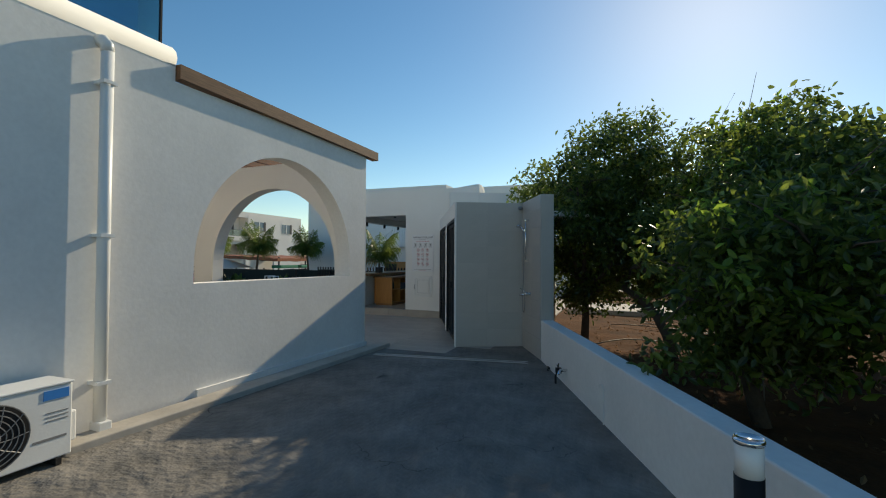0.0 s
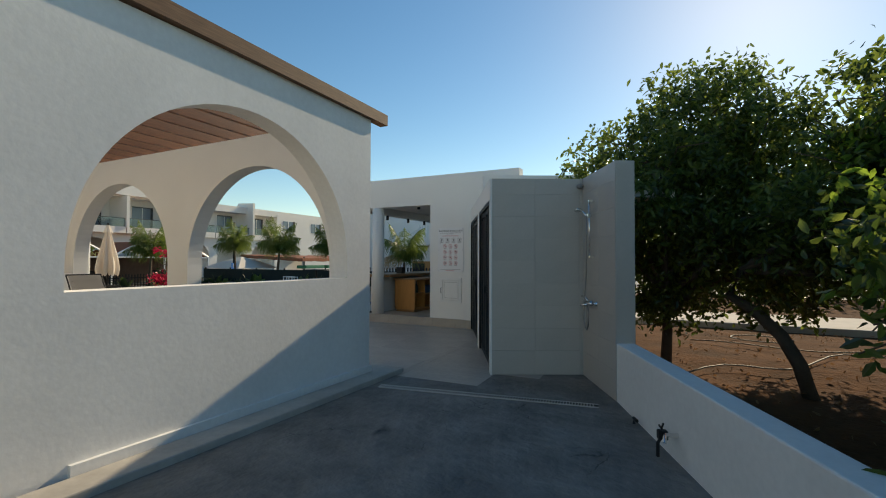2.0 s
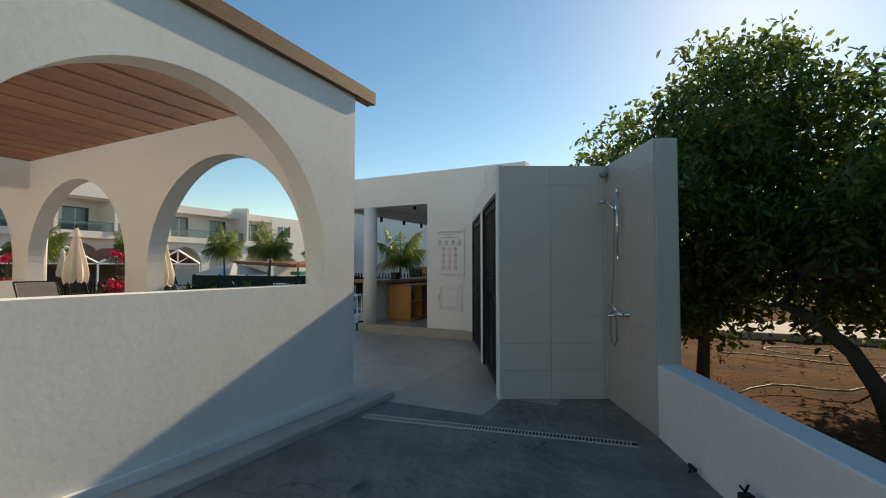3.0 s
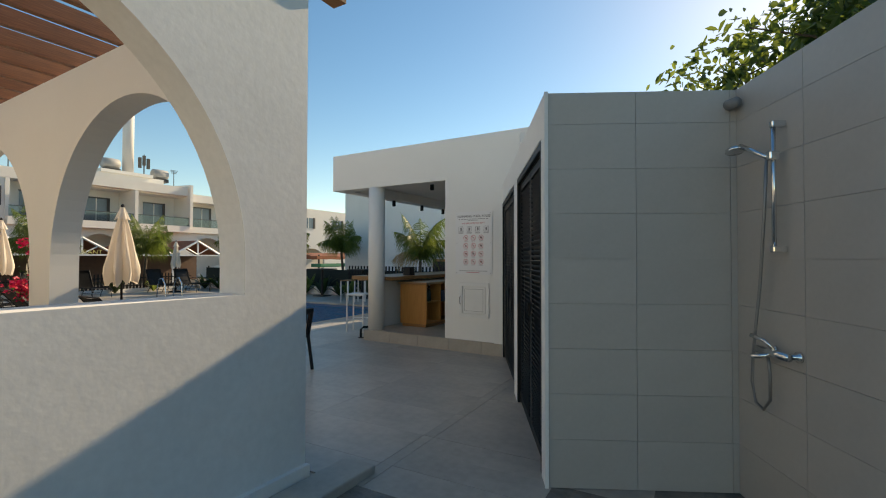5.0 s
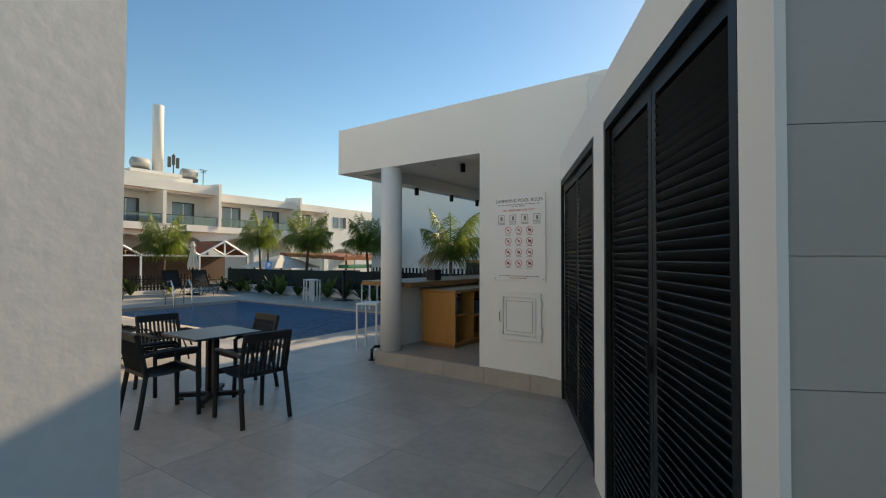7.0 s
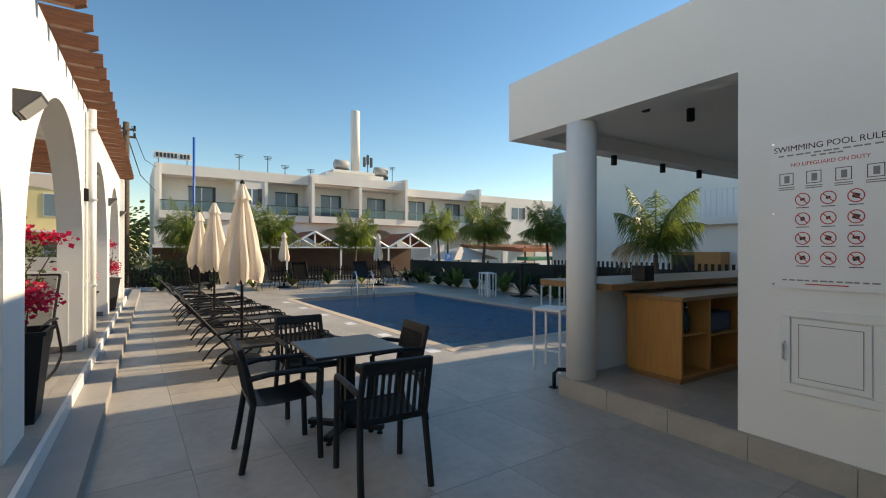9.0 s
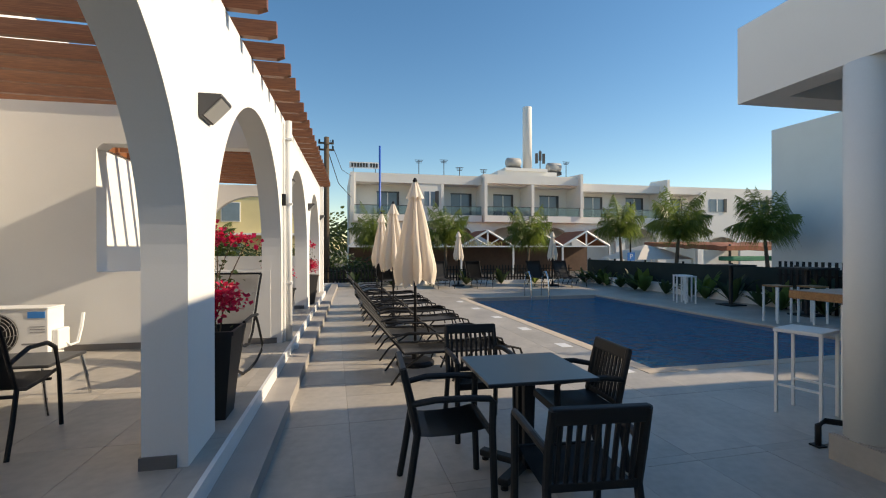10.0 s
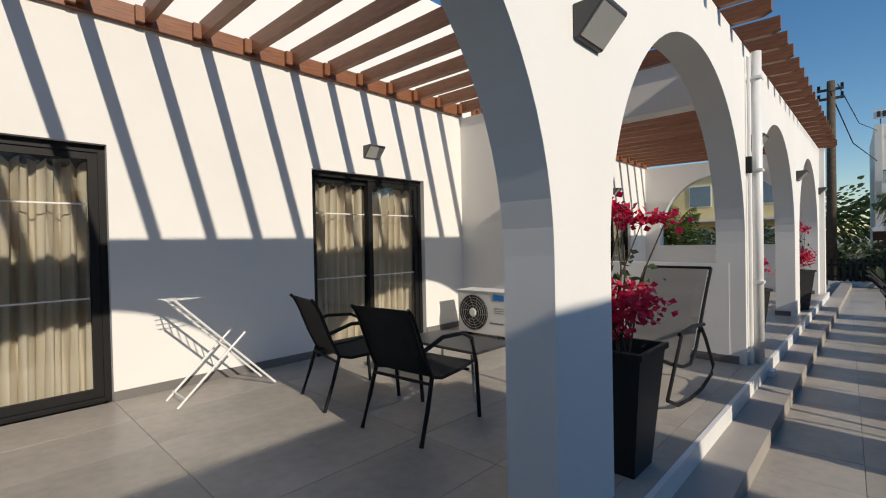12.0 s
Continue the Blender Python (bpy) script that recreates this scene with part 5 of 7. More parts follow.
def armchair(at, turn):
    """Slatted plastic armchair facing +y."""
    t = thing("patio_chair", at, "anthracite plastic armchair with a slatted back", "chair", "chairs round the table", turn)
    bm = bmesh.new()
    rows = [[bm.verts.new((xx * 0.22, y, z - 0.012 * (1 - xx * xx))) for xx in lin(-1, 1, 7)] for y, z in ((-0.21, 0.435), (-0.12, 0.425), (0.0, 0.427), (0.12, 0.438), (0.20, 0.455), (0.235, 0.450))]
    for p, q in zip(rows, rows[1:]):
        for k in range(6):
            bm.faces.new((p[k], q[k], q[k + 1], p[k + 1]))
    bmesh.ops.solidify(bm, geom=bm.faces[:], thickness=0.022)
    part("seat", bm, M_BLACKPLASTIC, t, "", True)
    part("apron", boxed(-0.22, 0.22, 0.225, 0.24, 0.40, 0.455, bevel=0.006), M_BLACKPLASTIC, t)
    for s in (-1, 1):
        part("front_leg", tubed([(s * 0.235, 0.24, 0.62), (s * 0.235, 0.235, 0.44), (s * 0.235, 0.25, 0.0)], 0.022, 8), M_BLACKPLASTIC, t)
        part("back_leg", tubed([(s * 0.215, -0.20, 0.46), (s * 0.225, -0.24, 0.2), (s * 0.23, -0.275, 0.0)], 0.022, 8), M_BLACKPLASTIC, t)
        part("back_post", tubed([(s * 0.215, -0.20, 0.44), (s * 0.22, -0.235, 0.62), (s * 0.215, -0.285, 0.82)], 0.022, 8), M_BLACKPLASTIC, t)
        part("armrest", tubed([(s * 0.225, -0.235, 0.62), (s * 0.245, -0.1, 0.645), (s * 0.245, 0.1, 0.645), (s * 0.24, 0.22, 0.635), (s * 0.235, 0.245, 0.60)], 0.02, 8), M_BLACKPLASTIC, t)
    bm = bmesh.new()
    box(bm, -0.225, 0.225, -0.022, 0.014, -0.035, 0.045, m=pose(0, -0.272, 0.785, 12), bevel=0.008)
    part("top_rail", bm, M_BLACKPLASTIC, t)
    part("bottom_rail", boxed(-0.21, 0.21, -0.225, -0.20, 0.43, 0.47, bevel=0.005), M_BLACKPLASTIC, t)
    first = None
    for k in range(9):
        x = -0.176 + 0.044 * k
        if first is None:
            first = part("back_slat", tubed([(0, -0.21, 0.45), (0, -0.24, 0.62), (0, -0.272, 0.77)], 0.0125, 6), M_BLACKPLASTIC, t)
            first.matrix_basis = pose(x, 0, 0)
        else:
            share(first, pose(x, 0, 0), t)
    return t


ch = armchair((-7.72, 8.46, 0), -2)
copy_thing(ch, pose(-7.00, 8.96, 0, 0, 0, 86))
copy_thing(ch, pose(-8.62, 8.92, 0, 0, 0, -90))
copy_thing(ch, pose(-7.94, 9.45, 0, 0, 0, 178))

# ---- loungers and umbrellas ----
def lounger(at, turn, back=55, name="sun_lounger"):
    """Sling lounger, head at -y, feet at +y."""
    t = thing(name, at, "dark metal sun lounger with a woven sling", "sun lounger", "sun loungers", turn)
    w = 0.31
    a = radians(back)
    hy, hz = -0.25 - 0.72 * math.cos(a), 0.34 + 0.72 * math.sin(a)
    for s in (-1, 1):
        part("side_rail", tubed([(s * w, -0.25, 0.34), (s * w, 0.6, 0.34), (s * w, 1.0, 0.36), (s * w, 1.12, 0.33), (s * w, 1.17, 0.2)], 0.014, 7), M_BLACK, t)
        part("back_rail", tubed([(s * w, -0.25, 0.34), (s * w, hy, hz)], 0.014, 7), M_BLACK, t)
        part("armrest", tubed([(s * (w + 0.04), -0.42, 0.52), (s * (w + 0.05), -0.2, 0.58), (s * (w + 0.05), 0.1, 0.56), (s * (w + 0.04), 0.24, 0.45), (s * w, 0.28, 0.34)], 0.013, 7), M_BLACK, t)
        part("head_leg", tubed([(s * w, -0.02, 0.34), (s * w, -0.28, 0.16), (s * w, -0.40, 0.0)], 0.013, 7), M_BLACK, t)
        part("foot_leg", tubed([(s * w, 0.55, 0.34), (s * w, 0.36, 0.14), (s * w, 0.30, 0.0)], 0.013, 7), M_BLACK, t)
        part("end_leg", tubed([(s * w, 1.02, 0.35), (s * w, 1.1, 0.15), (s * w, 1.13, 0.0)], 0.013, 7), M_BLACK, t)
    bm = bmesh.new()
    prof = [(hy, hz)] + [(-0.25 + (hy + 0.25) * k, 0.345 + (hz - 0.345) * k) for k in (0.75, 0.5, 0.25)] + [(-0.25, 0.335), (0.0, 0.325), (0.4, 0.325), (0.8, 0.335), (1.05, 0.35)]
    rows = [[bm.verts.new((x * w, y, z - 0.02 * (1 - x * x))) for x in lin(-1, 1, 7)] for y, z in prof]
    for p, q in zip(rows, rows[1:]):
        for k in range(6):
            bm.faces.new((p[k], p[k + 1], q[k + 1], q[k]))
    bmesh.ops.solidify(bm, geom=bm.faces[:], thickness=0.006)
    part("sling", bm, M_MESH, t, "dark woven sling", True)
    part("crossbar", tubed([(-w, hy, hz), (w, hy, hz)], 0.014, 7), M_BLACK, t)
    part("crossbar", tubed([(-w, 0.3, 0.14), (w, 0.3, 0.14)], 0.01, 6), M_BLACK, t)
    return t

lg = lounger((-10.3, 8.69, 0), 2, 50)
for k, (x, y) in enumerate(((-11.43, 8.64), (-12.52, 8.59), (-13.6, 8.55), (-14.84, 8.49), (-15.84, 8.45), (-17.04, 8.39))):
    copy_thing(lg, pose(x, y + 0.03 * (k % 3), 0, 0, 0, (0, 3, 4, 1, 2, 3)[k]))
lf = lounger((-22.65, 9.12, 0), -88, 62)
for x, y in ((-22.68, 11.25), (-22.69, 12.74), (-22.45, 15.29), (-22.36, 16.41)):
    copy_thing(lf, pose(x, y, 0, 0, 0, -88))

def umbrella(at, h=2.38, low=1.08, r=0.30, seed=1, label="closed cream parasol on a dark pole"):
    t = thing("parasol", at, label, "umbrella", "closed parasols")
    part("pole", tubed([(0, 0, 0.05), (0, 0, h - 0.02)], 0.019, 10), M_BLACK, t, smooth=True)
    bm = bmesh.new()
    lathe(bm, [(0.25, 0.0), (0.25, 0.035), (0.22, 0.06), (0.05, 0.07), (0.035, 0.2)], 28)
    part("base", bm, M_BLACK, t)
    bm = bmesh.new()
    rnd = random.Random(seed)
    n_, m_ = 72, 14
    ph = [rnd.uniform(-0.15, 0.15) for _ in range(10)]
    lowv = [rnd.uniform(-0.10, 0.06) for _ in range(n_ // 4 + 1)]
    rings = []
    for j in range(m_ + 1):
        f = j / m_
        rr = 0.035 + (r - 0.035) * (f ** 0.85) * (1.0 - 0.30 * max(0, f - 0.82) / 0.18)
        ring = []
        for k in range(n_):
            a = 2 * math.pi * k / n_
            fold = 0.5 + 0.5 * math.cos(8 * a + 0.7 * math.sin(3 * f + seed) + ph[k % 8] * f)
            fine = 0.06 * math.cos(24 * a + 5 * f + seed)
            q = rr * (0.50 + 0.50 * fold ** 0.8 + 1.4 * fine * f)
            lo = low + 0.11 * (1 - fold) + (lowv[k // 4] * 0.5)
            z = (h - 0.12) + (lo - (h - 0.12)) * f
            ring.append(bm.verts.new((q * math.cos(a), q * math.sin(a), z)))
        rings.append(ring)
    for p, q in zip(rings, rings[1:]):
        for k in range(n_):
            bm.faces.new((p[k], p[(k + 1) % n_], q[(k + 1) % n_], q[k]))
    part("canopy", bm, M_CANVAS, t, "folded cream canvas canopy", True)
    bm = bmesh.new()
    rings = []
    for j in range(6):
        f = j / 5
        ring = []
        for k in range(48):
            a = 2 * math.pi * k / 48
            fold = 0.5 + 0.5 * math.cos(8 * a + 0.5)
            q = (0.028 + 0.10 * f) * (0.7 + 0.3 * fold)
            ring.append(bm.verts.new((q * math.cos(a), q * math.sin(a), h - 0.02 - 0.20 * f - 0.03 * fold * f)))
        rings.append(ring)
    for p, q in zip(rings, rings[1:]):
        for k in range(48):
            bm.faces.new((p[k], p[(k + 1) % 48], q[(k + 1) % 48], q[k]))
    part("vent_cap", bm, M_CANVAS, t, "", True)
    bm = bmesh.new()
    lathe(bm, [(0.03, h - 0.03), (0.03, h), (0.012, h + 0.03)], 12)
    part("finial", bm, M_BLACK, t)
    return t

umbrella((-10.87, 8.69, 0), 2.40, 1.04, 0.33, 1)
umbrella((-14.27, 8.7, 0), 2.44, 1.06, 0.33, 2)
umbrella((-16.45, 8.6, 0), 2.40, 1.06, 0.30, 3)
umbrella((-22.77, 12.03, 0), 2.2, 1.05, 0.24, 4)
umbrella((-22.13, 15.75, 0), 2.2, 1.05, 0.24, 5)

# ---- terrace ----
ledger = None
for a, b in ((XEND + 0.26, xw - 0.26), (xw + 0.01, WX - 0.27)):
    tagged(part("pergola_ledger", boxed(a, b, BACK + 0.002, BACK + 0.05, 3.37, 3.53), M_PERGOLA_X), "brown stained timber ledger on the wall", "beam", "pergola ledgers")
n_ = 0
x = -5.10
beam0 = block0 = None
while x > XEND + 0.1:
    inside = abs(x - (xw - 0.125)) > 0.2
    if beam0 is None:
        beam0 = thing("pergola_beam", (x, 0, 0), "brown stained timber pergola beam", "beam", "pergola beams")
        bm = bmesh.new()
        strip_wall(bm, "y", [(BACK + 0.052, 3.415, 3.56), (7.17, 3.345, 3.49), (7.24, 3.375, 3.49)], -0.035, 0.035)
        part("timber", bm, M_PERGOLA, beam0)
        part("joint_block", boxed(0.035, 0.10, BACK + 0.052, BACK + 0.10, 3.39, 3.52), M_PERGOLA, beam0)
    else:
        copy_thing(beam0, pose(x, 0, 0, 0, 0, random.uniform(-0.3, 0.3)))
    x -= 0.45
    n_ += 1

def sliding_door(a0, a1, number=False):
    t = thing("sliding_door", (a0, BACK - 0.12, FZ), "black aluminium sliding glass door with cream curtains", "door", "sliding doors")
    w, h = a1 - a0, 2.34 - FZ
    for b in ((0, 0.05, 0, h), (w - 0.05, w, 0, h)):
        part("frame_jamb", boxed(b[0], b[1], -0.05, 0.05, b[2], b[3]), M_BLACK, t)
    part("frame_head", boxed(0.05, w - 0.05, -0.05, 0.05, h - 0.06, h), M_BLACK, t)
    part("frame_sill", boxed(0.05, w - 0.05, -0.05, 0.07, 0.0, 0.04), M_BLACK, t)
    for i, (b0, b1, y) in enumerate(((0.05, w / 2 + 0.03, 0.015), (w / 2 - 0.03, w - 0.05, -0.025))):
        leaf = part("leaf", boxed(b0, b0 + 0.065, y - 0.02, y + 0.02, 0.04, h - 0.06), M_BLACK, t)
        part("stile", boxed(b1 - 0.065, b1, y - 0.02, y + 0.02, 0.04, h - 0.06), M_BLACK, leaf)
        part("rail", boxed(b0 + 0.065, b1 - 0.065, y - 0.02, y + 0.02, 0.04, 0.11), M_BLACK, leaf)
        part("rail", boxed(b0 + 0.065, b1 - 0.065, y - 0.02, y + 0.02, h - 0.12, h - 0.06), M_BLACK, leaf)
        g = part("pane", boxed(b0 + 0.065, b1 - 0.065, y - 0.003, y + 0.003, 0.11, h - 0.12), M_GLASS, leaf)
        g.visible_shadow = False
        for z in (0.85, 1.62):
            part("frosted_line", boxed(b0 + 0.075, b1 - 0.075, y + 0.0035, y + 0.0045, z, z + 0.012), M_WHITEPAINT, leaf)
    # curtain with deep folds, its halves drawn towards the sides
    for j, (b0, b1) in enumerate(((0.07, w * 0.47), (w * 0.50, w - 0.09))):
        bm = bmesh.new()
        n = 90
        cols = []
        for k in range(n + 1):
            xx = b0 + (b1 - b0) * k / n
            wob = 0.06 * math.sin(k * 0.40 + 1.1 * math.sin(k * 0.11 + j + a0)) + 0.018 * math.sin(k * 0.93 + j)
            cols.append([bm.verts.new((xx + 0.012 * math.sin(z * 3 + k), -0.15 + wob * (0.75 + 0.25 * z / 2), z)) for z in lin(0.03, 1.96 - 0.03 * math.cos(k * 0.62), 8)])
        for p, q in zip(cols, cols[1:]):
            for i in range(7):
                bm.faces.new((p[i], q[i], q[i + 1], p[i + 1]))
        part("curtain", bm, M_CURTAIN, t, "cream curtain in deep folds", True)
    if number:
        text("number", "ZOI", 0.13, pose(w * 0.74, 0.024, 1.64, 90, 0, 180), M_WHITEPAINT, t)
    return t

for i, (a0, a1) in enumerate(DOORS):
    sliding_door(a0, a1, i == 0)


def box_lamp(at, turn, label):
    """A wedge-shaped box lamp on a wall; the wall is at y=0 and the lamp reaches to +y."""
    t = thing("wall_lamp", at, label, "lamp", "wall lamps", turn)
    bm = bmesh.new()
    prof = [(0.0, 0.07), (0.14, 0.07), (0.14, 0.052), (0.022, -0.075), (0.0, -0.075)]
    l = [bm.verts.new((-0.12, y, z)) for y, z in prof]
    r = [bm.verts.new((0.12, y, z)) for y, z in prof]
    bm.faces.new(l)
    bm.faces.new(r[::-1])
    for k in range(5):
        bm.faces.new((l[k], r[k], r[(k + 1) % 5], l[(k + 1) % 5]))
    bmesh.ops.recalc_face_normals(bm, faces=bm.faces[:])
    bmesh.ops.bevel(bm, geom=bm.edges[:], offset=0.004, segments=1, affect="EDGES")
    part("housing", bm, M_LAMPGREY, t)
    part("lens", boxed(-0.108, 0.108, -0.076, 0.076, -0.003, 0.003, m=pose(0, 0.0825, -0.0135, 47.1, 0, 0)), M_LENS, t, "frosted glass lens")
    return t

for k in range(4):
    box_lamp((-8.14 - PITCH * k, WY, 2.42), 0, "grey wedge-shaped lamp on the arcade pier")
for xx in (-9.74, -6.17, -13.4, -17.0):
    box_lamp((xx, BACK, 2.62), 0, "grey wedge-shaped lamp above the door")

dp2 = thing("downpipe", (-11.62, WY, 0.118), "white round downpipe on the arcade pier", "pipe")
part("pipe", tubed([(0, 0.075, 0.05), (0, 0.075, 3.17)], 0.045, 14), M_WHITEPAINT, dp2, smooth=True)
part("conduit", tubed([(0.11, 0.03, 0.12), (0.11, 0.03, 3.1)], 0.014, 8), M_WHITEPAINT, dp2)
part("shoe", boxed(-0.07, 0.07, 0.02, 0.20, 0.0, 0.06, bevel=0.006), M_WHITEPAINT, dp2)
for z in (0.9, 2.0, 2.9):
    part("bracket", boxed(-0.055, 0.055, 0.0, 0.125, z, z + 0.025), M_WHITEPAINT, dp2)
part("junction_box", boxed(0.085, 0.135, 0.0, 0.05, 1.98, 2.14, bevel=0.004), M_BLACK, dp2)

# skirting
for k in range(N_ARCH + 1):
    xa = -4.765 - PITCH * k
    a, b = (xa - 0.012, xa + 0.542) if k else (-4.862, WX - 0.26)
    tagged(part("baseboard", boxed(a, b, WY - 0.262, WY - 0.001, FZ - 0.01, FZ + 0.075) if k == 0 else boxed(a, b, WY - 0.262, WY - 0.06, FZ - 0.01, FZ + 0.075), M_SKIRT), "dark grey tile skirting round the pier", "trim", kind="structure")
xs = sorted([XEND + 0.25] + [v for d in DOORS for v in d] + [WX - 0.26])
for a, b in zip(xs[::2], xs[1::2]):
    tagged(part("baseboard", boxed(a, b, BACK, BACK + 0.012, FZ - 0.01, FZ + 0.08), M_SKIRT), "grey tile skirting along the house wall", "trim", kind="structure")
tagged(part("baseboard", boxed(xw, xw + 0.012, BACK + 0.014, 6.68, FZ - 0.01, FZ + 0.08), M_SKIRT), "grey tile skirting along the partition", "trim", kind="structure")

air_conditioner((-10.86, 4.11, FZ), 0)

def sling_chair(at, turn):
    """Metal armchair with a sling, facing +y."""
    t = thing("sling_chair", at, "black metal armchair with a dark mesh sling", "chair", "terrace chairs", turn)
    bm = bmesh.new()
    prof = [(0.26, 0.41), (0.1, 0.385), (-0.1, 0.375), (-0.2, 0.40), (-0.27, 0.55), (-0.34, 0.74), (-0.38, 0.82), (-0.41, 0.85)]
    rows = [[bm.verts.new((xx * 0.24, y, z)) for xx in lin(-1, 1, 5)] for y, z in prof]
    for p, q in zip(rows, rows[1:]):
        for k in range(4):
            bm.faces.new((p[k], p[k + 1], q[k + 1], q[k]))
    bmesh.ops.solidify(bm, geom=bm.faces[:], thickness=0.008)
    part("sling", bm, M_MESH, t, "dark mesh sling", True)
    for s in (-1, 1):
        w = s * 0.255
        part("side_rail", tubed([(w, y, z) for y, z in prof], 0.013, 7), M_BLACK, t)
        part("front_leg", tubed([(w * 1.06, 0.30, 0), (w * 1.06, 0.27, 0.4), (w * 1.06, 0.22, 0.58), (w * 1.06, 0.12, 0.63), (w * 1.06, -0.1, 0.64), (w * 1.02, -0.28, 0.58)], 0.015, 8), M_BLACK, t)
        part("back_leg", tubed([(w, -0.20, 0.40), (w * 1.03, -0.26, 0.2), (w * 1.05, -0.33, 0.0)], 0.015, 8), M_BLACK, t)
    part("crossbar", tubed([(-0.255, 0.2, 0.36), (0.255, 0.2, 0.36)], 0.011, 6), M_BLACK, t)
    part("crossbar", tubed([(-0.255, -0.22, 0.36), (0.255, -0.22, 0.36)], 0.011, 6), M_BLACK, t)
    return t

sc = sling_chair((-8.42, 4.68, FZ), 78)
copy_thing(sc, pose(-8.41, 5.555, FZ, 0, 0, 95))
lt = thing("low_table", (-9.22, 5.14, FZ), "low grey metal patio table with a glass top", "table")
part("tabletop", boxed(-0.26, 0.26, -0.45, 0.45, 0.36, 0.385, bevel=0.008), mat("table_top_grey", (0.05, 0.05, 0.05), 0.3, 0.15, 6.0), lt)
for sx in (-1, 1):
    for sy in (-1, 1):
        part("leg", tubed([(sx * 0.26, sy * 0.40, 0.36), (sx * 0.28, sy * 0.43, 0.2), (sx * 0.29, sy * 0.46, 0.0)], 0.013, 7), M_CHROME, lt)

rk = thing("drying_rack", (-7.69, 3.74, FZ), "white folding clothes drying rack", "drying rack")
for y in (-0.12, 0.16):
    part("long_leg", tubed([(0.35, y, 0.84), (-0.45, y, 0.02)], 0.010, 6), M_WHITEPAINT, rk)
    part("short_leg", tubed([(-0.18, y + 0.02, 0.52), (0.36, y + 0.02, 0.0)], 0.010, 6), M_WHITEPAINT, rk)
for k in range(7):
    f = k / 6
    part("rung", tubed([(0.35 - 0.4 * f, -0.12, 0.84 - 0.41 * f), (0.35 - 0.4 * f, 0.16, 0.84 - 0.41 * f)], 0.005, 5), M_WHITEPAINT, rk)
for k in range(4):
    part("wire", tubed([(0.40, -0.10 + 0.08 * k, 0.84), (0.12, -0.10 + 0.08 * k, 0.85)], 0.004, 5), M_WHITEPAINT, rk)
part("crossbar", tubed([(0.30, -0.12, 0.06), (0.30, 0.18, 0.06)], 0.008, 6), M_WHITEPAINT, rk)

# rocking lounge chair
rc = thing("rocking_chair", (-10.12, 6.52, FZ), "black metal rocking lounge chair with a grey padded sling", "chair", turn=-92)
prof = [(0.62, 0.42), (0.40, 0.34), (0.15, 0.27), (-0.02, 0.26), (-0.16, 0.36), (-0.30, 0.58), (-0.46, 0.82), (-0.58, 0.98)]
for s in (-1, 1):
    w = s * 0.28
    part("side_rail", tubed([(w, y, z) for y, z in prof], 0.013, 7), M_BLACK, rc)
    part("rocker", tubed([(w * 1.1, 0.55, 0.12), (w * 1.1, 0.35, 0.035), (w * 1.1, 0.1, 0.016), (w * 1.1, -0.2, 0.03), (w * 1.1, -0.45, 0.09), (w * 1.1, -0.5, 0.16), (w * 1.1, -0.3, 0.42), (w * 1.1, -0.2, 0.52)], 0.014, 7), M_BLACK, rc)
    part("front_post", tubed([(w * 1.1, 0.55, 0.12), (w * 1.1, 0.42, 0.30), (w * 1.1, 0.25, 0.54)], 0.013, 7), M_BLACK, rc)
    part("armrest", tubed([(w * 1.1, 0.30, 0.54), (w * 1.1, 0.0, 0.56), (w * 1.1, -0.26, 0.54)], 0.016, 7), M_BLACK, rc)
part("headbar", tubed([(-0.28, -0.58, 0.98), (0.28, -0.58, 0.98)], 0.016, 7), M_BLACK, rc)
bm = bmesh.new()
rows = []
fine_prof = []
for (y0, z0), (y1, z1) in zip(prof, prof[1:]):
    for k in range(4):
        fine_prof.append((y0 + (y1 - y0) * k / 4, z0 + (z1 - z0) * k / 4))
fine_prof.append(prof[-1])
for i, (y, z) in enumerate(fine_prof):
    puff = 0.018 * abs(math.sin(i * math.pi / 4))
    rows.append([bm.verts.new((xx * 0.262, y, z + puff + 0.006)) for xx in lin(-1, 1, 7)])
for p, q in zip(rows, rows[1:]):
    for k in range(6):
        bm.faces.new((p[k], p[k + 1], q[k + 1], q[k]))
bmesh.ops.solidify(bm, geom=bm.faces[:], thickness=0.015)
part("padding", bm, M_SLING, rc, "light grey quilted padding", True)

# planters with bougainvillea
def leaf_cards(bm, centre, spread, n, size, rnd, squash=1.0, wide=0.55):
    """Small folded leaves scattered round a centre."""
    c = Vector(centre)
    for _ in range(n):
        d = Vector((rnd.gauss(0, 1), rnd.gauss(0, 1), rnd.gauss(0, 1) * squash)) * spread * 0.5
        p = c + d
        u = Vector((rnd.uniform(-1, 1), rnd.uniform(-1, 1), rnd.uniform(-0.8, 0.5))).normalized()
        v = u.cross(Vector((rnd.uniform(-1, 1), rnd.uniform(-1, 1), rnd.uniform(-1, 1)))).normalized()
        w = u.cross(v)
        s = size * rnd.uniform(0.6, 1.25)
        a, b, e, f = p, p + (u * 0.5 + v * wide * 0.5 + w * 0.12) * s, p + u * s, p + (u * 0.5 - v * wide * 0.5 + w * 0.12) * s
        q = [bm.verts.new(k) for k in (a, b, e, f)]
        bm.faces.new((q[0], q[1], q[2]))
        bm.faces.new((q[0], q[2], q[3]))


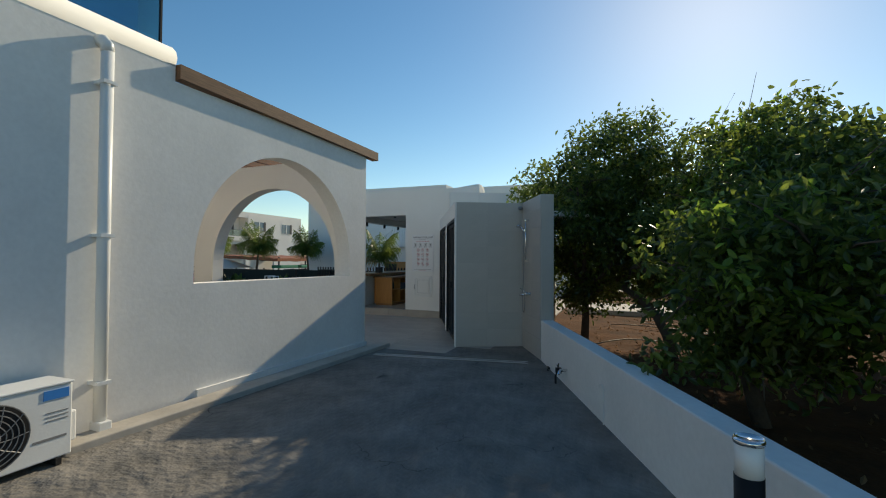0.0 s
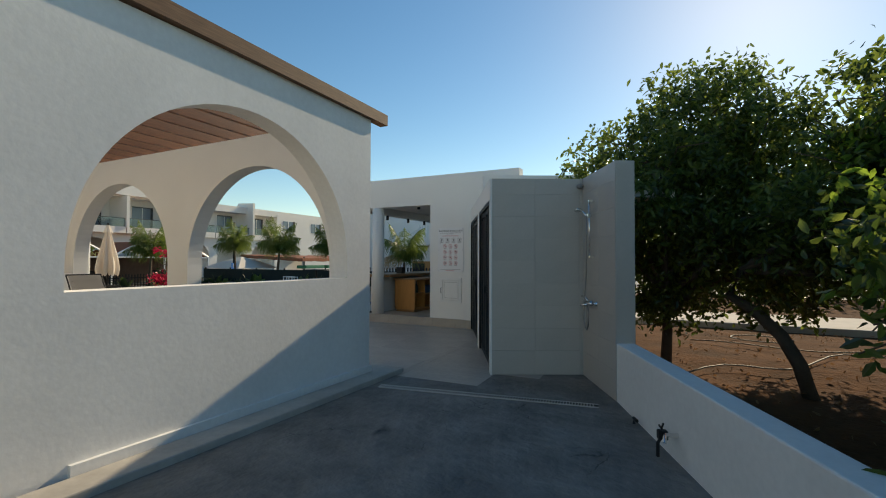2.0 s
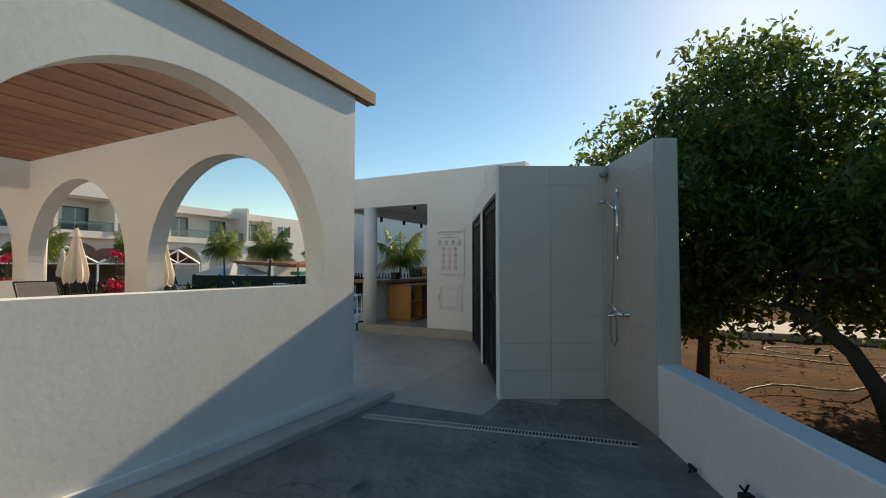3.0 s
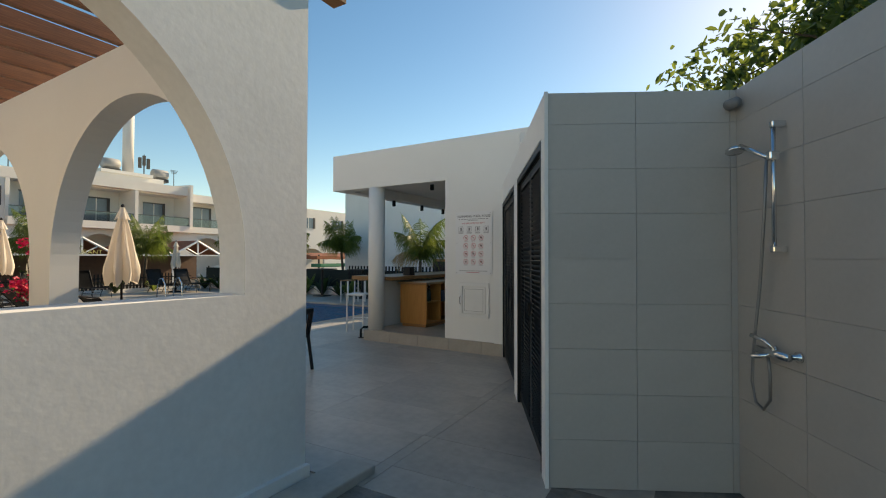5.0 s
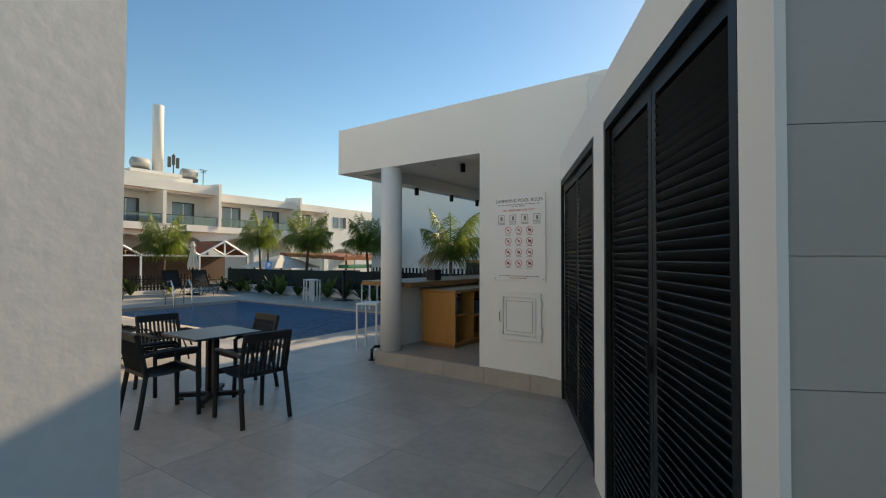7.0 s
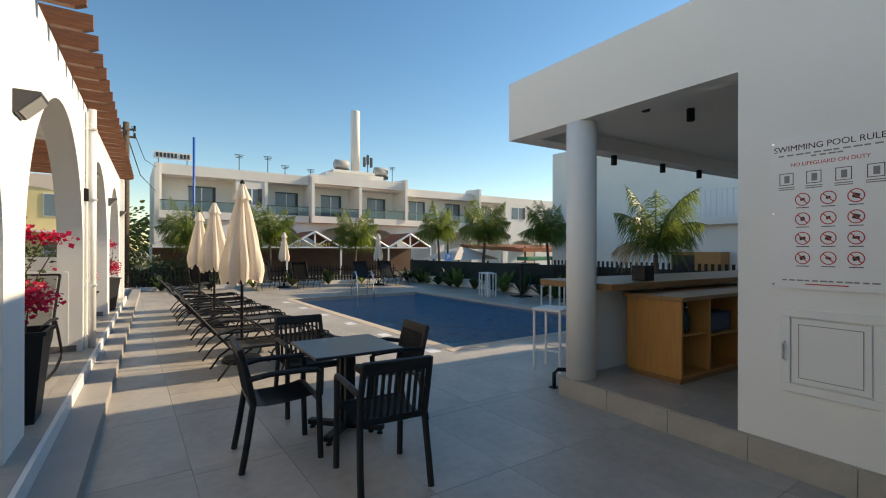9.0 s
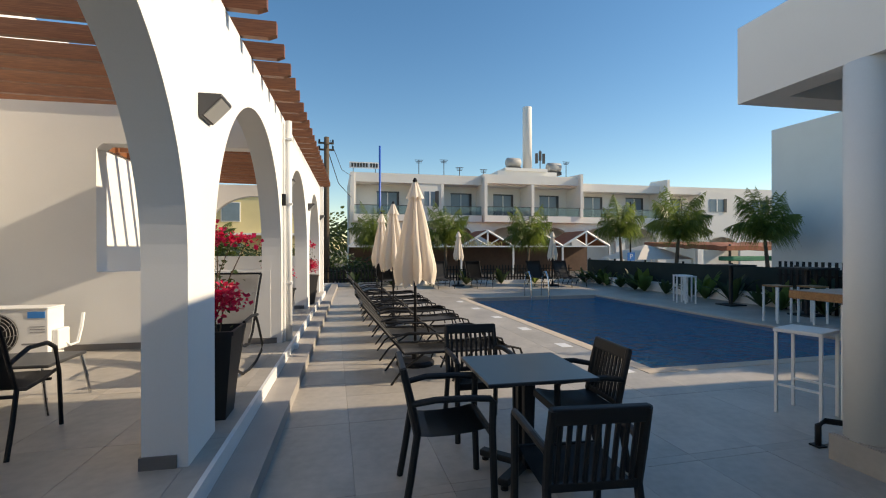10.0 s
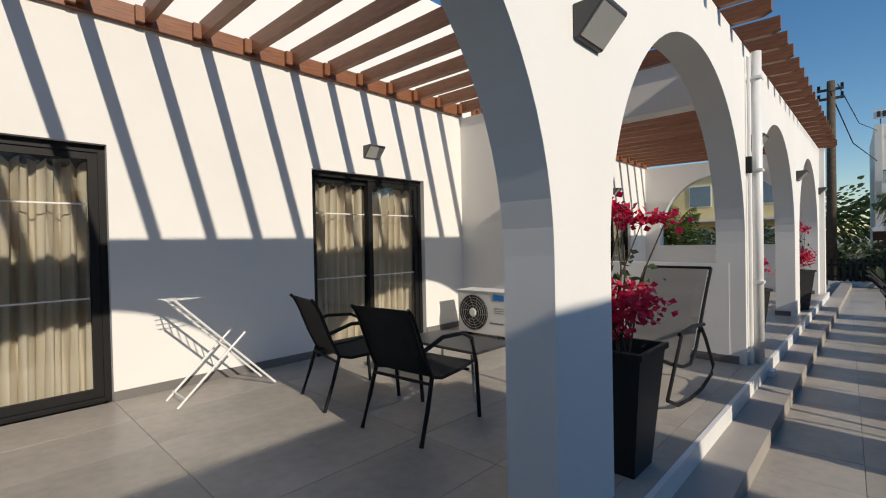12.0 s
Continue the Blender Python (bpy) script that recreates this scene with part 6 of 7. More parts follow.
def planter(at, seed, h=0.64):
    rnd = random.Random(seed)
    t = thing("potted_bougainvillea", at, "tall black tapered pot with red flowering bougainvillea", "plant", "potted bougainvilleas")
    bm = bmesh.new()
    prof = [(0.125, 0.0), (0.185, h), (0.20, h), (0.20, h + 0.03), (0.175, h + 0.03), (0.165, h - 0.05)]
    rings = [[bm.verts.new((sx * r, sy * r, z)) for sx, sy in ((-1, -1), (1, -1), (1, 1), (-1, 1))] for r, z in prof]
    for p, q in zip(rings, rings[1:]):
        for k in range(4):
            bm.faces.new((p[k], p[(k + 1) % 4], q[(k + 1) % 4], q[k]))
    bm.faces.new(rings[0][::-1])
    bm.faces.new(rings[-1])
    part("pot", bm, M_BLACKPLASTIC, t)
    stems, fl, lv = bmesh.new(), bmesh.new(), bmesh.new()
    ends = [(0.02, 0.04, 1.42), (-0.10, -0.05, 1.44), (-0.02, 0.26, 1.36), (0.05, 0.16, 1.35), (0.0, 0.02, 1.36), (0.1, 0.10, 0.93), (-0.1, 0.08, 0.90), (0.03, -0.10, 0.96), (0.10, -0.02, 0.84)]
    for e in ends:
        e = Vector(e)
        b0 = Vector((rnd.uniform(-0.05, 0.05), rnd.uniform(-0.05, 0.05), h - 0.06))
        mid = (b0 + e) / 2 + Vector((rnd.uniform(-0.06, 0.06), rnd.uniform(-0.06, 0.06), 0.08))
        tube(stems, [b0, mid, e], 0.007, 5, True, 0.003)
        leaf_cards(lv, mid, 0.12, 8, 0.055, rnd)
        big = 0.14 if e.z < 1.1 else 0.075
        leaf_cards(fl, e, big, 130 if e.z < 1.1 else 34, 0.045, rnd, 0.7, 0.9)
    tagged(part("stems", stems, M_BARK, t), kind="stuff")
    tagged(part("leaves", lv, M_HEDGE, t), kind="stuff")
    tagged(part("flower_mass", fl, M_FLOWER, t), "crimson papery flowers", kind="stuff")
    return t

pl = planter((-8.70, 6.83, FZ), 3)
copy_thing(pl, pose(-12.3, 6.75, FZ, 0, 0, 140))
copy_thing(pl, pose(-15.9, 6.85, FZ, 0, 0, 60))

# ---- plants ----
def leaves_mesh(name, pts, size, rnd, material, parent, wide=0.45, droop=-0.3):
    """Many folded leaves at the given places, as one mesh."""
    n = len(pts)
    P = np.array(pts)
    rs = np.random.RandomState(rnd)
    U = np.column_stack((rs.uniform(-1, 1, n), rs.uniform(-1, 1, n), rs.uniform(-1, 0.7, n) + droop))
    U /= np.linalg.norm(U, axis=1)[:, None]
    R = rs.normal(size=(n, 3))
    V = np.cross(U, R)
    V /= np.linalg.norm(V, axis=1)[:, None]
    W = np.cross(U, V)
    S = (size * rs.uniform(0.6, 1.3, n))[:, None]
    A, B, C, D, E, F = P, P + (U * 0.35 + V * wide * 0.5 + W * 0.1) * S, P + (U * 0.75 + V * wide * 0.38 + W * 0.06) * S, P + U * S, P + (U * 0.75 - V * wide * 0.38 + W * 0.06) * S, P + (U * 0.35 - V * wide * 0.5 + W * 0.1) * S
    verts = np.stack((A, B, C, D, E, F), 1).reshape(-1, 3)
    i = np.arange(n) * 6
    faces = np.concatenate((np.stack((i, i + 1, i + 2, i + 3), 1), np.stack((i, i + 3, i + 4, i + 5), 1)))
    me = bpy.data.meshes.new(name)
    me.from_pydata(verts.tolist(), [], faces.tolist())
    me.materials.append(material)
    ob = new(name, me)
    ob.parent = parent
    return ob


def citrus(name, at, trunk, lobes, n, size, seed, label, young=0):
    """A citrus tree: leaning trunk, limbs to each lobe, and leaves in clumps on the lobes' shells."""
    rnd = random.Random(seed)
    t = thing(name, at, label, "tree", "citrus trees")
    bm = bmesh.new()
    pts = [Vector(p) for p in trunk]
    tube(bm, pts, 0.085, 10, True, 0.055)
    fork = pts[-1]
    twigs = []
    for c, r in lobes:
        c = Vector(c)
        mid = fork.lerp(c, 0.5) + Vector((rnd.uniform(-0.2, 0.2), rnd.uniform(-0.2, 0.2), -0.1))
        tube(bm, [fork, mid, c], 0.05, 7, True, 0.018)
        for k in range(7):
            d = Vector((rnd.gauss(0, 1), rnd.gauss(0, 1), rnd.gauss(0, 0.8))).normalized()
            e = c + d * r * 0.9
            tube(bm, [c.lerp(mid, rnd.uniform(0, 0.5)), c + d * r * 0.4 + Vector((0, 0, 0.05)), e], 0.016, 5, True, 0.005)
    part("trunk", bm, M_BARK, t, "dark branching trunk", True)
    extra = []
    for c, r in lobes:
        for _ in range(4):
            d = Vector((rnd.gauss(0, 1), rnd.gauss(0, 1), rnd.gauss(0, 0.8))).normalized()
            extra.append((Vector(c) + d * r * rnd.uniform(0.75, 1.08), r * rnd.uniform(0.24, 0.42)))
    lobes = [(c, r * 0.86) for c, r in lobes] + extra
    places, bright = [], []
    tot = sum(r ** 2 for _, r in lobes)
    for c, r in lobes:
        clumps = int(n / 22 * r * r / tot)
        for k in range(clumps):
            d = Vector((rnd.gauss(0, 1), rnd.gauss(0, 1), rnd.gauss(0, 0.9))).normalized()
            f = rnd.random() ** 0.35
            p = Vector(c) + d * r * f * (0.85 + 0.3 * noise.noise(d * 2.2 + Vector(c)))
            if p.z + at[2] < 0.45:
                continue
            tgt = bright if (young and f > 0.85 and rnd.random() < young) else places
            for _ in range(22):
                tgt.append(p + Vector((rnd.gauss(0, 1), rnd.gauss(0, 1), rnd.gauss(0, 0.8))) * 0.11)
    tagged(leaves_mesh("crown", places, size, seed, M_CITRUS, t), kind="stuff")
    if bright:
        tagged(leaves_mesh("young_growth", bright, size * 1.1, seed + 1, M_YOUNG, t), kind="stuff")
    return t


def twig(parent, pts, seed):
    """A bare shoot that rises above a crown."""
    part("bare_twig", tubed(pts, 0.008, 5, 0.003), M_BARK, parent)


t1 = citrus("citrus_tree", (-0.95, 9.55, 0), [(0, 0, -0.1), (0.03, 0, 0.5), (0.0, 0.05, 1.05)],
            [((0.0, 0.1, 2.5), 1.35), ((1.1, 0.6, 2.8), 1.45), ((-0.85, 0.9, 2.5), 1.1), ((0.4, 0.9, 3.6), 1.15), ((1.2, 1.1, 3.7), 1.1), ((0.7, -0.35, 1.75), 0.95), ((-0.3, 0.8, 1.45), 0.8), ((-0.1, -0.3, 3.0), 0.95), ((0.25, 0.0, 1.0), 0.6), ((-0.2, 0.35, 0.9), 0.5), ((1.3, 0.2, 1.5), 0.8), ((0.9, 0.9, 1.5), 0.75), ((0.2, 1.2, 1.45), 0.7), ((1.7, 1.0, 1.5), 0.8), ((-1.0, 0.5, 3.1), 0.7), ((0.3, 0.5, 2.0), 1.0), ((1.3, 0.7, 2.2), 1.0)], 42000, 0.10, 11, "large dark green citrus tree behind the shower wall")
t2 = citrus("citrus_tree", (0.75, 8.45, 0), [(-0.16, 0.2, -0.1), (-0.26, 0.25, 0.3), (-0.42, 0.32, 0.62), (-0.68, 0.4, 0.90), (-0.95, 0.45, 1.08), (-0.8, 0.4, 1.4)],
            [((0.6, 0.0, 2.3), 1.25), ((1.5, 0.5, 2.9), 1.4), ((-0.1, -0.1, 1.95), 0.9), ((1.2, -0.8, 2.6), 1.1), ((1.7, -0.3, 1.5), 1.0), ((0.9, 0.1, 3.2), 1.0), ((2.4, 0.2, 2.4), 1.2), ((0.5, 0.5, 2.6), 1.1), ((1.2, 0.2, 2.0), 0.9)], 30000, 0.10, 12, "dark green citrus tree with a leaning trunk", 0.09)
t3 = citrus("citrus_tree", (1.08, 5.35, 0), [(0.1, 0, -0.1), (0.0, 0.05, 0.35), (-0.05, 0.0, 0.6)],
            [((0.0, 0.0, 1.75), 0.95), ((0.65, 0.5, 2.1), 1.05), ((-0.40, -0.35, 1.30), 0.75), ((0.45, -0.7, 1.6), 0.9), ((0.1, 0.5, 1.05), 0.8), ((0.9, -0.1, 1.0), 0.9), ((0.0, -0.4, 0.75), 0.6), ((-0.25, 0.75, 1.5), 0.7)], 15000, 0.105, 13, "citrus bush with glossy leaves beside the low wall", 0.22)
t4 = citrus("citrus_tree", (3.1, 7.2, 0), [(0, 0, -0.1), (0.05, 0, 0.6), (0, 0.1, 1.1)],
            [((0, 0, 2.5), 1.45), ((0.8, -0.6, 2.6), 1.3), ((0.6, 0.9, 2.7), 1.3), ((-0.2, -1.0, 1.8), 1.0), ((0.2, 0.2, 1.3), 1.0)], 18000, 0.11, 14, "dark green citrus tree deeper in the garden", 0.05)
t5 = citrus("citrus_tree", (2.6, 11.3, 0), [(0, 0, -0.1), (-0.05, 0, 0.6), (0, 0.1, 1.1)],
            [((0, 0, 2.5), 1.6), ((1.0, -0.6, 2.6), 1.5), ((-1.1, 0.4, 2.5), 1.5), ((0.4, 0.8, 3.2), 1.4)], 15000, 0.12, 15, "dark green citrus tree deeper in the garden")
t6 = citrus("citrus_tree", (2.45, 2.9, 0), [(0, 0, -0.1), (0.05, 0, 0.4), (0, 0.05, 0.7)],
            [((0, 0.3, 1.8), 0.95), ((0.6, 0.5, 2.3), 1.05), ((0.2, -0.6, 1.9), 0.9), ((-0.3, 0.8, 1.3), 0.75), ((0.3, 0.3, 0.9), 0.85)], 16000, 0.105, 16, "citrus bush by the low wall with young shoots", 0.2)
for pts in ([(0.9, 0.4, 3.4), (1.0, 0.3, 4.1), (0.95, 0.2, 4.6)], [(0.8, 0.3, 3.3), (0.6, 0.25, 3.9), (0.7, 0.1, 4.2)]):
    twig(t1, pts, 1)
for pts in ([(1.0, 0.2, 3.3), (0.9, 0.1, 3.9), (1.0, 0.0, 4.5)], [(1.0, 0.2, 3.3), (1.3, 0.1, 3.8), (1.25, 0.0, 4.1)], [(0.5, -0.5, 3.2), (0.45, -0.6, 3.7), (0.6, -0.7, 4.0)]):
    twig(t2, pts, 2)
# overhanging branch
ob_ = thing("overhanging_branch", (2.0, 2.9, 0), "thin overhanging citrus branch with a few leaves", "branch")
part("branch", tubed([(0.9, 0.2, 2.3), (0.4, 0.0, 2.42), (0.12, -0.05, 2.52)], 0.012, 6, 0.004), M_BARK, ob_)
leaves_mesh("leaves", [(0.12 + 0.03 * (k % 6), -0.05 + 0.015 * (k % 4), 2.52 - 0.012 * (k % 6)) for k in range(16)], 0.10, 31, M_CITRUS, ob_)

# fallen petals on the low wall and leaf litter on the soil
litter = []
rnd = random.Random(8)
for _ in range(1100):
    x, y = rnd.uniform(-0.8, 6.5), rnd.uniform(2, 15)
    if x > PAR0.x + 0.35 + (7.36 - y) * 0.436:
        litter.append((x, y, 0.012 + 0.05 * noise.noise((x * 0.7, y * 0.7, 0))))
lo = leaves_mesh("leaf_litter", litter, 0.07, 41, leafy("fallen_leaves", (0.13, 0.075, 0.03), (0.24, 0.15, 0.07), 0.2, 0.8), None)
tagged(lo, "dry fallen leaves scattered over the soil", "leaves", kind="stuff")

# irrigation hoses
def ground_hose(pts, label):
    t = thing("irrigation_hose", (0, 0, 0), label, "hose", "irrigation hoses")
    part("hose", tubed(pts, 0.011, 6), mat("hose_grey", (0.22, 0.19, 0.15), 0.6) if "hose_grey" not in bpy.data.materials else bpy.data.materials["hose_grey"], t, smooth=True)

ground_hose([(-0.7 + 0.25 * k, 8.9 + 0.35 * math.sin(k * 0.9) + 0.25 * k, 0.03) for k in range(22)], "thin grey irrigation hose lying on the soil")
ground_hose([(-0.6 + 0.35 * k, 11.6 + 0.3 * math.sin(k * 0.7 + 1) + 0.05 * k, 0.03) for k in range(20)], "thin grey irrigation hose lying on the soil")
ground_hose([(0.6 + 0.5 * math.cos(a), 12.6 + 0.4 * math.sin(a), 0.035) for a in lin(0, 5.6, 20)], "loosely coiled grey hose on the soil")
structure("garden_path", boxed(-2.0, 24, 14.6, 17.6, -0.3, 0.03, bevel=0.02), M_PATH, "pale concrete path beyond the garden", "pavement")
structure("garden_kerb", boxed(-2.0, 24, 14.4, 14.58, -0.3, 0.10, bevel=0.02), M_PATH, "low concrete kerb along the path", "kerb")


def hedge(name, x0, x1, y0, y1, z1, n, seed, label, size=0.12):
    rs = np.random.RandomState(seed)
    pts = np.column_stack((rs.uniform(x0, x1, n), rs.uniform(y0, y1, n), z1 * rs.uniform(0.02, 1, n) ** 0.8))
    pts[:, 2] *= 0.8 + 0.25 * np.sin(pts[:, 0] * 1.7 + pts[:, 1] * 1.3) + 0.1 * np.sin(pts[:, 1] * 5)
    o = leaves_mesh(name, pts.tolist(), size, seed, M_HEDGE, None)
    return tagged(o, label, "hedge", kind="stuff")

hedge("hedge", -1.5, 26, 24.5, 26.5, 2.7, 9000, 5, "dark green hedge behind the garden path", 0.22)
hedge("hedge", 6.8, 9.0, 1.0, 17.0, 3.0, 9000, 6, "dark green shrubs closing the garden", 0.22)
hedge("far_trees", -60.0, -52.0, -8.0, 8.6, 5.2, 3500, 21, "dark trees far behind the street", 0.55)
hedge("hedge", -26.6, -24.2, 3.0, 9.0, 1.3, 5000, 7, "dark green shrubs by the fence", 0.16)
hedge("hedge", -22.5, -20.3, 3.0, 6.4, 1.7, 4000, 9, "dark green shrubs beyond the far terrace wall", 0.12)


def palm(name, at, trunk_h, spread, seed, label, fronds=16, dry=2, lean=0.0, sag=1.0):
    """A feather palm: slim trunk and arching fronds of many leaflets."""
    rnd = random.Random(seed)
    t = thing(name, at, label, "palm tree", "palms")
    part("trunk", tubed([(0, 0, 0), (lean * 0.3, 0, trunk_h * 0.5), (lean, 0, trunk_h)], 0.036 * spread, 10, 0.026 * spread), M_BARK, t, "", True)
    head = Vector((lean, 0, trunk_h))
    for k in range(fronds):
        a = math.pi + 2 * math.pi * k / fronds + rnd.uniform(-0.3, 0.3)
        up = 1.52 - 0.62 * ((k * 7) % fronds) / fronds + rnd.uniform(-0.07, 0.07)
        is_dry = k < dry
        if is_dry:
            up = 0.80
        droop = sag * (0.22 + 0.85 * (1.52 - up) / 0.62)
        L = spread * rnd.uniform(0.85, 1.1) * (1.15 - 0.35 * (1.52 - up) / 0.62)
        spine = []
        for j in range(13):
            f = j / 12
            h = L * (0.85 * math.cos(up) * f + 0.26 * f * f)
            z = L * (math.sin(up) * f - droop * f ** 2.6)
            spine.append(head + Vector((h * math.cos(a), h * math.sin(a), z)))
        bm = bmesh.new()
        tube(bm, spine, 0.012 * spread, 5, False, 0.003)
        for j in range(1, 12):
            d = (spine[j + 1] - spine[j]).normalized()
            side = d.cross(Vector((0, 0, 1)))
            side = side.normalized() if side.length > 0.01 else Vector((1, 0, 0))
            for m in range(5):
                q = spine[j].lerp(spine[j + 1], m / 5)
                ll = spread * 0.32 * math.sin(math.pi * min(1, (j + m / 4) / 12 * 0.9 + 0.12)) * rnd.uniform(0.8, 1.1)
                for s in (-1, 1):
                    dirn = (side * s * 0.5 + d * 0.6 + Vector((0, 0, rnd.uniform(-1.1, -0.15)))).normalized()
                    e = q + dirn * ll * 0.6 + Vector((0, 0, -0.04 * ll))
                    g = q + dirn * ll + Vector((0, 0, -0.55 * ll))
                    w = d * 0.005 * spread
                    v = [bm.verts.new(p) for p in (q - w, q + w, e + w, g, e - w)]
                    bm.faces.new(v)
        part("frond", bm, M_DRYPALM if is_dry else M_PALM, t)
    return t

for i, (x, y, h, sp) in enumerate(((-24.28, 8.78, 1.49, 1.67), (-24.33, 11.84, 1.58, 1.84), (-24.32, 15.55, 1.48, 1.83), (-21.99, 18.74, 1.84, 1.66), (-19.64, 19.39, 1.68, 1.94), (-16.79, 20.42, 1.61, 1.7), (-21.52, 3.19, 1.16, 1.43))):
    palm("palm_tree", (x, y, -0.05), h + 0.15, sp * 1.12, 50 + i, "young feather palm by the pool fence", 17, 0, 0.15 * (-1) ** i, 0.72)
palm("palm_tree", (-9.89, 16.46, -0.05), 1.45, 1.75, 77, "young palm with one dry frond beyond the bar counter", 13, 1, 0.0, 0.62)


def cordyline(at, s, seed):
    rnd = random.Random(seed)
    t = thing("broadleaf_shrub", at, "low broad-leaved green shrub along the deck", "shrub", "deck shrubs")
    bm = bmesh.new()
    for k in range(13):
        a, up, L = rnd.uniform(0, 6.283), rnd.uniform(0.6, 1.4), s * rnd.uniform(0.7, 1.1)
        o = Vector((math.cos(a), math.sin(a), 0))
        sd = Vector((-math.sin(a), math.cos(a), 0))
        prev = None
        for j in range(6):
            f = j / 5
            c = o * (L * f * math.cos(up) + 0.03) + Vector((0, 0, L * (math.sin(up) * f - 0.25 * f ** 3) + 0.02))
            w = 0.10 * s * math.sin(math.pi * (0.12 + 0.88 * f)) + 0.004
            cur = [bm.verts.new(c - sd * w), bm.verts.new(c + Vector((0, 0, -0.02))), bm.verts.new(c + sd * w)]
            if prev:
                bm.faces.new((prev[0], prev[1], cur[1], cur[0]))
                bm.faces.new((prev[1], prev[2], cur[2], cur[1]))
            prev = cur
    part("leaves", bm, M_HEDGE if seed % 3 else M_PALM, t, "", True)
    return t

for i in range(14):
    cordyline(turned(0.89, pose(-25.6 + 0.95 * i + 0.2 * math.sin(i * 2.1), 19.75 + 0.1 * math.sin(i), 0)), 1.05 + 0.25 * math.sin(i * 1.7), 100 + i)
for i in range(6):
    cordyline(turned(0.883, pose(-26.2, 8.6 + 1.75 * i, 0)), 0.95 + 0.2 * math.sin(i * 2.3), 130 + i)

# ---- tiles: wall and floor pieces ----
def tile_mesh(name, w, d, t, material, bevel=0.003):
    bm = boxed(0, w, 0, d, -t, 0)
    me = bpy.data.meshes.new(name)
    bm.to_mesh(me)
    bm.free()
    me.materials.append(material)
    return me


def lay(parent_name, label, rects, tw, td, origin, z, thick, category="floor", near=None, gap=0.003, material=None):
    """Tiles over rectangles (x0, x1, y0, y1), cut at their edges. Those inside near are objects, the rest one mesh."""
    base = tagged(new(parent_name), label, category, kind="structure")
    cache, rest_v, rest_f, count = {}, [], [], 0
    for x0, x1, y0, y1 in rects:
        i0, i1 = math.floor((x0 - origin[0]) / tw), math.ceil((x1 - origin[0]) / tw)
        j0, j1 = math.floor((y0 - origin[1]) / td), math.ceil((y1 - origin[1]) / td)
        for i in range(i0, i1):
            for j in range(j0, j1):
                a0, a1 = max(x0, origin[0] + i * tw) + gap / 2, min(x1, origin[0] + (i + 1) * tw) - gap / 2
                b0, b1 = max(y0, origin[1] + j * td) + gap / 2, min(y1, origin[1] + (j + 1) * td) - gap / 2
                if a1 - a0 < 0.02 or b1 - b0 < 0.02:
                    continue
                zz = z + random.uniform(-0.0008, 0.0008)
                c = ((a0 + a1) / 2, (b0 + b1) / 2)
                if near and near[0] < c[0] < near[1] and near[2] < c[1] < near[3] and count < 300:
                    key = (round(a1 - a0, 3), round(b1 - b0, 3))
                    if key not in cache:
                        cache[key] = tile_mesh("tile", key[0], key[1], thick, material or M_TILE)
                    o = new("tile", cache[key])
                    o.location = (a0, b0, zz)
                    o.parent = base
                    count += 1
                else:
                    k = len(rest_v)
                    rest_v += [(a0, b0, zz), (a1, b0, zz), (a1, b1, zz), (a0, b1, zz), (a0, b0, zz - thick), (a1, b0, zz - thick), (a1, b1, zz - thick), (a0, b1, zz - thick)]
                    rest_f += [(k, k + 1, k + 2, k + 3), (k, k + 4, k + 5, k + 1), (k + 1, k + 5, k + 6, k + 2), (k + 2, k + 6, k + 7, k + 3), (k + 3, k + 7, k + 4, k)]
    if rest_v:
        me = bpy.data.meshes.new("far_tiles")
        me.from_pydata(rest_v, [], rest_f)
        me.materials.append(material or M_TILE)
        o = new("far_tiles", me)
        o.parent = base
        tagged(o, kind="stuff")
    return base

cw = 0.20   # width of the pool coping
deck = lay("deck_floor", "large grey porcelain tiles round the pool", [(-24.2, px0 - cw, 7.1, 24.0), (px0 - cw, px1 + cw, 7.1, py0 - cw), (px0 - cw, px1 + cw, py1 + cw, 24.0), (px1 + cw, -7.70, 7.1, 24.0), (-7.70, -4.10, 7.1, BY + 0.3)],
    1.2, 0.6, (-4.2, 7.45), 0.0, 0.013, near=(-13.0, -3.0, 7.0, 11.6))
deck.matrix_basis = DECK
lay("terrace_floor", "large grey porcelain tiles on the terrace", [(XEND + 0.25, xw - 0.25, BACK, 7.053), (xw, WX - 0.26, BACK, 7.053)], 1.2, 0.6, (-4.64, 3.313), FZ, 0.011, near=(-12.2, -4.5, 3.0, 7.2))
lay("bar_floor", "dark grey tiles on the raised bar floor", [(-7.59, -5.0, BY - 0.018, 18.9)], 0.6, 0.6, (-7.59, BY - 0.018), 0.192, 0.009, near=(-8, -5, 11, 14))
passage = lay("passage_floor", "grey tiles between the shower and the arcade corner", [(-4.10, -2.4, 7.75, 11.2), (-4.10, -3.0, 7.10, 7.75)], 1.2, 0.6, (-4.2, 7.45), -0.001, 0.012, near=(-6, 0, 6, 12))
passage.matrix_basis = DECK

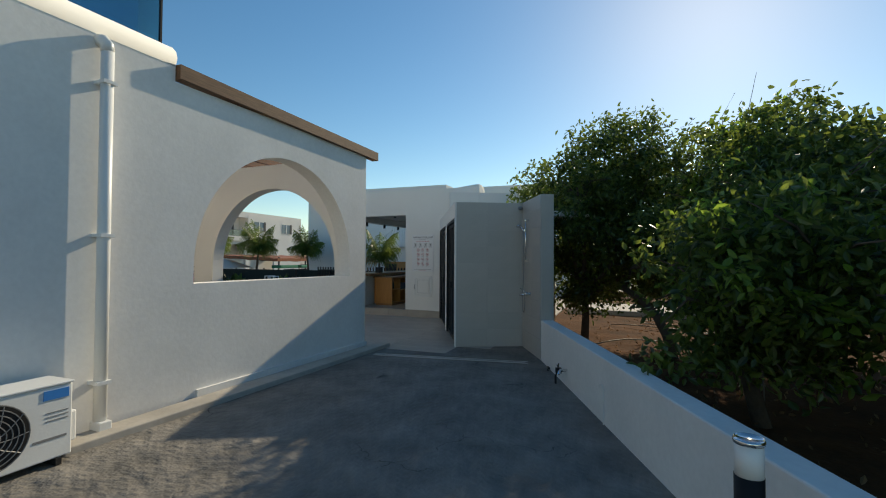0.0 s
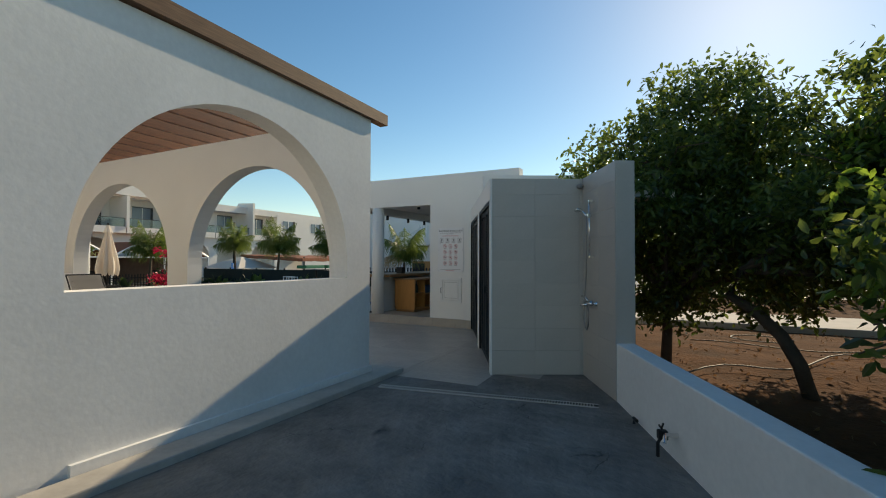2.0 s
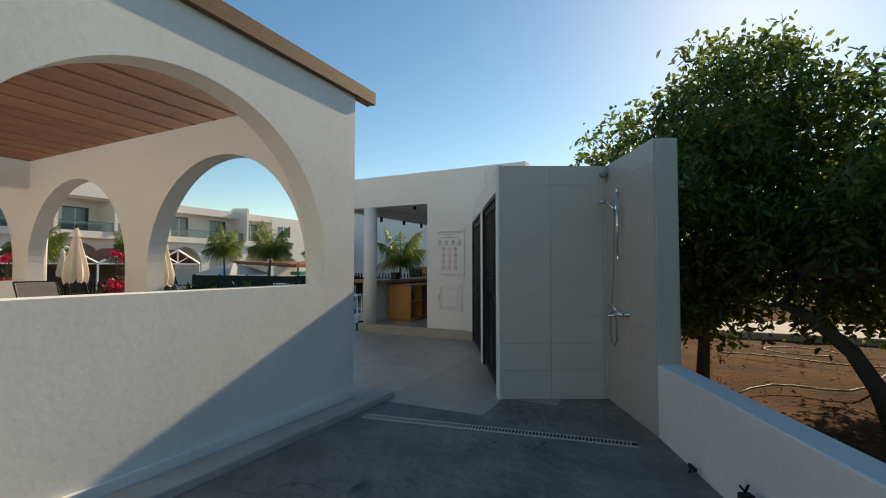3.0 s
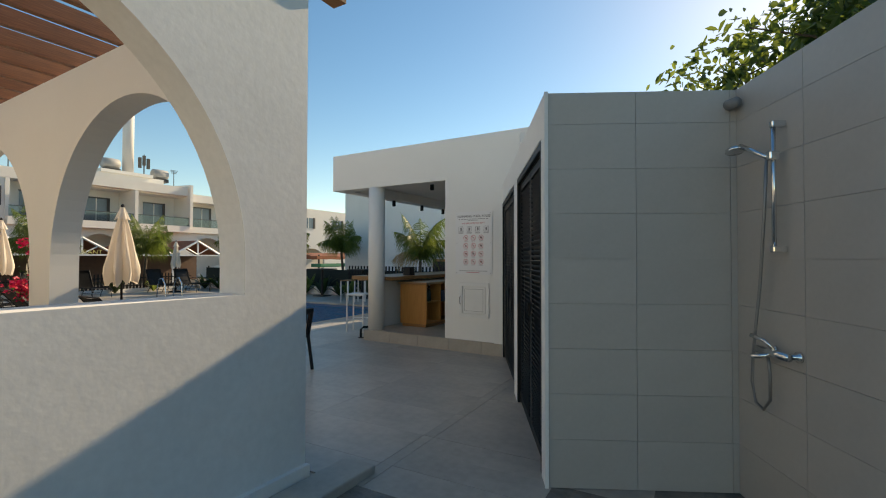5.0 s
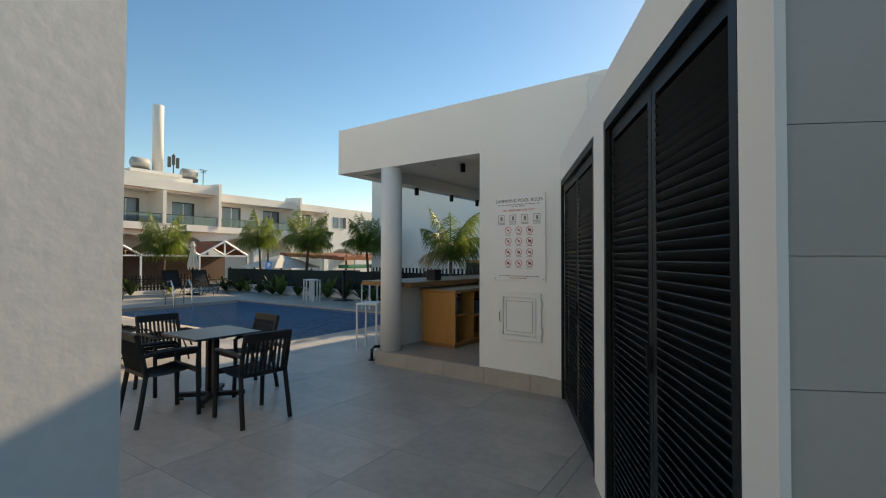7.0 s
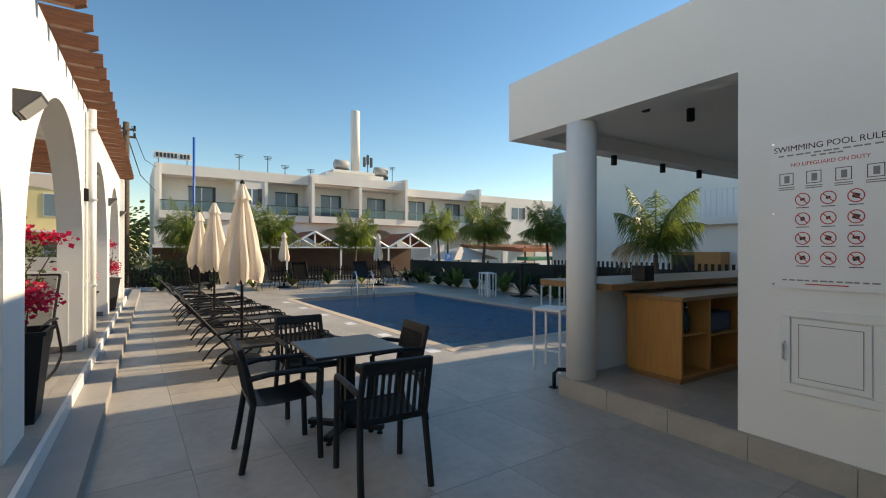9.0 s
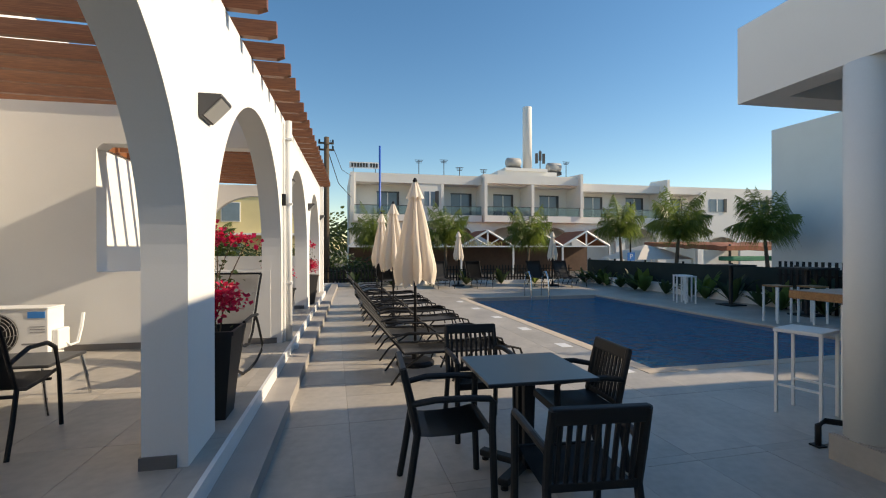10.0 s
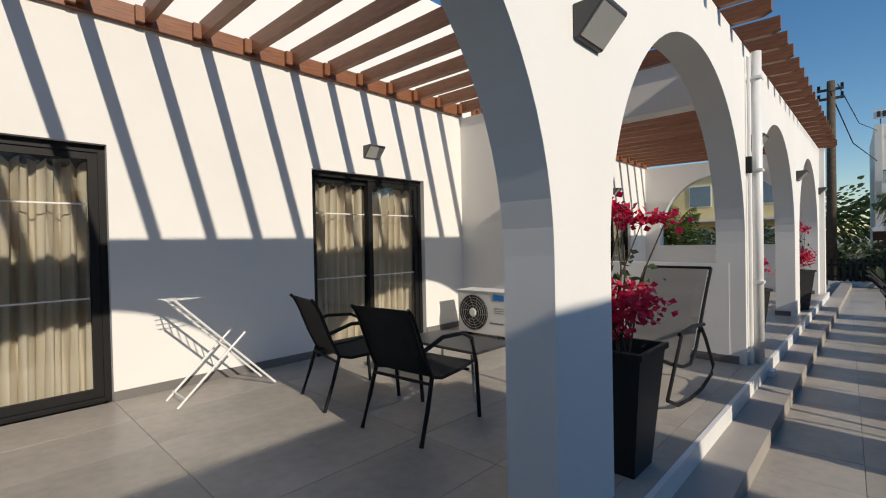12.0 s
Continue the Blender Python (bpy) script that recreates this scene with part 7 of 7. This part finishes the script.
# pool coping pieces
cop = tagged(new("pool_coping"), "beige stone coping round the pool", "coping", kind="structure")
cop.matrix_basis = DECK
cache = {}
def coping_piece(x0, x1, y0, y1):
    key = (round(x1 - x0, 3), round(y1 - y0, 3))
    if key not in cache:
        cache[key] = bpy.data.meshes.new("coping_stone")
        bm = boxed(0, key[0], 0, key[1], -0.04, 0.006, bevel=0.006)
        bm.to_mesh(cache[key])
        bm.free()
        cache[key].materials.append(M_COPING)
    o = new("coping_stone", cache[key])
    o.location = (x0, y0, 0)
    o.parent = cop
n_ = 17
L = (px1 - px0) / n_
for k in range(n_):
    for y in (py0 - cw, py1):
        coping_piece(px0 + k * L + 0.002, px0 + (k + 1) * L - 0.002, y, y + cw)
n_ = 10
L = (py1 - py0 + 2 * cw) / n_
for k in range(n_):
    for x in (px0 - cw, px1):
        coping_piece(x, x + cw, py0 - cw + k * L + 0.002, py0 - cw + (k + 1) * L - 0.002)
for k in range(6):
    x = -17.6 + 1.5 * k
    m_ = tagged(part("depth_marker", boxed(x, x + 0.28, py0 - cw - 0.30, py0 - cw - 0.12, 0.0, 0.004, m=DECK), M_SIGN), "white pool depth marker tile", "marker", "depth markers")
structure("pool_wall", boxed(px0 - 0.015, px1 + 0.015, py1 - 0.005, py1 + 0.01, -1.4, -0.04, m=DECK), mat("pool_mosaic", (0.05, 0.16, 0.30), 0.3, 0.3, 20.0), "blue mosaic pool wall", "wall")

# shower wall tiles
wt = tagged(new("shower_tiles"), "large grey ceramic tiles on the shower walls", "tiles", kind="structure")
cache = {}
def wall_tile(u0, u1, z0, z1, m):
    key = (round(u1 - u0, 3), round(z1 - z0, 3))
    if key not in cache:
        cache[key] = bpy.data.meshes.new("tile")
        bm = boxed(0, key[0], -0.010, 0.0, 0, key[1])
        bm.to_mesh(cache[key])
        bm.free()
        cache[key].materials.append(M_WALLTILE)
    o = new("tile", cache[key])
    o.matrix_basis = m
    o.parent = wt
zs = [0.0] + [0.02 + 0.297 * k for k in range(1, 9)] + [2.608]
for z0, z1 in zip(zs, zs[1:]):
    for u0, u1 in ((0.022, 0.592), (0.595, 1.192), (1.195, 1.243)):
        wall_tile(u0, u1, z0 + 0.001, z1 - 0.001, at_shower(u0, 0.011, z0 + 0.0015))
    for v0, v1 in ((-0.598, -0.002), (-1.137, -0.601)):
        wall_tile(0, v1 - v0, z0 + 0.001, z1 - 0.001, at_shower(1.243, v1, z0 + 0.0015) @ pose(0, 0, 0, 0, 0, -90))
